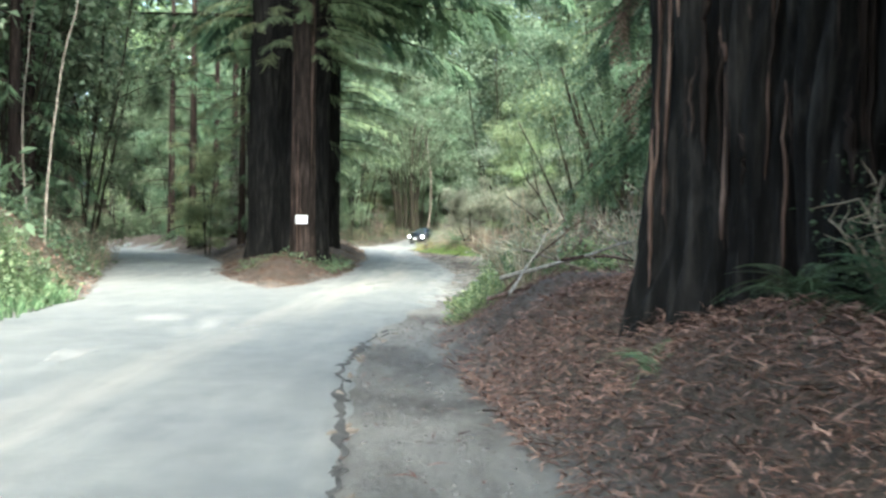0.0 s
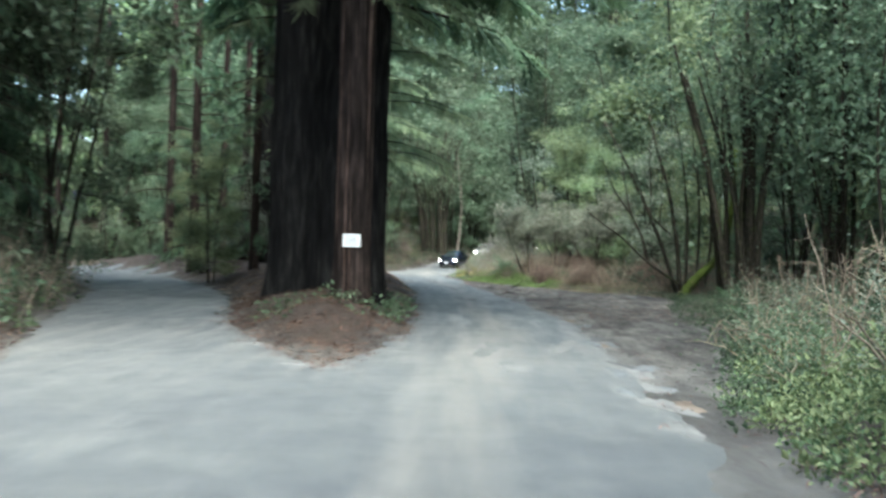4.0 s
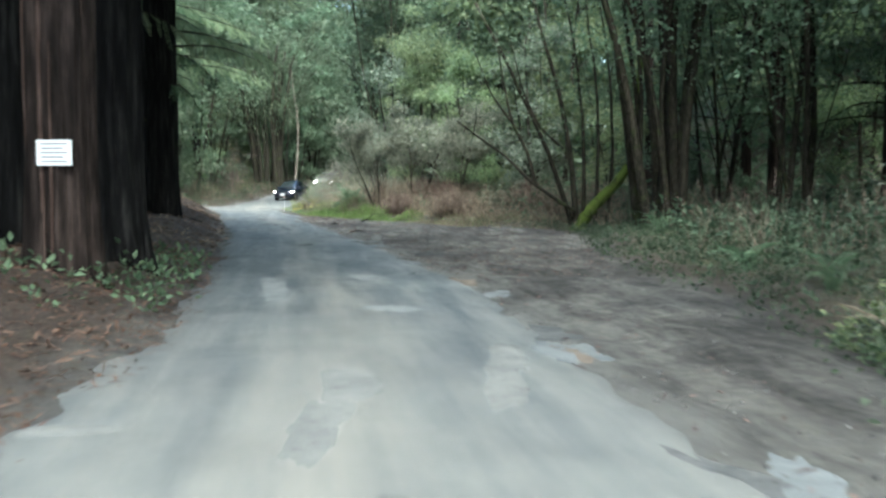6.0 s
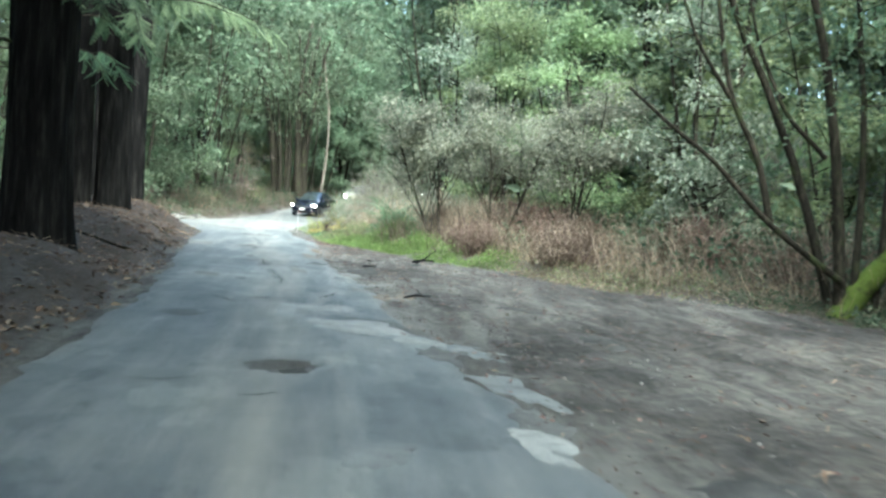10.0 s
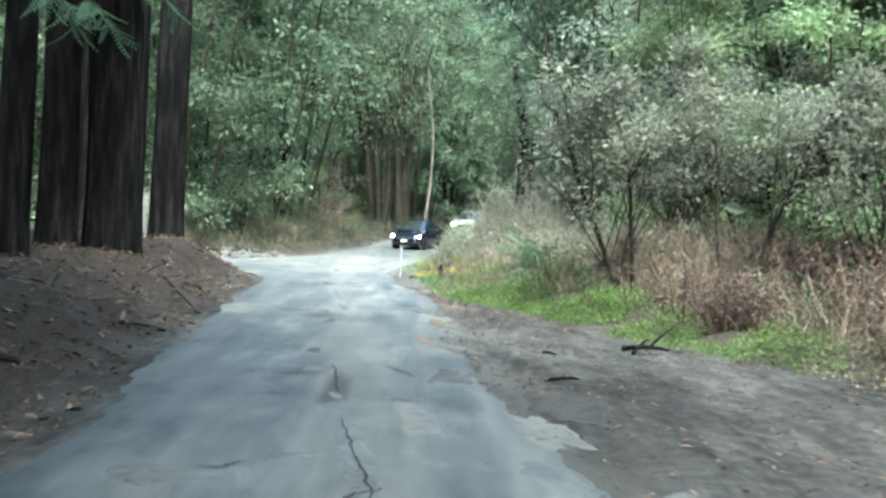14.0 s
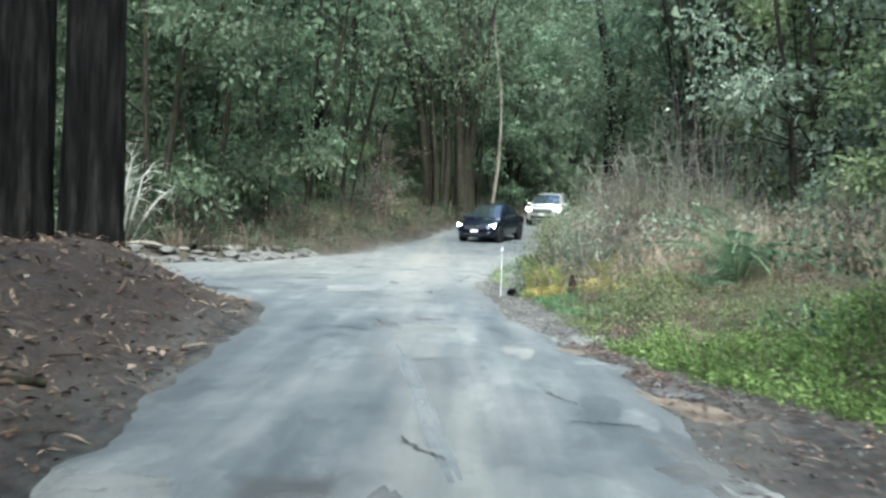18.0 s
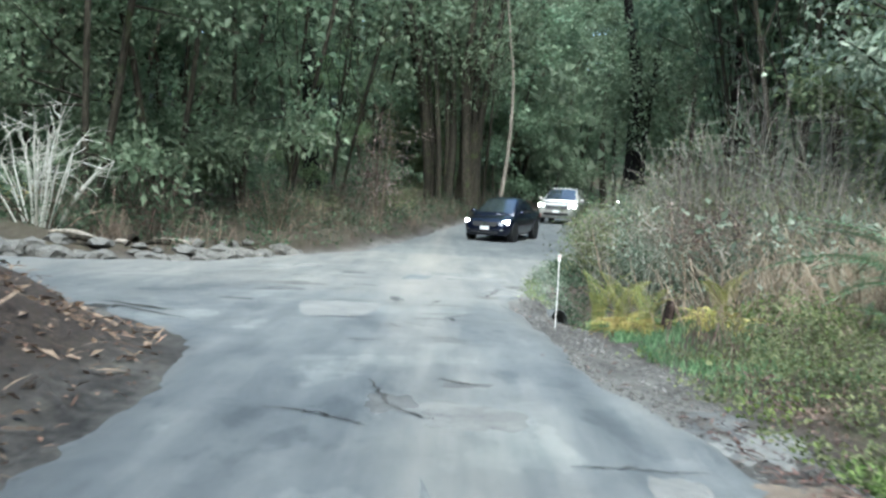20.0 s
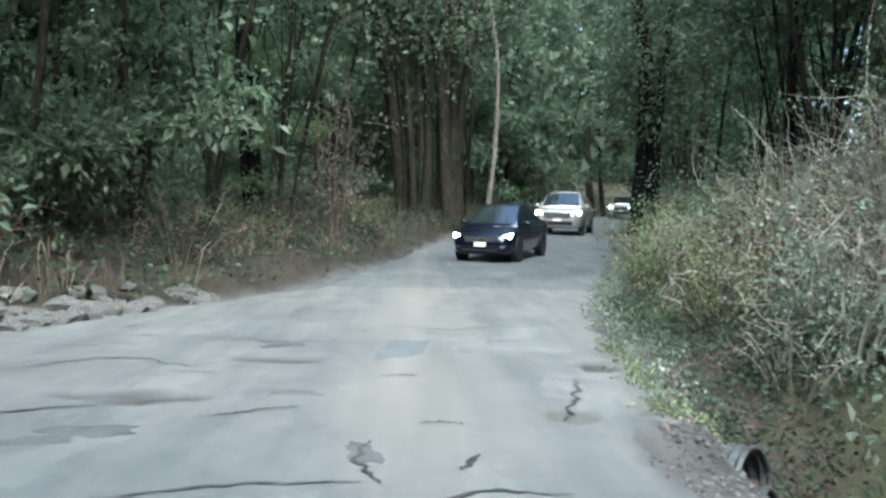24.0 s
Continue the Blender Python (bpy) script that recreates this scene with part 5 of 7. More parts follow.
# ---- stems, saplings, bushes ----


def stem_group(name, label, x, y, stems, seed, crown=0, mat=LEAF_BAY, bark=BARK_GREY, group="stem groups", leaf_len=0.15, low=3.5):
    """A tree of many stems: each (foot x, foot y, top x, top y, top z, radius)."""
    r = np.random.default_rng(seed)
    tree = empty(name, at(x, y), label, "tree", group)
    tops = []
    for fx, fy, tx, ty, tz, rad in stems:
        p = curve_pts((fx, fy, -0.25), (tx, ty, tz), 12, r, 0.07)
        bow = np.sin(np.linspace(0, np.pi, 12)) * 0.04 * tz
        p[:, 0] += bow * (1 if tx < fx else -1)
        part("stem", tube(p, np.linspace(rad, rad * 0.4, 12), 9), bark, tree, smooth=True)
        tops.append(p)
    if crown:
        k = r.integers(0, len(tops), crown)
        s = r.integers(5, 12, crown)
        pos = np.array([tops[i][j] for i, j in zip(k, s)]) + r.normal(size=(crown, 3)) * np.array([1.0, 1.0, 0.8])
        pos = pos[pos[:, 2] > low * r.uniform(0.6, 1.2, len(pos))]
        a = r.uniform(0, 6.28, len(pos))
        d = np.stack([np.cos(a), np.sin(a), r.normal(0, 0.2, len(pos))], 1)
        part("crown", scatter(clump(r, 26, leaf_len * 2.3, leaf_len, leaf_len * 0.4, one=slip(leaf_len, leaf_len * 0.6)), pos, frames_of(d, r.normal(0, 0.5, len(pos))), r.uniform(0.7, 1.4, len(pos))), mat, tree)
    return tree


r = np.random.default_rng(31)
fan = [(r.uniform(-0.9, 0.9), r.uniform(-1.2, 1.2), 0, 0, r.uniform(8.5, 11), r.uniform(0.09, 0.2)) for _ in range(11)]
fan = [(a, b, a * 1.6 + r.uniform(-2.6, 0.8), b * 1.5, h, w) for a, b, _, _, h, w in fan] + [(0.4, 0.1, 0.2, 0.0, 11, 0.22), (0.9, -0.4, 1.1, -0.5, 11, 0.2)]
stem_group("bay_tree", "clump of dark leaning bay stems at the lay-by", 8.6, 54.6, fan, 32, 300, low=6.5)
fan = [(r.uniform(-0.9, 0.9), r.uniform(-0.9, 0.9), r.uniform(-1.5, 1.5), r.uniform(-1, 1), r.uniform(8, 11), r.uniform(0.06, 0.13)) for _ in range(6)]
stem_group("bay_tree", "clump of dark bay stems under the trees", 11.2, 50.5, fan[:3], 33, 320, low=2.2)
stem_group("redwood_sapling", "slim reddish redwood trunk under the trees", 10.2, 41.8, [(0, 0, 0.15, 0.1, 12, 0.2)], 34, 0, bark=BARK_STRIP)
stem_group("bay_tree", "leafy bay tree with a few dark stems", 11.8, 45.0, fan[3:5], 37, 320, low=1.5)
stem_group("bay_tree", "clump of thin grey stems on the verge", 6.2, 33.0, [(a * 0.7, b * 0.7, c, d, h * 0.8, w * 0.7) for a, b, c, d, h, w in fan], 35, 180)

mossy = stem_group("mossy_bay_tree", "leaning bay tree with a thick moss-covered stem", 7.6, 58.9,
                   [(0.0, 0.0, -1.5, 0.3, 8.0, 0.12), (-0.05, 0.1, -3.2, 0.4, 7.6, 0.1), (0.15, -0.05, -0.4, 0.5, 8.5, 0.08), (0.6, 0.0, 0.2, 0.3, 8.2, 0.075), (1.0, 0.0, 0.9, 0.4, 8.5, 0.07)], 36, 150)
for pts, rad, m_, lab in [([(-0.1, 0, -0.2), (0.35, 0, 0.5), (0.9, -0.05, 1.1), (1.45, -0.1, 1.6), (1.9, -0.1, 2.4), (2.1, -0.1, 4.0), (2.2, 0, 6.5)], 0.24, BARK_MOSS, "bright green moss-covered stem"),
                          ([(-0.05, -0.1, 0.55), (-0.8, -0.2, 1.0), (-1.7, -0.25, 1.6), (-2.6, -0.3, 2.5), (-3.4, -0.35, 3.0), (-4.2, -0.4, 3.6)], 0.07, BARK_GREY, ""),
                          ([(-1.5, -0.2, 1.5), (-1.75, -0.1, 2.6), (-2.3, 0, 3.6), (-2.6, 0.1, 5.2), (-2.8, 0.1, 6.6)], 0.07, BARK_GREY, ""),
                          ([(-2.3, 0, 3.6), (-3.0, -0.1, 4.5), (-3.6, -0.1, 6.0)], 0.045, BARK_GREY, ""),
                          ([(-0.5, 0.0, 2.7), (-1.3, 0, 3.4), (-1.9, 0, 4.6), (-2.3, 0, 6.2)], 0.05, BARK_GREY, "")]:
    p = np.array(pts)
    s = np.linspace(0, 1, 24)
    q = np.stack([np.interp(s, np.linspace(0, 1, len(p)), p[:, c]) for c in range(3)], 1)
    for _ in range(3):
        q[1:-1] = (q[:-2] + q[1:-1] * 2 + q[2:]) / 4
    part("limb" if rad < 0.1 else "stem", tube(q, np.linspace(rad, rad * 0.35, 24), 9), m_, mossy, lab, smooth=True)

# the straight stems beyond the junction
r = np.random.default_rng(41)
fan = []
for i in range(15):
    a = -1.25 + 2.5 * i / 14 + r.uniform(-0.15, 0.15)
    fan.append((a, r.uniform(-0.9, 0.9), a * 2.4 - 0.9 + r.uniform(-0.7, 0.5), r.uniform(-1, 1), r.uniform(11, 14), r.uniform(0.13, 0.29)))
stem_group("bay_tree", "dense fan of straight dark bay stems beyond the junction", -4.0, 123.5, fan, 42, 420, LEAF_BAY, leaf_len=0.2, low=7)
stem_group("pale_sapling", "slender pale straight trunk beside the bay stems", -1.75, 125.0, [(0, 0, -0.1, 0, 12, 0.11)], 43, 0, bark=BARK_PALE)
stem_group("dark_tree", "dark ivy-clad trunk overhanging the road", 4.45, 124.3, [(0, 0, -0.5, 0, 12, 0.5), (0.75, 0.2, 1.5, 0, 10, 0.26)], 44, 340, LEAF_BAY, BARK_CHAR, leaf_len=0.2, low=3)
stem_group("dark_tree", "dark straight trunk among the leaves", -9.4, 114.0, [(0, 0, 0, 0, 12, 0.36)], 45, 0, bark=BARK_CHAR)
stem_group("pale_tree", "pale straight trunk where the road divides", 9.3, 168.0, [(0, 0, 0, 0, 16, 0.34), (1.6, 4, 1.8, 4, 16, 0.22)], 46, 0, bark=BARK_GREY)
r = np.random.default_rng(51)
for k, (x, y) in enumerate([(-11.3, 30.5), (-13.2, 30.0), (-14.1, 31.0), (-15.2, 30.0), (-13.7, 29.0), (-17.5, 28.0), (-18.8, 31.0), (-12.5, 32.5), (-16.4, 30.5), (-19.5, 29.0)]):
    b = r.uniform(-0.8, 1.2)
    stem_group("pale_sapling", "thin pale bare sapling on the bank", x, y, [(0, 0, b, r.uniform(-0.5, 0.5), r.uniform(6, 10), r.uniform(0.025, 0.05) * (1.4 if k == 0 else 1))], 52 + k, 0, bark=BARK_PALE, group="pale saplings")


def bush(name, label, x, y, rx, ry, h, stems, clumps, mat, twig_mat, seed, leaf_len=0.08, group="bushes", tw=0.012, tall=1.0):
    """A domed bush: woody stems, a haze of twigs, scattered leaves."""
    r = np.random.default_rng(seed)
    ob = empty(name, at(x, y), label, "bush", group)
    twigs, tips = [], []
    for i in range(stems):
        a, b = r.uniform(0, 6.28), r.uniform(0.15, 1.0)
        e = np.array([math.cos(a) * rx * b, math.sin(a) * ry * b, h * math.sqrt(max(0.08, 1 - b * b * 0.85)) * r.uniform(0.75, 1.12)])
        p = curve_pts((math.cos(a) * rx * 0.25 * b, math.sin(a) * ry * 0.45 * b, -0.1), e, 7, r, 0.16, 0.1 * h)
        twigs.append(tube(p, np.linspace(tw * 1.8, tw * 0.5, 7), 4))
        for _ in range(7):
            j = r.integers(2, 7)
            q = p[j] + r.normal(size=3) * np.array([0.28, 0.28, 0.2]) * h * 0.55 + np.array([0, 0, 0.08 * h])
            twigs.append(tube(curve_pts(p[j], q, 4, r, 0.3), np.linspace(tw * 0.65, tw * 0.22, 4), 3))
            tips.append(q)
        tips.append(e)
    stuff(part("twig_haze", joined(*twigs), twig_mat, ob))
    if clumps:
        tips = np.array(tips)
        pos = tips[r.integers(0, len(tips), clumps)] * r.uniform(0.55, 1.05, (clumps, 1)) + r.normal(size=(clumps, 3)) * 0.12
        pos[:, 2] = np.maximum(pos[:, 2], 0.05)
        a = r.uniform(0, 6.28, clumps)
        d = np.stack([np.cos(a), np.sin(a), r.normal(0, 0.3, clumps)], 1)
        part("leaves", scatter(clump(r, 17, leaf_len * 1.7, leaf_len * 0.65, leaf_len * 0.36), pos, frames_of(d, r.normal(0, 0.5, clumps)), r.uniform(0.6, 1.4, clumps)), mat, ob)
    return ob


BRUSH = "wide tangled bush of bare brown twigs with a few leaves"
bush("junction_bush", BRUSH, 1.0, 92.0, 1.8, 2.2, 2.3, 90, 330, LEAF_OLIVE, TWIG_GREY, 301, 0.07, tw=0.009)
bush("junction_bush", BRUSH, 1.25, 96.4, 1.6, 2.6, 2.0, 70, 330, LEAF_OLIVE, TWIG_GREY, 302, 0.07, tw=0.009)
bush("junction_bush", BRUSH, 1.9, 88.8, 1.8, 1.8, 1.9, 70, 360, LEAF_OLIVE, TWIG_GREY, 303, 0.07, tw=0.009)
bush("junction_bush", BRUSH, 3.4, 83.6, 1.5, 1.8, 1.15, 40, 260, LEAF_GREY, BRACKEN, 314, 0.08)
bush("bare_bush", "tall bare bush with pale upright twigs", 1.5, 91.6, 1.9, 1.5, 2.9, 36, 40, LEAF_GREY, TWIG_GREY, 304, 0.08, tw=0.008)
bush("bare_bush", "tall bare bush with pale upright twigs", 2.9, 90.4, 1.9, 1.8, 3.0, 36, 80, LEAF_GREY, TWIG_GREY, 305, 0.08, tw=0.008)
bush("bare_sapling", "slender bare sapling with pale branching twigs", 2.2, 92.6, 0.9, 0.9, 4.3, 14, 0, LEAF_GREY, TWIG_GREY, 318, 0.08, tw=0.008)
bush("leafy_bush", "green bramble bush beside the ditch", -0.8, 92.8, 0.75, 1.0, 0.9, 22, 170, LEAF_OLIVE, TWIG_GREY, 306, 0.08)
bush("leafy_bush", "green bramble bush over the ditch", 0.5, 87.2, 1.0, 0.9, 1.0, 18, 80, LEAF_SHADE, TWIG_GREY, 307, 0.08)
bush("leafy_bush", "green bramble hanging over the ditch", -0.35, 90.5, 0.95, 0.8, 1.2, 26, 230, LEAF_GREY, TWIG_GREY, 325, 0.08)
bush("leafy_bush", "low dark bramble in the ditch", -0.8, 90.4, 0.7, 0.8, 0.75, 16, 70, LEAF_SHADE, TWIG_GREY, 315, 0.08)
bush("leafy_bush", "mossy green bush overhanging the road edge", -0.5, 96.2, 0.8, 1.4, 1.0, 26, 160, LEAF_OLIVE, TWIG_GREY, 316, 0.08)
bush("leafy_bush", "mossy green bush overhanging the road edge", -0.1, 99.2, 1.1, 2.0, 1.2, 28, 200, LEAF_OLIVE, TWIG_GREY, 308, 0.09)
bush("leafy_bush", "mossy green bush overhanging the road edge", 0.9, 102.5, 1.4, 2.4, 1.5, 28, 260, LEAF_BANK, DRY_BROWN, 309, 0.09)
bush("leafy_bush", "mossy green bush overhanging the road edge", 2.6, 107.5, 1.5, 2.4, 1.6, 22, 400, LEAF_GREY, DRY_BROWN, 317, 0.1)
for k, (x, y, h) in enumerate([(0.2, 91.0, 1.35), (1.3, 89.6, 1.5), (0.3, 94.6, 1.2)]):
    bush("dead_leaf_bush", "brush hung with brown dead leaves beside the ditch", x, y, 1.2, 1.1, h, 26, 150, BRACKEN, TWIG_GREY, 420 + k, 0.08, tw=0.008)
bush("roadside_bush", "roadside bush of pale twigs and light leaves", 2.3, 28.3, 1.0, 1.2, 0.85, 20, 170, LEAF_BAY, DRY, 310, 0.09)
bush("roadside_bush", "roadside bush of pale twigs and light leaves", 3.3, 31.2, 1.2, 1.3, 1.4, 24, 130, LEAF_GREY, DRY, 311, 0.09, tw=0.01)
bush("roadside_bush", "roadside bush of pale twigs and light leaves", 1.7, 24.6, 0.9, 1.1, 0.8, 18, 170, LEAF_BAY, DRY, 312, 0.09)
bush("roadside_bush", "roadside bush of pale twigs and light leaves", 3.6, 26.5, 1.3, 1.3, 1.7, 22, 110, LEAF_GREY, DRY, 313, 0.09, tw=0.01)
bush("dead_shrub", "dead shrub with long arching pale bare branches", 2.6, 26.2, 1.5, 1.0, 1.75, 9, 0, LEAF_GREY, DRY, 319, 0.08, tw=0.009)
bush("dead_shrub", "dead shrub with long arching pale bare branches", 3.8, 31.0, 1.4, 1.2, 1.9, 8, 0, LEAF_GREY, DRY, 329, 0.08, tw=0.009)
for k, (x, y) in enumerate([(1.3, 16.4), (2.2, 18.4), (2.8, 14.6), (1.4, 20.6), (3.4, 20.6)]):
    bush("brush_bush", "tangled brown brush with dry twigs beside the litter bank", x, y, 1.0, 1.2, 1.25, 22, 60, LEAF_GREY, DRY_BROWN if k % 2 else DRY, 320 + k, 0.07)
r = np.random.default_rng(61)
for k in range(18):
    y = r.uniform(60, 78)
    x = float(right_edge(y)) + r.uniform(2.8, 6.5)
    bush("brown_bush", "low brown bush of dead twigs", x, y, 1.2, 1.2, r.uniform(0.7, 1.2), 30, 40, LITTER_LIGHT, BRACKEN, 340 + k, 0.08)
for k in range(9):
    y = r.uniform(63.8, 70.5)
    bush("brown_bush", "low brown bush of dead leaves at the edge of the lay-by", float(right_edge(y)) + r.uniform(1.3, 2.3), y, 0.8, 0.9, r.uniform(0.6, 1.0), 26, 110, BRACKEN, BRACKEN, 430 + k, 0.07)
for k, (x, y) in enumerate([(3.55, 72.7), (2.2, 72.9), (5.2, 70.2), (5.9, 78.5), (4.0, 80.5)]):
    broadleaf("elder_tree", np.random.default_rng(360 + k), 4.4, 1.7, 2, 460, 0.095, LEAF_ELDER, at(x, y), "small grey-green tree with crooked dark stems above the brush", "small trees", 2.6, 22, 0.24, 0.045, BARK_GREY, 0.5, 0.75)
for k in range(14):
    y = r.uniform(93, 128)
    x = float(left_edge(y)) - r.uniform(1.2, 4.0)
    bush("verge_bush", "leafy bramble bush on the far verge", x, y, 1.3, 1.3, r.uniform(0.8, 1.5), 24, 130, LEAF_SHADE if k % 3 else LEAF_OLIVE, BRACKEN, 380 + k, 0.1)
bush("dead_leaf_bush", "bush with hanging pinkish dead leaves", -6.4, 108.5, 0.9, 0.8, 4.2, 10, 42, PINK_LEAF, DRY_BROWN, 399, 0.16)
for k, (x, y, s) in enumerate([(4.7, 15.5, 0.6), (5.6, 19.0, 0.7), (4.6, 22.6, 0.55), (6.4, 24.5, 0.75), (6.8, 14.0, 0.6), (7.5, 19.5, 0.8), (4.0, 18.8, 0.45)]):
    forest("c0", x, y, 60 * k, s)
forest("b0", -17.5, 53.0, 20, 0.9)
# High crowns added on the right to shade the lay-by.
for k, (x, y) in enumerate([(10.5, 27.0), (12.5, 44.0)]):
    forest("b6", x, y, 57 * k, 1.1)
for k in range(14):
    y = 34 + 4.4 * k
    forest(("b2", "b0", "c0", "b4")[k % 4], float(left_edge(y)) - 13 - 5 * ((k * 7) % 3), y, 61 * k, 1.15)
for k, (x, y, q) in enumerate([(-11.8, 24.4, 0.75), (-13.0, 26.0, 0.8), (-14.2, 24.0, 0.8)]):
    forest("c0", x, y, 97 * k, q)
for k, (x, y, q) in enumerate([(-11.6, 62.0, 1.0), (-13.6, 70.0, 1.15), (-16.5, 78.0, 1.2), (-12.6, 77.5, 1.1), (-15.5, 66.5, 1.2), (-18.6, 73.5, 1.2)]):
    forest("c0", x, y, 47 * k, q)
for k, (x, y) in enumerate([(-1, 198), (3.5, 204), (8, 199), (12, 207), (1, 212), (16, 214), (6, 216)]):
    forest("b8", x, y, 71 * k, 1.2)
for k, (x, y, q) in enumerate([(6.6, 101.5, 0.85), (9.6, 97.5, 0.95), (8.4, 107.0, 1.0), (6.4, 112.0, 0.9), (12.5, 103.0, 1.1)]):
    forest("c1", x, y, 83 * k, q)
# the dark tunnel of leaves where the road runs on
for k, (x, y, kd, q) in enumerate([(-1.4, 140, "b0", 1.2), (0.4, 147, "b0", 1.25), (2.0, 153, "b0", 1.3), (4.0, 161, "b0", 1.4), (6.6, 172, "b2", 1.1), (3.0, 185, "b2", 1.2), (6.5, 191, "b0", 1.5), (10.0, 185, "b2", 1.2), (9.6, 134.5, "c1", 0.9), (10.6, 141, "b0", 1.2), (12.6, 149, "b0", 1.3), (14.2, 157, "b2", 1.1), (8.6, 129.5, "b0", 1.1), (-1.5, 146, "b6", 1.0), (9.4, 139, "b6", 0.95), (1.0, 157, "b6", 1.1), (12.0, 166, "b6", 1.1)]):
    forest(kd, x, y, 77 * k, q)
for k, (x, y, kd, q) in enumerate([(-21.4, 57.5, "c0", 1.15), (-23.2, 62.0, "c0", 1.2), (-25.8, 66.5, "c0", 1.2), (-28.6, 71.0, "c0", 1.2), (-24.6, 58.0, "c0", 1.3), (-31.5, 76.0, "c0", 1.2), (-18.4, 53.2, "b6", 1.0), (-22.0, 60.0, "b6", 1.05), (-26.5, 68.0, "b6", 1.1), (-15.6, 46.4, "b6", 1.0), (-29.0, 94.0, "c0", 1.3), (-34.0, 95.5, "c0", 1.3), (-25.0, 96.0, "b2", 1.2)]):
    forest(kd, x, y, 59 * k, q)
# Conifers added behind the start, unseen, to shade the litter bank.
for k, (x, y, q) in enumerate([(3.6, -3.2, 0.75), (5.6, -1.0, 0.8), (6.2, -6.5, 1.0)]):
    forest("c1", x, y, 41 * k, q)
for k, (x, y, q) in enumerate([(14.6, 51.5, 1.1), (14.0, 57.5, 1.1), (15.0, 62.0, 1.1), (12.4, 65.5, 0.95), (17.0, 48.5, 1.2)]):
    forest("c1", x, y, 67 * k, q)
# Tall crowns added above the view to shade the far road and lay-by.
for k, (x, y, q) in enumerate([(5.0, 99.6, 1.25), (6.6, 110.5, 1.2), (11.2, 40.5, 1.0), (15.0, 47.0, 1.1)]):
    forest("b6", x, y, 91 * k, q)
for k, (x, y, q) in enumerate([(-13.4, 33.5, 0.95), (-15.0, 37.8, 1.05), (-16.2, 42.0, 1.1), (-18.0, 46.5, 1.15), (-20.4, 51.0, 1.2), (-16.0, 31.5, 1.1), (-19.0, 39.0, 1.2)]):
    forest("c0", x, y, 53 * k, q)

# Shrubs share the fern green that is darkened for shade.
bush("huckleberry_bush", "leafy shrub in shade-darkened green against the burnt trunk", 3.0, 6.7, 0.6, 0.4, 0.85, 16, 120, FERN_SHADED, DRY_BROWN, 331, 0.06)
bush("huckleberry_bush", "leafy shrub in shade-darkened green against the burnt trunk", 3.7, 6.0, 0.5, 0.4, 0.75, 14, 100, FERN_SHADED, DRY_BROWN, 332, 0.06)

# ---- fallen wood ----


def branch(name, label, pts, rad, mat, seed, group="fallen branches", twigs=3):
    r = np.random.default_rng(seed)
    a, b = np.array(pts[0]), np.array(pts[-1])
    base = empty(name, pose(*pts[0]), label, "branch", group)
    q = curve_pts((0, 0, 0), b - a, 9, r, 0.12, rad)
    part("wood", tube(q, np.linspace(rad, rad * 0.45, 9), 8), mat, base, smooth=True)
    for _ in range(twigs):
        i = r.integers(3, 9)
        part("twig", tube(curve_pts(q[i], q[i] + r.normal(size=3) * np.linalg.norm(b - a) * np.array([0.2, 0.2, 0.12]) + np.array([0, 0, 0.05]), 5, r, 0.2), np.linspace(rad * 0.4, rad * 0.15, 5), 5), mat, base)
    return base


def lie(x0, y0, z0, x1, y1, z1):
    return [(x0, y0, float(height(x0, y0)) + z0), (x1, y1, float(height(x1, y1)) + z1)]


FALLEN = "dead fallen branch lying on the litter"
for k, (c, rad) in enumerate([((0.85, 14.6, 0.45, 2.4, 12.8, 0.3), 0.035), ((0.7, 15.3, 0.2, 2.2, 13.4, 0.1), 0.03), ((0.9, 13.6, 0.1, 1.6, 15.8, 0.7), 0.025), ((1.5, 13.0, 0.15, 2.8, 14.8, 0.4), 0.025),
                              ((1.2, 15.5, 0.6, 2.6, 16.5, 0.1), 0.025), ((0.9, 16.2, 0.1, 1.9, 14.9, 0.9), 0.02)]):
    branch("fallen_branch", FALLEN, lie(*c), rad, BARK_STRIP if k % 2 else BARK_PALE, 400 + k)
for k, (c, rad) in enumerate([((0.8, 67.4, 0.04, 1.25, 66.8, 0.06), 0.035), ((0.85, 67.0, 0.03, 1.15, 67.5, 0.15), 0.025), ((-0.58, 64.0, 0.015, -0.26, 64.1, 0.02), 0.022), ((-0.35, 66.5, 0.015, -0.1, 66.7, 0.02), 0.02),
                              ((-0.2, 57.2, 0.01, 0.1, 56.8, 0.01), 0.025), ((1.0, 66.8, 0.1, 1.3, 66.9, 0.35), 0.02)]):
    branch("broken_branch", "short dark broken branch on the gravel", lie(*c), rad, BARK_CHAR, 420 + k, twigs=1)
for k, (c, rad) in enumerate([((-5.8, 72.8, 0.04, -7.6, 70.5, 0.04), 0.035), ((-6.1, 71.2, 0.03, -5.3, 69.8, 0.03), 0.02), ((-5.2, 62.5, 0.03, -6.8, 61, 0.03), 0.03), ((-6.8, 77.8, 0.04, -9.5, 76.0, 0.05), 0.04), ((-4.9, 66.3, 0.02, -5.4, 64.2, 0.02), 0.02)]):
    branch("bank_branch", "thin dead branch on the littered bank", lie(*c), rad, BARK_GREY, 440 + k, twigs=1)
r = np.random.default_rng(71)
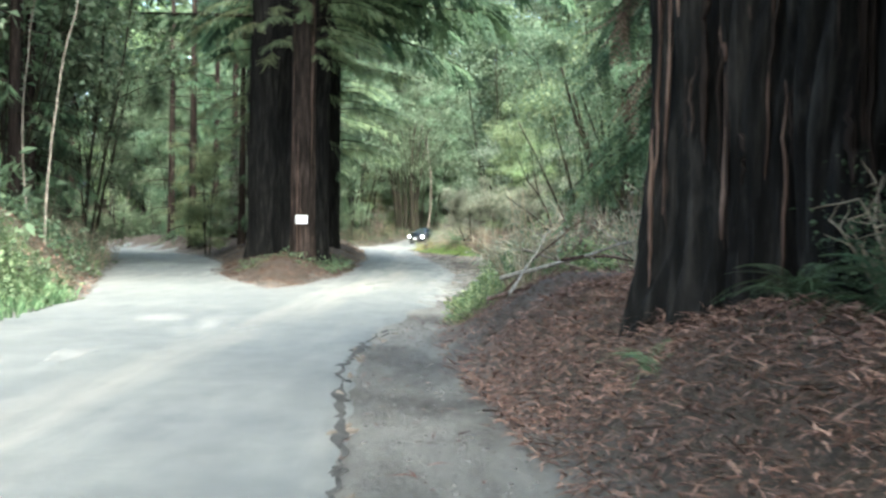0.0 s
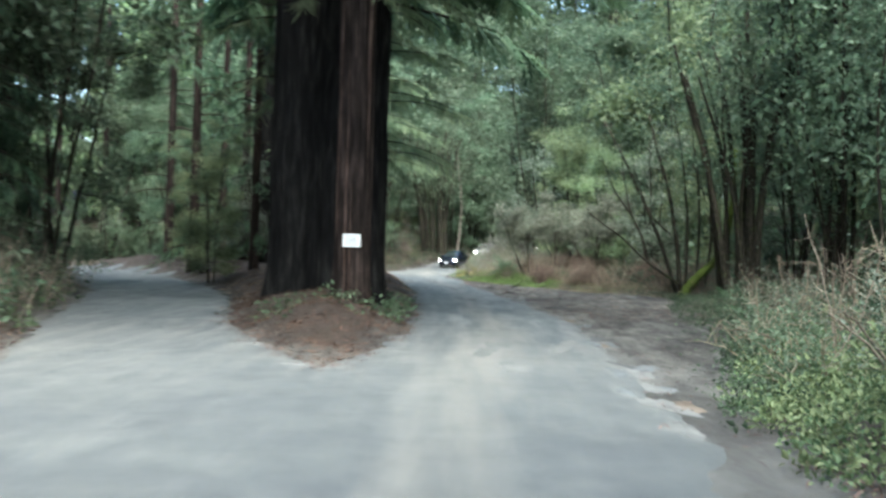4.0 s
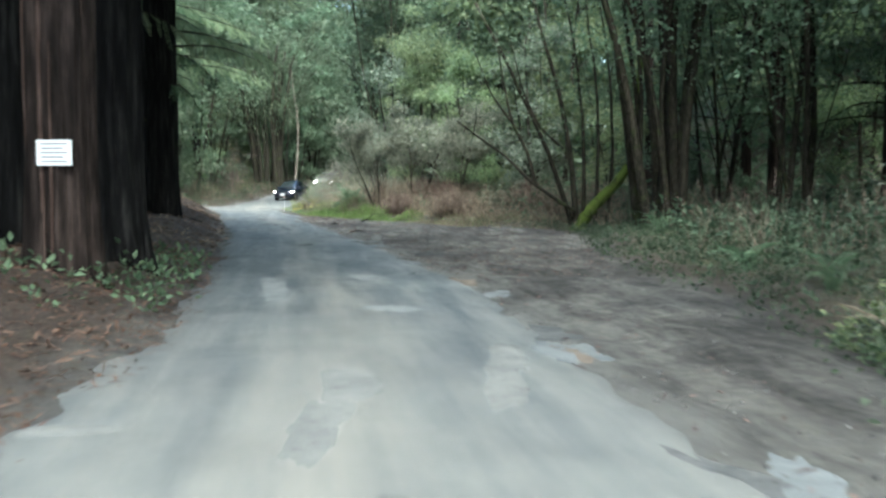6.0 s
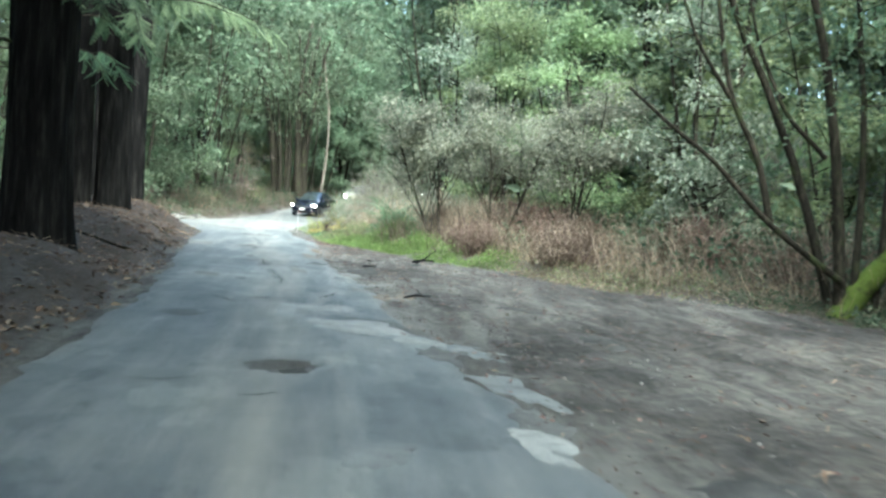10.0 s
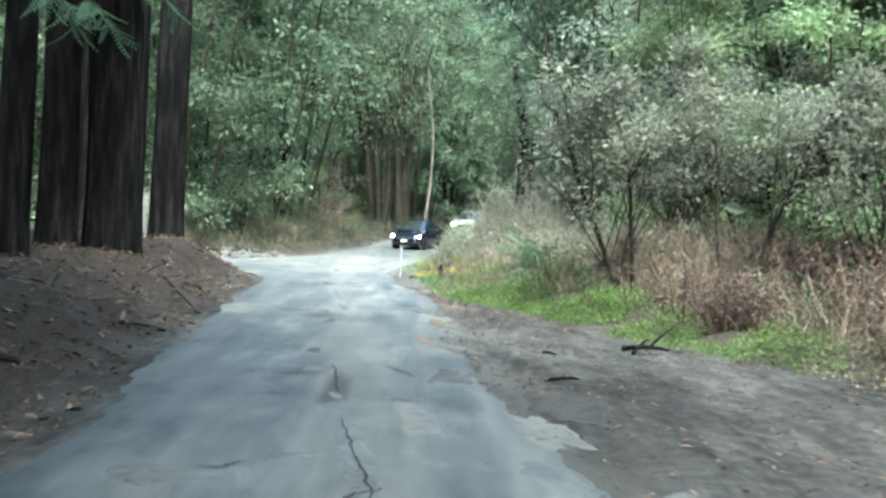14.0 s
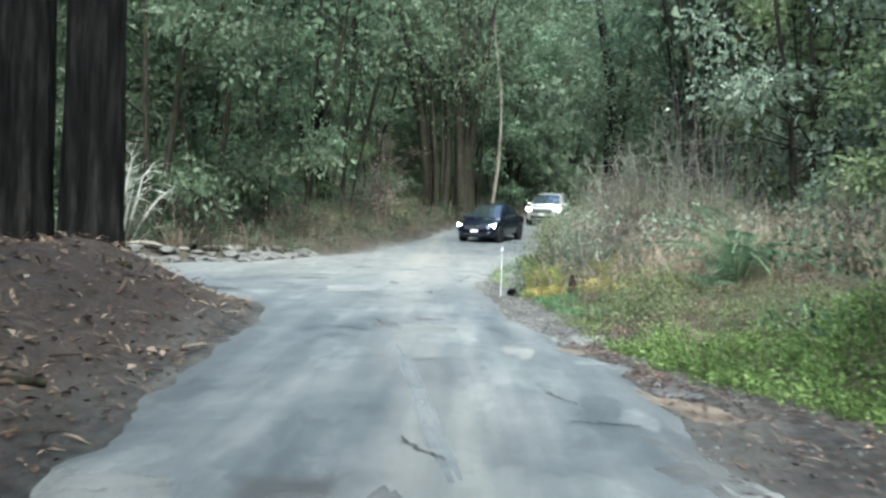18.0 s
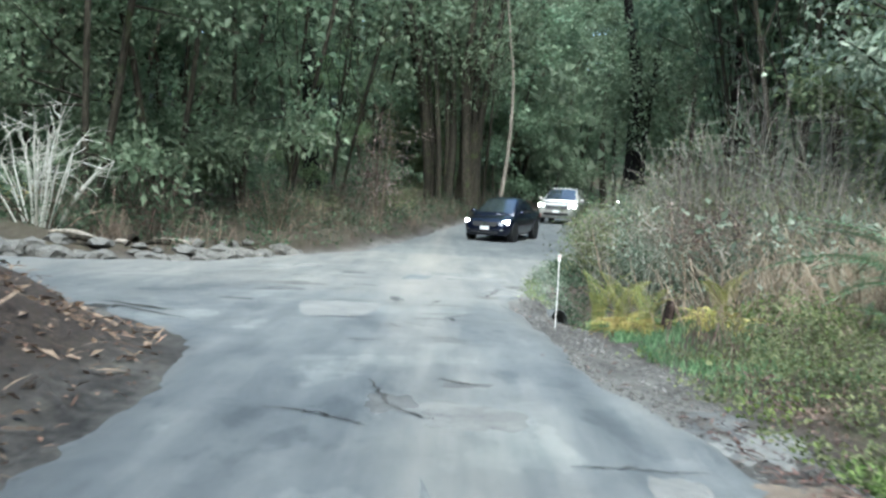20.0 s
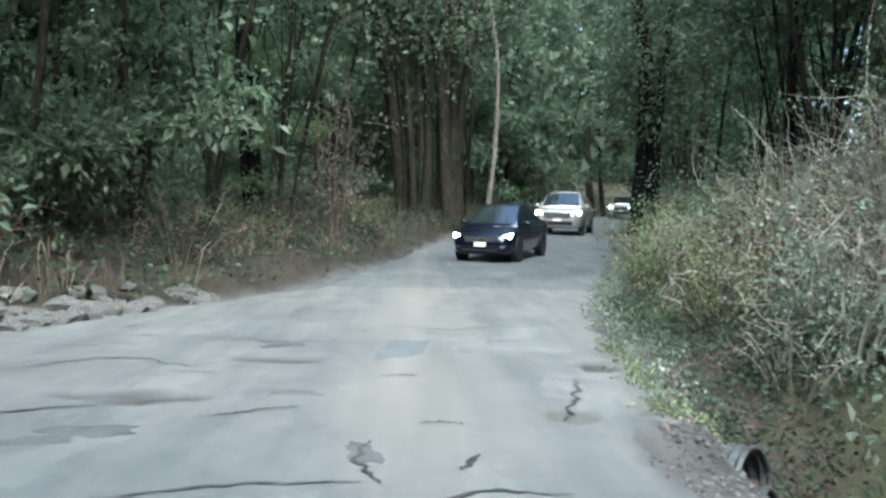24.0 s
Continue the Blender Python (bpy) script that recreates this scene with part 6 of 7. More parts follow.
for k in range(12):
    y = r.uniform(90.2, 96)
    x = float(left_edge(y)) - r.uniform(0.3, 1.1)
    a = r.uniform(-0.4, 1.2)
    ln = r.uniform(0.4, 1.0)
    branch("log_piece", "weathered grey broken log in the roadside debris", lie(x, y, r.uniform(0.03, 0.15), x - ln * math.cos(a), y + ln * math.sin(a), r.uniform(0.03, 0.2)), r.uniform(0.04, 0.09), BARK_PALE if k % 3 == 0 else BARK_GREY, 460 + k, "debris logs", 0)
CHUNK = plain_mat("debris_grey", (0.055, 0.052, 0.047), (0.165, 0.157, 0.145), 0.92, 7, strength=0.8)
chunks = []
for k in range(5):
    bm = bmesh.new()
    bmesh.ops.create_icosphere(bm, subdivisions=2, radius=1)
    for v in bm.verts:
        n = noise.noise(v.co * 1.7 + Vector((k * 7.1, 0, 0)))
        v.co *= 1 + 0.55 * n
        v.co.z = max(v.co.z, -0.35) * 0.7
    me = bpy.data.meshes.new("debris_chunk")
    bm.to_mesh(me)
    bm.free()
    me.materials.append(CHUNK)
    chunks.append(me)
for k in range(90):
    y = r.uniform(89.6, 97.5)
    x = float(left_edge(y)) - abs(r.normal(0.15, 0.5))
    ob = new("debris_chunk", chunks[k % 5])
    q = r.uniform(0.08, 0.34)
    ob.matrix_world = at(x, y, r.uniform(0, 360), 1, 0.02) @ Matrix.Diagonal((q, q * r.uniform(0.5, 0.9), q * r.uniform(0.5, 0.9), 1))
    tagged(ob, "lump of broken asphalt and earth at the road edge", "rubble", "rubble along the road")
branch("leaning_pole", "grey cut pole leaning in the debris", lie(-10.9, 94.0, 0.0, -12.0, 94.6, 0.9), 0.07, BARK_GREY, 480, "debris logs", 0)
bush("dead_tree_top", "pale bare branches of a fallen tree top", -11.9, 92.9, 1.5, 1.2, 2.2, 26, 0, TWIG_PALE, TWIG_PALE, 481, tw=0.013)

# ---- stake, pipes, stump ----
WHITE_PAINT = plain_mat("white_paint", (0.6, 0.6, 0.58), (0.78, 0.78, 0.76), 0.6, 30)
RED_PAINT = plain_mat("red_reflector", (0.4, 0.05, 0.03), (0.55, 0.09, 0.05), 0.4, 30)
PIPE = plain_mat("galvanised_pipe", (0.035, 0.037, 0.038), (0.11, 0.115, 0.115), 0.6, 12, 0.3)
stake = empty("marker_stake", at(-2.42, 84.3), "thin white marker stake with a red and white top", "stake")
part("post", tube([(0, 0, -0.2), (0.005, 0, 0.3), (0.0, 0, 0.82)], [0.006, 0.006, 0.0055], 8), WHITE_PAINT, stake)
bm = bmesh.new()
bmesh.ops.create_cube(bm, size=1, matrix=pose(0, -0.016, 0.83) @ Matrix.Diagonal((0.034, 0.012, 0.075, 1)))
bmesh.ops.bevel(bm, geom=bm.edges[:], offset=0.005, segments=2)
part("cap", bm, WHITE_PAINT, stake)
bm = bmesh.new()
bmesh.ops.create_cube(bm, size=1, matrix=pose(0, -0.025, 0.845) @ Matrix.Diagonal((0.015, 0.008, 0.02, 1)))
part("reflector", bm, RED_PAINT, stake)


def pipe(x, y, z, rx, rz, rad, ln):
    ob = empty("culvert_pipe", pose(x, y, z, rx, 0, rz), "open corrugated metal culvert pipe below the road edge", "pipe", "culvert pipes")
    n, sides = 40, 28
    s = np.linspace(0, ln, n)
    rr = rad + 0.012 * np.cos(s * 2 * np.pi / 0.07)
    a = np.arange(sides) * 2 * np.pi / sides
    ring = np.stack([np.cos(a), np.sin(a)], 1)
    v = np.concatenate([np.concatenate([ring * q, np.full((sides, 1), z_)], 1) for q, z_ in zip(list(rr) + list(rr[::-1] - 0.015), list(s) + list(s[::-1]))])
    f = [(i * sides + j, i * sides + (j + 1) % sides, (i + 1) * sides + (j + 1) % sides, (i + 1) * sides + j) for i in range(2 * n - 1) for j in range(sides)]
    part("shell", (v, f), PIPE, ob, smooth=True)
    a2 = np.linspace(0, 2 * np.pi, 29)
    part("rim", tube(np.stack([np.cos(a2) * (rad - 0.004), np.sin(a2) * (rad - 0.004), np.full(29, ln)], 1), [0.014] * 29, 6), PIPE, ob)
    return ob


pipe(-2.34, 87.15, -0.4, 86, 53, 0.16, 0.3)
pipe(-2.36, 87.55, -0.33, 86, 50, 0.25, 0.36)
stump = part("stump", fluted_trunk(np.random.default_rng(5), 0.05, 0.035, 0.8, 7, 0.2, 0.3, 40, 14), BARK_RED, smooth=True)
stump.matrix_world = at(-1.3, 83.45, 0, 1, 0.1) @ pose(0, 0, 0, 4, 9, 0)
tagged(stump, "small dark broken stump among golden ferns", "stump")

# ---- road surface: patches and cracks ----
def skin_mat(name, dark, light):
    """A worn skin of asphalt with pits and dusty blotches."""
    m, t, b = material(name, 0.92)
    b.inputs["Specular IOR Level"].default_value = 0.15
    n1, n2, n3 = noise_tex(t, coords(t), 2.2, 8, 0.65), noise_tex(t, coords(t), 9, 8, 0.7), noise_tex(t, coords(t), 80, 3)
    col = ramp(t, n1, [(0.36, dark), (0.5, tuple((p + q) / 2 for p, q in zip(dark, light))), (0.66, light)])
    col = mix(t, 1.0, col, ramp(t, n2, [(0.33, (0.6, 0.6, 0.6)), (0.42, (1, 1, 1)), (0.7, (1.12, 1.12, 1.1))]), "MULTIPLY")
    col = mix(t, 1.0, col, ramp(t, n3, [(0.3, (0.82, 0.82, 0.82)), (0.7, (1.12, 1.12, 1.12))]), "MULTIPLY")
    t.links.new(col, b.inputs["Base Color"])
    bump(t, b, calc(t, "ADD", n2, n3), 0.4, 0.02)
    return m


PATCH = skin_mat("pale_patch", (0.172, 0.178, 0.178), (0.246, 0.249, 0.245))
TAR = skin_mat("crack_dark", (0.065, 0.066, 0.067), (0.122, 0.122, 0.12))


DULL = skin_mat("dull_patch", (0.11, 0.117, 0.12), (0.165, 0.172, 0.174))
SANDY = skin_mat("sandy_skin", (0.13, 0.13, 0.126), (0.19, 0.187, 0.178))
SOIL = skin_mat("bare_soil", (0.085, 0.066, 0.052), (0.19, 0.155, 0.125))


def flat_patch(name, cx, cy, rx, ry, seed, mat, turn=0.0, lift=0.005, rough=0.22, label="", base=None, edge=False):
    """A thin irregular skin on the road."""
    r = np.random.default_rng(seed)
    n, rings = 40, 5
    a = np.arange(n) * 2 * np.pi / n
    rad = 1 + rough * (np.sin(a * 2 + r.uniform(0, 6)) * 0.5 + np.sin(a * 3 + r.uniform(0, 6)) * 0.5 + np.sin(a * 7 + r.uniform(0, 6)) * 0.35 + np.sin(a * 13 + r.uniform(0, 6)) * 0.2)
    sq = (np.abs(np.cos(a)) ** 4 + np.abs(np.sin(a)) ** 4) ** -0.25
    v, f = [(cx, cy)], []
    for k in range(1, rings + 1):
        s = k / rings
        x, y = np.cos(a) * rx * rad * sq * s, np.sin(a) * ry * rad * sq * s
        v += list(zip(cx + x * math.cos(turn) - y * math.sin(turn), cy + x * math.sin(turn) + y * math.cos(turn)))
    for j in range(n):
        f.append((0, 1 + j, 1 + (j + 1) % n))
        for k in range(rings - 1):
            b = 1 + k * n
            f.append((b + j, b + n + j, b + n + (j + 1) % n, b + (j + 1) % n))
    v = np.array(v)
    z = (height(v[:, 0], v[:, 1]) + 0.012 if base else road_z(v[:, 0], v[:, 1])) + lift
    if edge:
        z = np.maximum(z, height(v[:, 0], v[:, 1]) + 0.006)
    z[-n:] -= lift + (0.03 if base else 0.004)
    return part(name, (np.column_stack([v, z]), f), mat, base or road, label, smooth=True)


for k, (x, y, a, b, tn) in enumerate([(-1.05, 52.9, 0.5, 0.7, 0.25), (-1.4, 54.7, 0.4, 0.35, 0.1), (-0.45, 51.8, 0.3, 0.22, 0), (-0.1, 47.3, 0.2, 0.5, 0), (-5.0, 84.75, 0.52, 0.95, 0.06), (-0.85, 40.5, 0.3, 0.6, 0.2), (-1.0, 53.0, 0.2, 0.3, 0), (-2.3, 38.6, 0.18, 2.0, 0.05),
                                     (-1.65, 31.2, 0.25, 0.6, 0), (-4.7, 70.4, 0.35, 0.8, 0.1), (-3.36, 73.7, 0.07, 2.7, 0.113), (-1.6, 66.2, 0.35, 0.5, 0.2), (-1.0, 61.9, 0.16, 0.3, 0.1), (-3.4, 30.0, 0.3, 0.16, 0.2), (-4.4, 27.2, 0.5, 0.3, 0.2), (-5.8, 30.2, 0.4, 0.6, 0.3), (-3.2, 91.5, 0.6, 0.5, 0.1), (-2.9, 89.0, 0.35, 0.5, 0)]):
    flat_patch("patch", x, y, a, b, 500 + k, DULL if b > 2.5 else SANDY if y > 80 or y < 36 or 60 < y < 72 else PATCH, tn, rough=0.15, label="pale worn asphalt patch")
for k, (x, y, a, b, tn) in enumerate([(-3.42, 70.7, 0.08, 0.4, -0.1), (-3.18, 69.3, 0.08, 0.3, -0.1), (-3.85, 70.95, 0.14, 0.1, 0), (-3.05, 65.6, 0.08, 0.3, 0), (-2.75, 58.7, 0.08, 0.12, 0),
                                     (-1.72, 49.75, 0.22, 0.28, 0.1), (-4.42, 86.6, 0.1, 0.25, 0.2), (-6.2, 86.7, 0.2, 0.15, 0.3), (-6.3, 85.0, 0.2, 0.12, 0), (-5.45, 91.3, 0.2, 0.2, 0), (-6.0, 87.0, 0.25, 0.2, 0.3), (-3.5, 79.6, 0.2, 0.1, 0.1), (-4.0, 78.7, 0.16, 0.35, 0.1), (-5.0, 88.4, 0.2, 0.12, 0.2)]):
    flat_patch("worn_spot", x, y, a, b, 540 + k, TAR, tn, rough=0.28, label="dark worn hole in the asphalt")


EARTHY = skin_mat("earthy_asphalt", (0.034, 0.034, 0.034), (0.078, 0.077, 0.074))
CRACK = skin_mat("crack_shadow", (0.028, 0.028, 0.028), (0.075, 0.073, 0.07))


def crack(pts, w, seed, wander=0.05):
    r = np.random.default_rng(seed)
    p = np.array(pts, float)
    n = 9 * (len(p) - 1) + 1
    s = np.linspace(0, 1, n)
    q = np.stack([np.interp(s, np.linspace(0, 1, len(p)), p[:, c]) for c in range(2)], 1)
    q[1:-1] += r.normal(0, wander, (n - 2, 2))
    d = np.gradient(q, axis=0)
    d /= np.linalg.norm(d, axis=1, keepdims=True)
    nrm = np.stack([-d[:, 1], d[:, 0]], 1)
    ww = (w * r.uniform(0.3, 1.2, n) * np.sin(np.linspace(0.1, 3.04, n)) + 0.004)[:, None]
    v = np.concatenate([q + nrm * ww, q - nrm * ww])
    z = np.maximum(road_z(v[:, 0], v[:, 1]), height(v[:, 0], v[:, 1])) + 0.008
    return part("crack", (np.column_stack([v, z]), [(i, i + 1, n + i + 1, n + i) for i in range(n - 1)]), CRACK, road, "dark crack in the asphalt")


for k, p in enumerate([[(-7.4, 89.2), (-6.9, 89.9), (-6.5, 90.2), (-6.0, 89.6)], [(-4.4, 86.9), (-4.45, 86.4), (-4.3, 85.9)], [(-3.9, 86.2), (-3.8, 86.6)], [(-3.2, 87.7), (-3.0, 88.6), (-2.9, 89.3)], [(-5.6, 85.5), (-5.1, 85.8), (-4.5, 85.9)],
                       [(-5.4, 83.6), (-4.8, 83.7), (-4.5, 83.9)], [(-4.2, 85.3), (-3.8, 85.8), (-3.4, 85.7)]]):
    crack(p, 0.018, 590 + k, 0.015)
crack([(-2.72, 64.2), (-2.62, 63.3), (-2.56, 62.7)], 0.01, 588, 0.006)
crack([(-2.42, 61.2), (-2.3, 60.4), (-2.12, 59.4), (-2.08, 58.2)], 0.01, 587, 0.008)
for k, (x, y, a, b) in enumerate([(-2.55, 62.5, 0.05, 0.28), (-2.3, 60.5, 0.11, 0.55), (-2.16, 59.4, 0.09, 0.5), (-2.62, 60.1, 0.14, 0.06), (-1.98, 62.2, 0.13, 0.16)]):
    flat_patch("worn_spot", x, y, a, b, 560 + k, DULL, 0.15, rough=0.34, lift=0.005, label="worn strip where the asphalt skin has broken away")
flat_patch("pothole", -1.7, 49.7, 0.17, 0.2, 570, CRACK, 0.1, rough=0.3, lift=0.011, label="dark pothole in the asphalt")
for k, p in enumerate([[(-6.1, 91.8), (-5.6, 91.5), (-5.0, 91.9)], [(-4.2, 79.5), (-4.0, 78.6), (-3.7, 78.2)], [(-3.7, 79.8), (-3.4, 79.6)], 
                       [(-2.2, 64.4), (-1.9, 63.6)], [(-1.2, 57.0), (-1.5, 55.8)], [(-2.9, 55.4), (-2.5, 54.8)], [(0.2, 41.5), (-0.3, 40.6)], [(-3.0, 93.8), (-3.8, 93.2), (-4.6, 93.6)],
                       [(-8.6, 88.6), (-8.0, 88.9), (-7.2, 88.4)], [(-6.8, 87.4), (-6.2, 87.8)], [(-7.9, 83.3), (-7.3, 83.3), (-6.3, 82.6)], [(-7.5, 83.5), (-6.6, 83.2)]]):
    crack(p, 0.018 if k < 10 else 0.05, 600 + k, 0.016)
r = np.random.default_rng(83)
for k in range(46):
    y = r.uniform(78, 96) if k % 2 else r.uniform(42, 78)
    x = r.uniform(-7.5 if y > 86 else -5.2, -2.9) if y > 78 else r.uniform(-4.2, -1.2)
    if float(on_road(x, y)) < 0.4:
        continue
    a, ln = r.normal(0.0, 0.35) + (1.57 if k % 5 == 0 else 0), r.uniform(0.25, 0.8)
    crack([(x, y), (x + ln * 0.5 * math.cos(a), y + ln * 0.5 * math.sin(a) + r.uniform(-0.1, 0.1)), (x + ln * math.cos(a), y + ln * math.sin(a))], r.uniform(0.007, 0.016), 860 + k, 0.018)
r = np.random.default_rng(81)
for k in range(26):
    y = r.uniform(30, 97) if k % 4 else r.uniform(8, 30)
    lo, hi = max(-9.0, float(left_edge(y)), -4.0 if y < 82 else -9.0), float(asphalt_right(y)) - 0.3
    x = r.uniform(lo - (1.5 if y < 28 else 0), hi)
    if float(on_road(x, y)) < 0.5:
        continue
    flat_patch("patch", x, y, r.uniform(0.1, 0.4), r.uniform(0.25, 1.1), 700 + k, (SANDY if y < 40 else DULL, SANDY, SANDY if y < 40 else DULL, PATCH if y < 60 else SANDY)[k % 4], r.uniform(-0.15, 0.15), rough=0.24, lift=0.004 + 0.0004 * (k % 5))
for k in range(10):
    y = r.uniform(46, 79)
    lo, hi = float(asphalt_right(y)) + 0.3, float(right_edge(y)) - 0.3
    if hi - lo < 0.5:
        continue
    x = lo + (hi - lo) * r.uniform(0, 1) ** 1.5
    flat_patch("remnant", x, y, r.uniform(0.12, 0.4), r.uniform(0.2, 0.7), 900 + k, EARTHY, r.uniform(-0.6, 0.6), rough=0.34, base=ground, label="broken remnant of old asphalt in the earth")
r = np.random.default_rng(85)
for k in range(46):
    y = r.uniform(20, 79)
    x = float(asphalt_right(y)) + r.uniform(-0.35, 0.35)
    flat_patch("edge_skin", x, y, r.uniform(0.1, 0.3), r.uniform(0.2, 0.75), 960 + k, (SANDY, DULL, TAR, DULL, SOIL)[k % 5], r.uniform(-0.3, 0.3), rough=0.36, lift=0.004 + 0.0004 * (k % 7), label="broken skin of asphalt and earth at the road edge", edge=True)
cover("lay_by_debris", "dark twigs and bark bits trodden into the bare earth", "litter", area(1500, 40, 76, lambda y: asphalt_right(y) + 0.1, lambda y: right_edge(y) + 0.1, 148), [twig, leaf(0.09, 0.03), twig], LITTER, 0.5, 1.5, 149, 0.15, 0.015)
# the crumbling edge at the start
r = np.random.default_rng(87)
for k in range(30):
    y = r.uniform(4.5, 16)
    x = float(np.interp(y, [5.4, 8.6, 11.6, 14.2, 16.2], [-0.55, -0.75, -1.02, -0.95, -0.65])) + r.uniform(-0.03, 0.1)
    flat_patch("soil_spot", x, y, r.uniform(0.02, 0.06), r.uniform(0.06, 0.22), 1020 + k, (SOIL, CRACK, SOIL)[k % 3], r.uniform(-0.3, 0.3), rough=0.4, lift=0.005 + 0.0004 * (k % 5), label="bare brown soil at the broken asphalt edge", edge=True)
EDGE_DARK = [(-0.55, 5.4), (-0.62, 7.0), (-0.75, 8.6), (-0.9, 10.2), (-1.02, 11.6), (-1.0, 12.8), (-0.95, 14.2), (-0.9, 15.6), (-0.75, 16.3), (-0.6, 16.2)]
for k in range(len(EDGE_DARK) - 1):
    crack([EDGE_DARK[k], EDGE_DARK[k + 1]], 0.03 + 0.02 * (k % 3), 650 + k, 0.026)

# ---- cars ----


def glass_mat():
    m, t, b = material("car_glass", 0.05)
    b.inputs["Base Color"].default_value = (0.02, 0.025, 0.028, 1)
    b.inputs["Specular IOR Level"].default_value = 0.8
    b.inputs["IOR"].default_value = 1.85
    return m


def paint_mat(name, col, metal=0.4):
    m, t, b = material(name, 0.2)
    n = noise_tex(t, coords(t), 14, 4)
    t.links.new(ramp(t, n, [(0.3, tuple(c * 0.85 for c in col)), (0.7, col)]), b.inputs["Base Color"])
    b.inputs["Metallic"].default_value = metal
    b.inputs["Coat Weight"].default_value = 0.6
    return m


def lamp_mat():
    m, t, b = material("headlamp_on", 0.2)
    b.inputs["Base Color"].default_value = (0.9, 0.9, 0.88, 1)
    b.inputs["Emission Color"].default_value = (1.0, 0.97, 0.9, 1)
    b.inputs["Emission Strength"].default_value = 6.0
    return m


CAR_GLASS, LAMP_ON = glass_mat(), lamp_mat()
TYRE = plain_mat("tyre_rubber", (0.012, 0.012, 0.012), (0.03, 0.03, 0.03), 0.85, 30)
ALLOY = plain_mat("wheel_alloy", (0.4, 0.4, 0.4), (0.55, 0.55, 0.55), 0.35, 20, 0.8)
BLACK_TRIM = plain_mat("black_trim", (0.012, 0.012, 0.013), (0.03, 0.03, 0.03), 0.5, 20)
PLATE = plain_mat("plate_white", (0.7, 0.7, 0.68), (0.82, 0.82, 0.8), 0.5, 10)
CHROME = plain_mat("chrome_trim", (0.55, 0.55, 0.55), (0.7, 0.7, 0.7), 0.2, 10, 1.0)
TAIL = plain_mat("tail_red", (0.35, 0.02, 0.015), (0.5, 0.04, 0.03), 0.3, 10)


def loft(sections):
    """Skin over cross sections of equal point count, capped at both ends."""
    n = len(sections[0])
    v = np.concatenate([np.array(s, float) for s in sections])
    f = []
    for i in range(len(sections) - 1):
        for j in range(n):
            k = (j + 1) % n
            f.append((i * n + j, i * n + k, (i + 1) * n + k, (i + 1) * n + j))
    f.append(tuple(range(n))[::-1])
    f.append(tuple(range((len(sections) - 1) * n, len(sections) * n)))
    return v, f


def quad(name, pts, mat, parent, label="", thick=0.012):
    """A thin pane or lamp through four or more corners, proud of the body."""
    p = np.array(pts, float)
    nrm = np.cross(p[1] - p[0], p[-1] - p[0])
    nrm /= np.linalg.norm(nrm)
    n = len(p)
    v = np.concatenate([p + nrm * thick, p - nrm * thick])
    f = [tuple(range(n)), tuple(range(2 * n - 1, n - 1, -1))] + [(i, n + i, n + (i + 1) % n, (i + 1) % n) for i in range(n)]
    return part(name, (v, f), mat, parent, label)


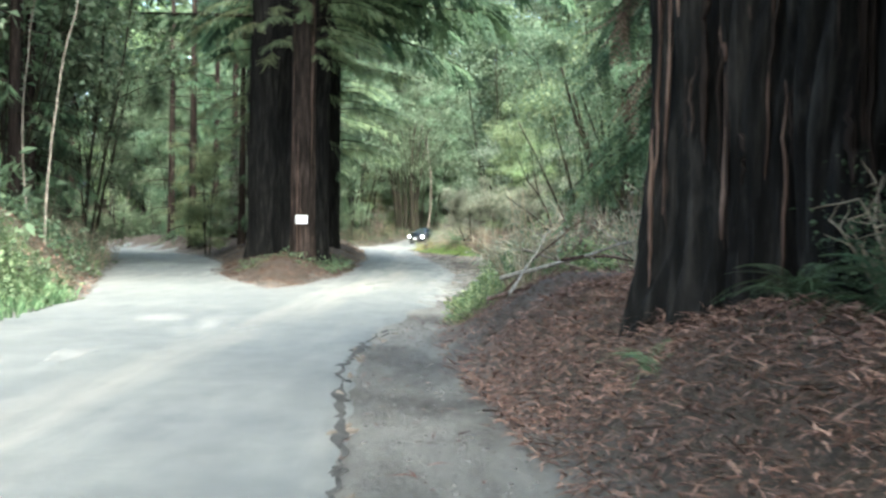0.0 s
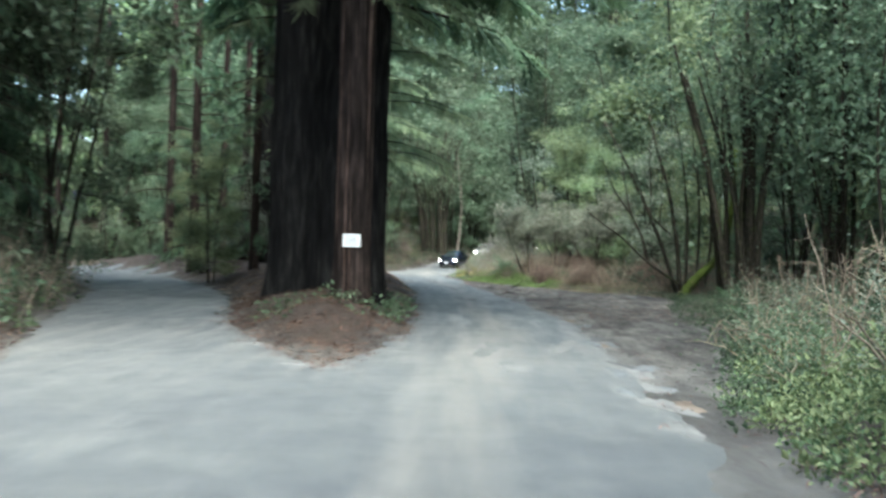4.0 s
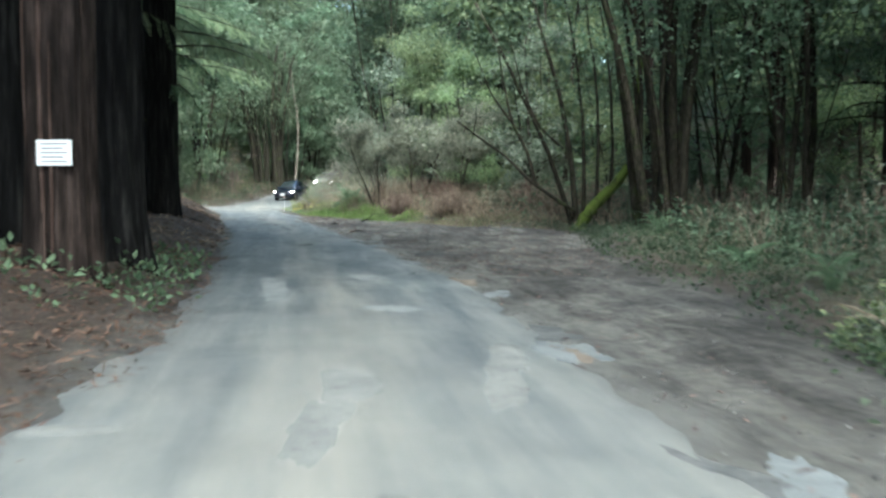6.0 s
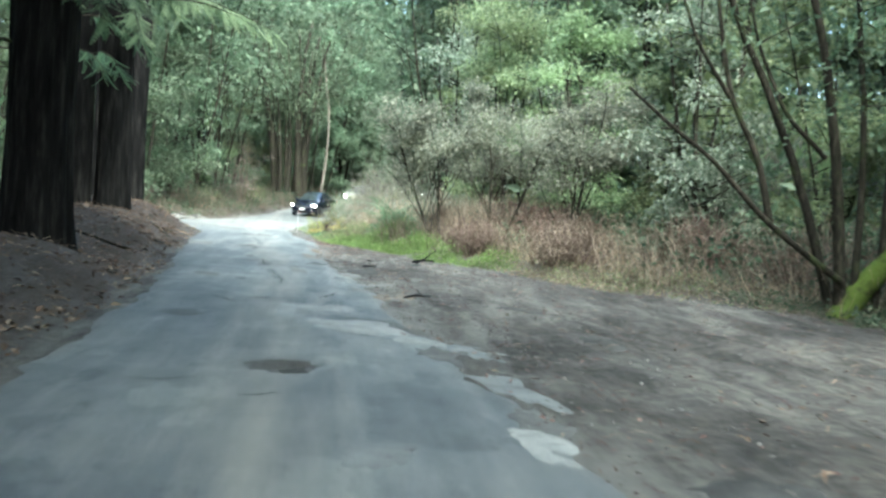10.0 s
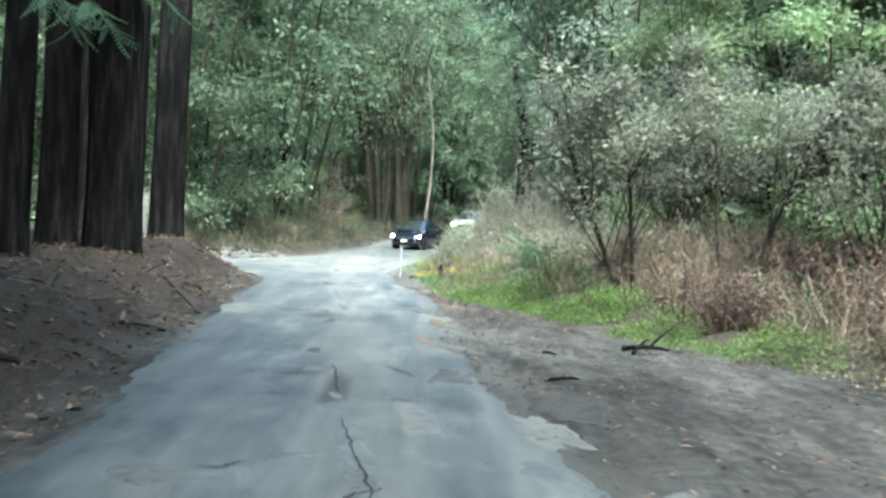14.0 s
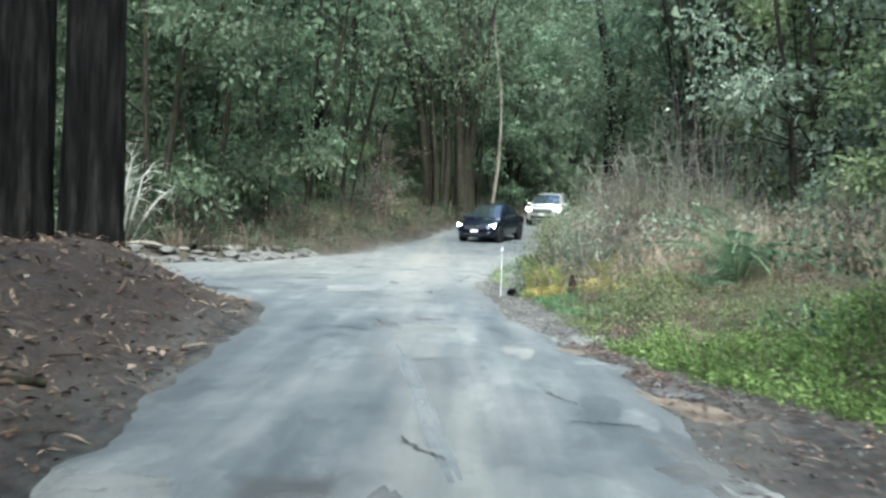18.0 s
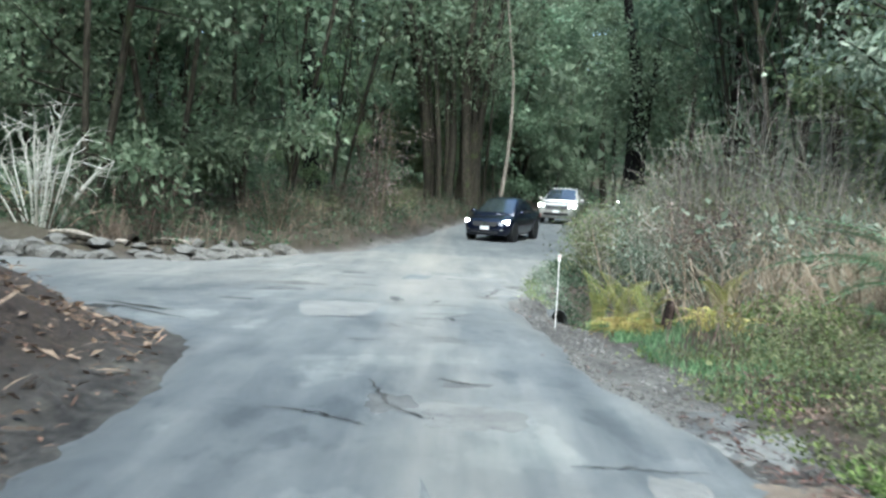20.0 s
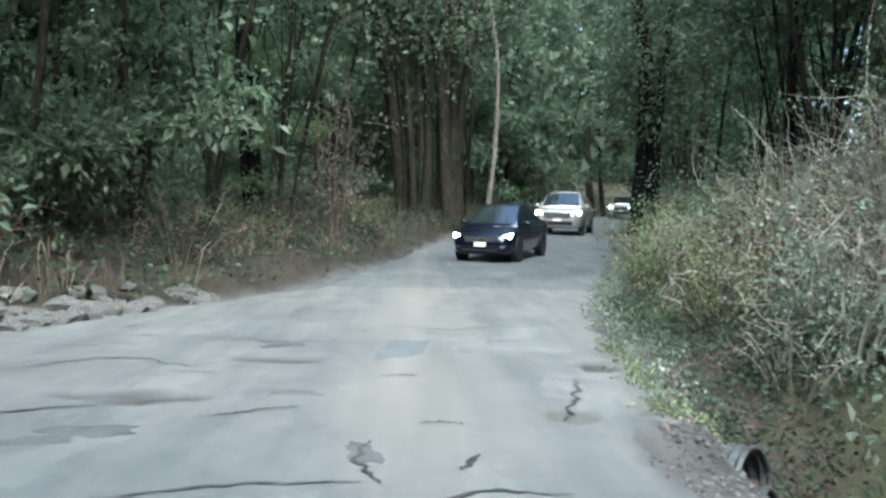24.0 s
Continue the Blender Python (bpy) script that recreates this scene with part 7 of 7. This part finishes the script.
def car(name, label, x, y, turn, paint, lower, roof, stations, cabin, wheel_r, wheels, half):
    """A car with its nose at -y. stations: (y, half width, bottom, shoulder); cabin: (y, half width at foot, half width at roof, top)."""
    m = pose(x, y, float(road_z(np.array(x), np.array(y))), float(np.degrees(np.arctan((rise(y + 4.4) - rise(y)) / 4.4))), 0, turn)
    ob = empty(name, m, label, "car", "cars on the road")
    secs = []
    for yy, w, zb, zs in stations:
        mid_z = zb + (zs - zb) * 0.55
        prof = [(w * 0.86, zb), (w * 0.97, zb + 0.1), (w, mid_z), (w * 0.985, zs - 0.1), (w * 0.93, zs - 0.02), (w * 0.6, zs + 0.025), (0, zs + 0.035)]
        ring = [(a, yy, b) for a, b in prof] + [(-a, yy, b) for a, b in prof[-2::-1]]
        secs.append(ring)
    part("body", loft(secs), paint, ob, lower, smooth=True)
    secs = []
    for yy, wf, wr, zt, zf in cabin:
        prof = [(wf, zf), (wf * 0.97, zf + (zt - zf) * 0.35), (wr * 1.03, zf + (zt - zf) * 0.8), (wr * 0.9, zt - 0.015), (wr * 0.5, zt + 0.015), (0, zt + 0.022)]
        secs.append([(a, yy, b) for a, b in prof] + [(-a, yy, b) for a, b in prof[-2::-1]])
    part("cabin", loft(secs), paint, ob, roof, smooth=True)
    # glass
    c0, c1 = cabin[0], cabin[1]
    a, b = np.array(secs[0])[3:8], np.array(secs[1])[3:8]
    grid = np.array([a + (b - a) * q + np.array([0, -0.012, 0.014]) for q in np.linspace(0.08, 0.93, 6)])
    pane = [(5 * i + j, 5 * i + j + 1, 5 * i + j + 6, 5 * i + j + 5) for i in range(5) for j in range(4)]
    part("windscreen", (grid.reshape(-1, 3), pane), CAR_GLASS, ob, "dark reflecting windscreen", smooth=True)
    c2, c3 = cabin[-2], cabin[-1]
    ym = (c1[0] + c2[0]) / 2
    for s in (1, -1):
        for y0, y1, ya, yb in ((c0[0] + 0.35, ym - 0.05, c1[0] + 0.12, ym - 0.05), (ym + 0.05, c3[0] - 0.4, ym + 0.05, c2[0] - 0.02)):
            zf, zt = c1[4] + 0.05, c1[3] - 0.1
            quad("side_window", [(s * c1[1] * 0.99, y0, zf), (s * c1[1] * 0.99, y1, zf), (s * c1[2] * 1.02, yb, zt), (s * c1[2] * 1.02, ya, zt)], CAR_GLASS, ob, "", 0.02)
        mirror = bmesh.new()
        bmesh.ops.create_uvsphere(mirror, u_segments=12, v_segments=8, radius=1, matrix=pose(s * (half + 0.06), c0[0] + 0.35, c0[4] + 0.12) @ Matrix.Diagonal((0.11, 0.07, 0.075, 1)))
        part("wing_mirror", mirror, paint, ob, smooth=True)
    for k, (wx, wy) in enumerate(((half, wheels[0]), (-half, wheels[0]), (half, wheels[1]), (-half, wheels[1]))):
        s = 1 if wx > 0 else -1
        wh = new("wheel")
        wh.parent = ob
        wh.matrix_basis = pose(wx - s * 0.09, wy, wheel_r, 0, 90 * s, 0)
        a = np.linspace(0, 2 * np.pi, 29)
        prof = [(wheel_r * 0.66, -0.1), (wheel_r * 0.95, -0.1), (wheel_r, -0.06), (wheel_r, 0.06), (wheel_r * 0.95, 0.1), (wheel_r * 0.66, 0.1)]
        secs = [[(q * math.cos(t_), q * math.sin(t_), z_) for q, z_ in prof] for t_ in a[:-1]]
        n = len(prof)
        v = np.array(secs).reshape(-1, 3)
        f = [(i * n + j, i * n + (j + 1) % n, ((i + 1) % 28) * n + (j + 1) % n, ((i + 1) % 28) * n + j) for i in range(28) for j in range(n)]
        part("tyre", (v, f), TYRE, wh, smooth=True)
        bm = bmesh.new()
        bmesh.ops.create_cone(bm, cap_ends=True, segments=24, radius1=wheel_r * 0.64, radius2=wheel_r * 0.55, depth=0.1, matrix=pose(0, 0, 0.045))
        part("rim", bm, ALLOY, wh)
        for q in range(7):
            t_ = q * 2 * math.pi / 7
            bm = bmesh.new()
            bmesh.ops.create_cube(bm, size=1, matrix=pose(math.cos(t_) * wheel_r * 0.4, math.sin(t_) * wheel_r * 0.4, 0.1, 0, 0, math.degrees(t_)) @ Matrix.Diagonal((wheel_r * 0.24, wheel_r * 0.13, 0.02, 1)))
            part("slot", bm, BLACK_TRIM, wh)
        bm = bmesh.new()
        bmesh.ops.create_cone(bm, cap_ends=True, segments=28, radius1=wheel_r * 1.14, radius2=wheel_r * 1.14, depth=0.2, matrix=pose(wx - s * 0.085, wy, wheel_r + 0.02, 0, 90, 0))
        part("wheel_arch", bm, BLACK_TRIM, ob)
    return ob


NAVY = paint_mat("navy_paint", (0.007, 0.0105, 0.028))
BEIGE = paint_mat("champagne_paint", (0.6, 0.58, 0.54))
sedan = car("sedan_car", "dark navy blue sedan with its headlamps on, facing down the road", -2.7, 109.0, -20, NAVY, "navy lower body", "navy roof",
            [(0.0, 0.55, 0.32, 0.56), (0.06, 0.7, 0.24, 0.68), (0.3, 0.82, 0.2, 0.76), (0.8, 0.845, 0.19, 0.86), (1.3, 0.85, 0.19, 0.93), (2.4, 0.85, 0.19, 0.95), (3.4, 0.85, 0.2, 0.98), (4.1, 0.82, 0.24, 1.0), (4.38, 0.72, 0.3, 0.96), (4.45, 0.6, 0.4, 0.88)],
            [(1.0, 0.76, 0.76, 0.92, 0.88), (1.95, 0.76, 0.56, 1.46, 0.9), (2.5, 0.77, 0.57, 1.5, 0.92), (3.1, 0.76, 0.56, 1.46, 0.94), (4.0, 0.7, 0.55, 1.02, 0.96)], 0.31, (0.85, 3.45), 0.845)
for s in (1, -1):
    quad("headlamp", [(s * 0.79, 0.22, 0.63), (s * 0.58, 0.07, 0.61), (s * 0.6, 0.12, 0.7), (s * 0.8, 0.36, 0.76)][::s], LAMP_ON, sedan, "lit headlamp", 0.03)
    quad("fog_lamp", [(s * 0.66, 0.05, 0.4), (s * 0.54, 0.02, 0.4), (s * 0.54, 0.02, 0.44), (s * 0.66, 0.05, 0.44)][::s], CHROME, sedan, "", 0.02)
    quad("tail_lamp", [(s * 0.74, 4.36, 0.74), (s * 0.5, 4.45, 0.74), (s * 0.5, 4.43, 0.9), (s * 0.76, 4.3, 0.92)][::-s], TAIL, sedan, "red tail lamp", 0.03)
quad("grille", [(-0.4, -0.01, 0.54), (0.4, -0.01, 0.54), (0.48, 0.05, 0.68), (-0.48, 0.05, 0.68)], BLACK_TRIM, sedan, "", 0.02)
quad("lower_intake", [(-0.45, 0.0, 0.3), (0.45, 0.0, 0.3), (0.5, 0.0, 0.36), (-0.5, 0.0, 0.36)], BLACK_TRIM, sedan, "", 0.03)
quad("number_plate", [(-0.16, -0.03, 0.42), (0.16, -0.03, 0.42), (0.16, -0.02, 0.54), (-0.16, -0.02, 0.54)], PLATE, sedan, "plain white plate", 0.01)
quad("badge", [(-0.06, -0.03, 0.6), (0.06, -0.03, 0.6), (0.06, -0.01, 0.68), (-0.06, -0.01, 0.68)], CHROME, sedan, "", 0.01)
suv = car("suv_car", "champagne beige sport utility car with its headlamps on", 0.95, 122.6, -15, BEIGE, "champagne lower body", "champagne roof",
          [(0.0, 0.6, 0.42, 0.75), (0.06, 0.78, 0.34, 0.92), (0.35, 0.92, 0.28, 1.0), (0.9, 0.945, 0.27, 1.06), (1.4, 0.95, 0.27, 1.1), (2.6, 0.95, 0.27, 1.12), (3.8, 0.95, 0.28, 1.15), (4.5, 0.92, 0.32, 1.15), (4.7, 0.8, 0.4, 1.1), (4.76, 0.7, 0.5, 1.02)],
          [(1.0, 0.86, 0.86, 1.1, 1.04), (1.9, 0.86, 0.66, 1.68, 1.06), (2.7, 0.87, 0.67, 1.73, 1.08), (4.1, 0.86, 0.66, 1.68, 1.1), (4.65, 0.82, 0.64, 1.2, 1.1)], 0.37, (0.95, 3.75), 0.94)
for s in (1, -1):
    quad("headlamp", [(s * 0.88, 0.2, 0.82), (s * 0.6, 0.02, 0.8), (s * 0.6, 0.08, 0.93), (s * 0.88, 0.34, 0.97)][::s], LAMP_ON, suv, "lit headlamp", 0.03)
    quad("tail_lamp", [(s * 0.84, 4.66, 0.85), (s * 0.6, 4.77, 0.85), (s * 0.6, 4.75, 1.05), (s * 0.86, 4.6, 1.05)][::-s], TAIL, suv, "red tail lamp", 0.03)
quad("grille", [(-0.5, -0.02, 0.72), (0.5, -0.02, 0.72), (0.55, 0.05, 0.9), (-0.55, 0.05, 0.9)], BLACK_TRIM, suv, "", 0.02)
quad("bumper_intake", [(-0.6, 0.0, 0.42), (0.6, 0.0, 0.42), (0.6, -0.01, 0.56), (-0.6, -0.01, 0.56)], BLACK_TRIM, suv, "", 0.03)
quad("number_plate", [(-0.16, -0.04, 0.56), (0.16, -0.04, 0.56), (0.16, -0.03, 0.68), (-0.16, -0.03, 0.68)], PLATE, suv, "plain white plate", 0.01)
copy_thing(suv, pose(10.2, 160.0, float(road_z(np.array(10.2), np.array(160.0))), 1.5, 0, -16))
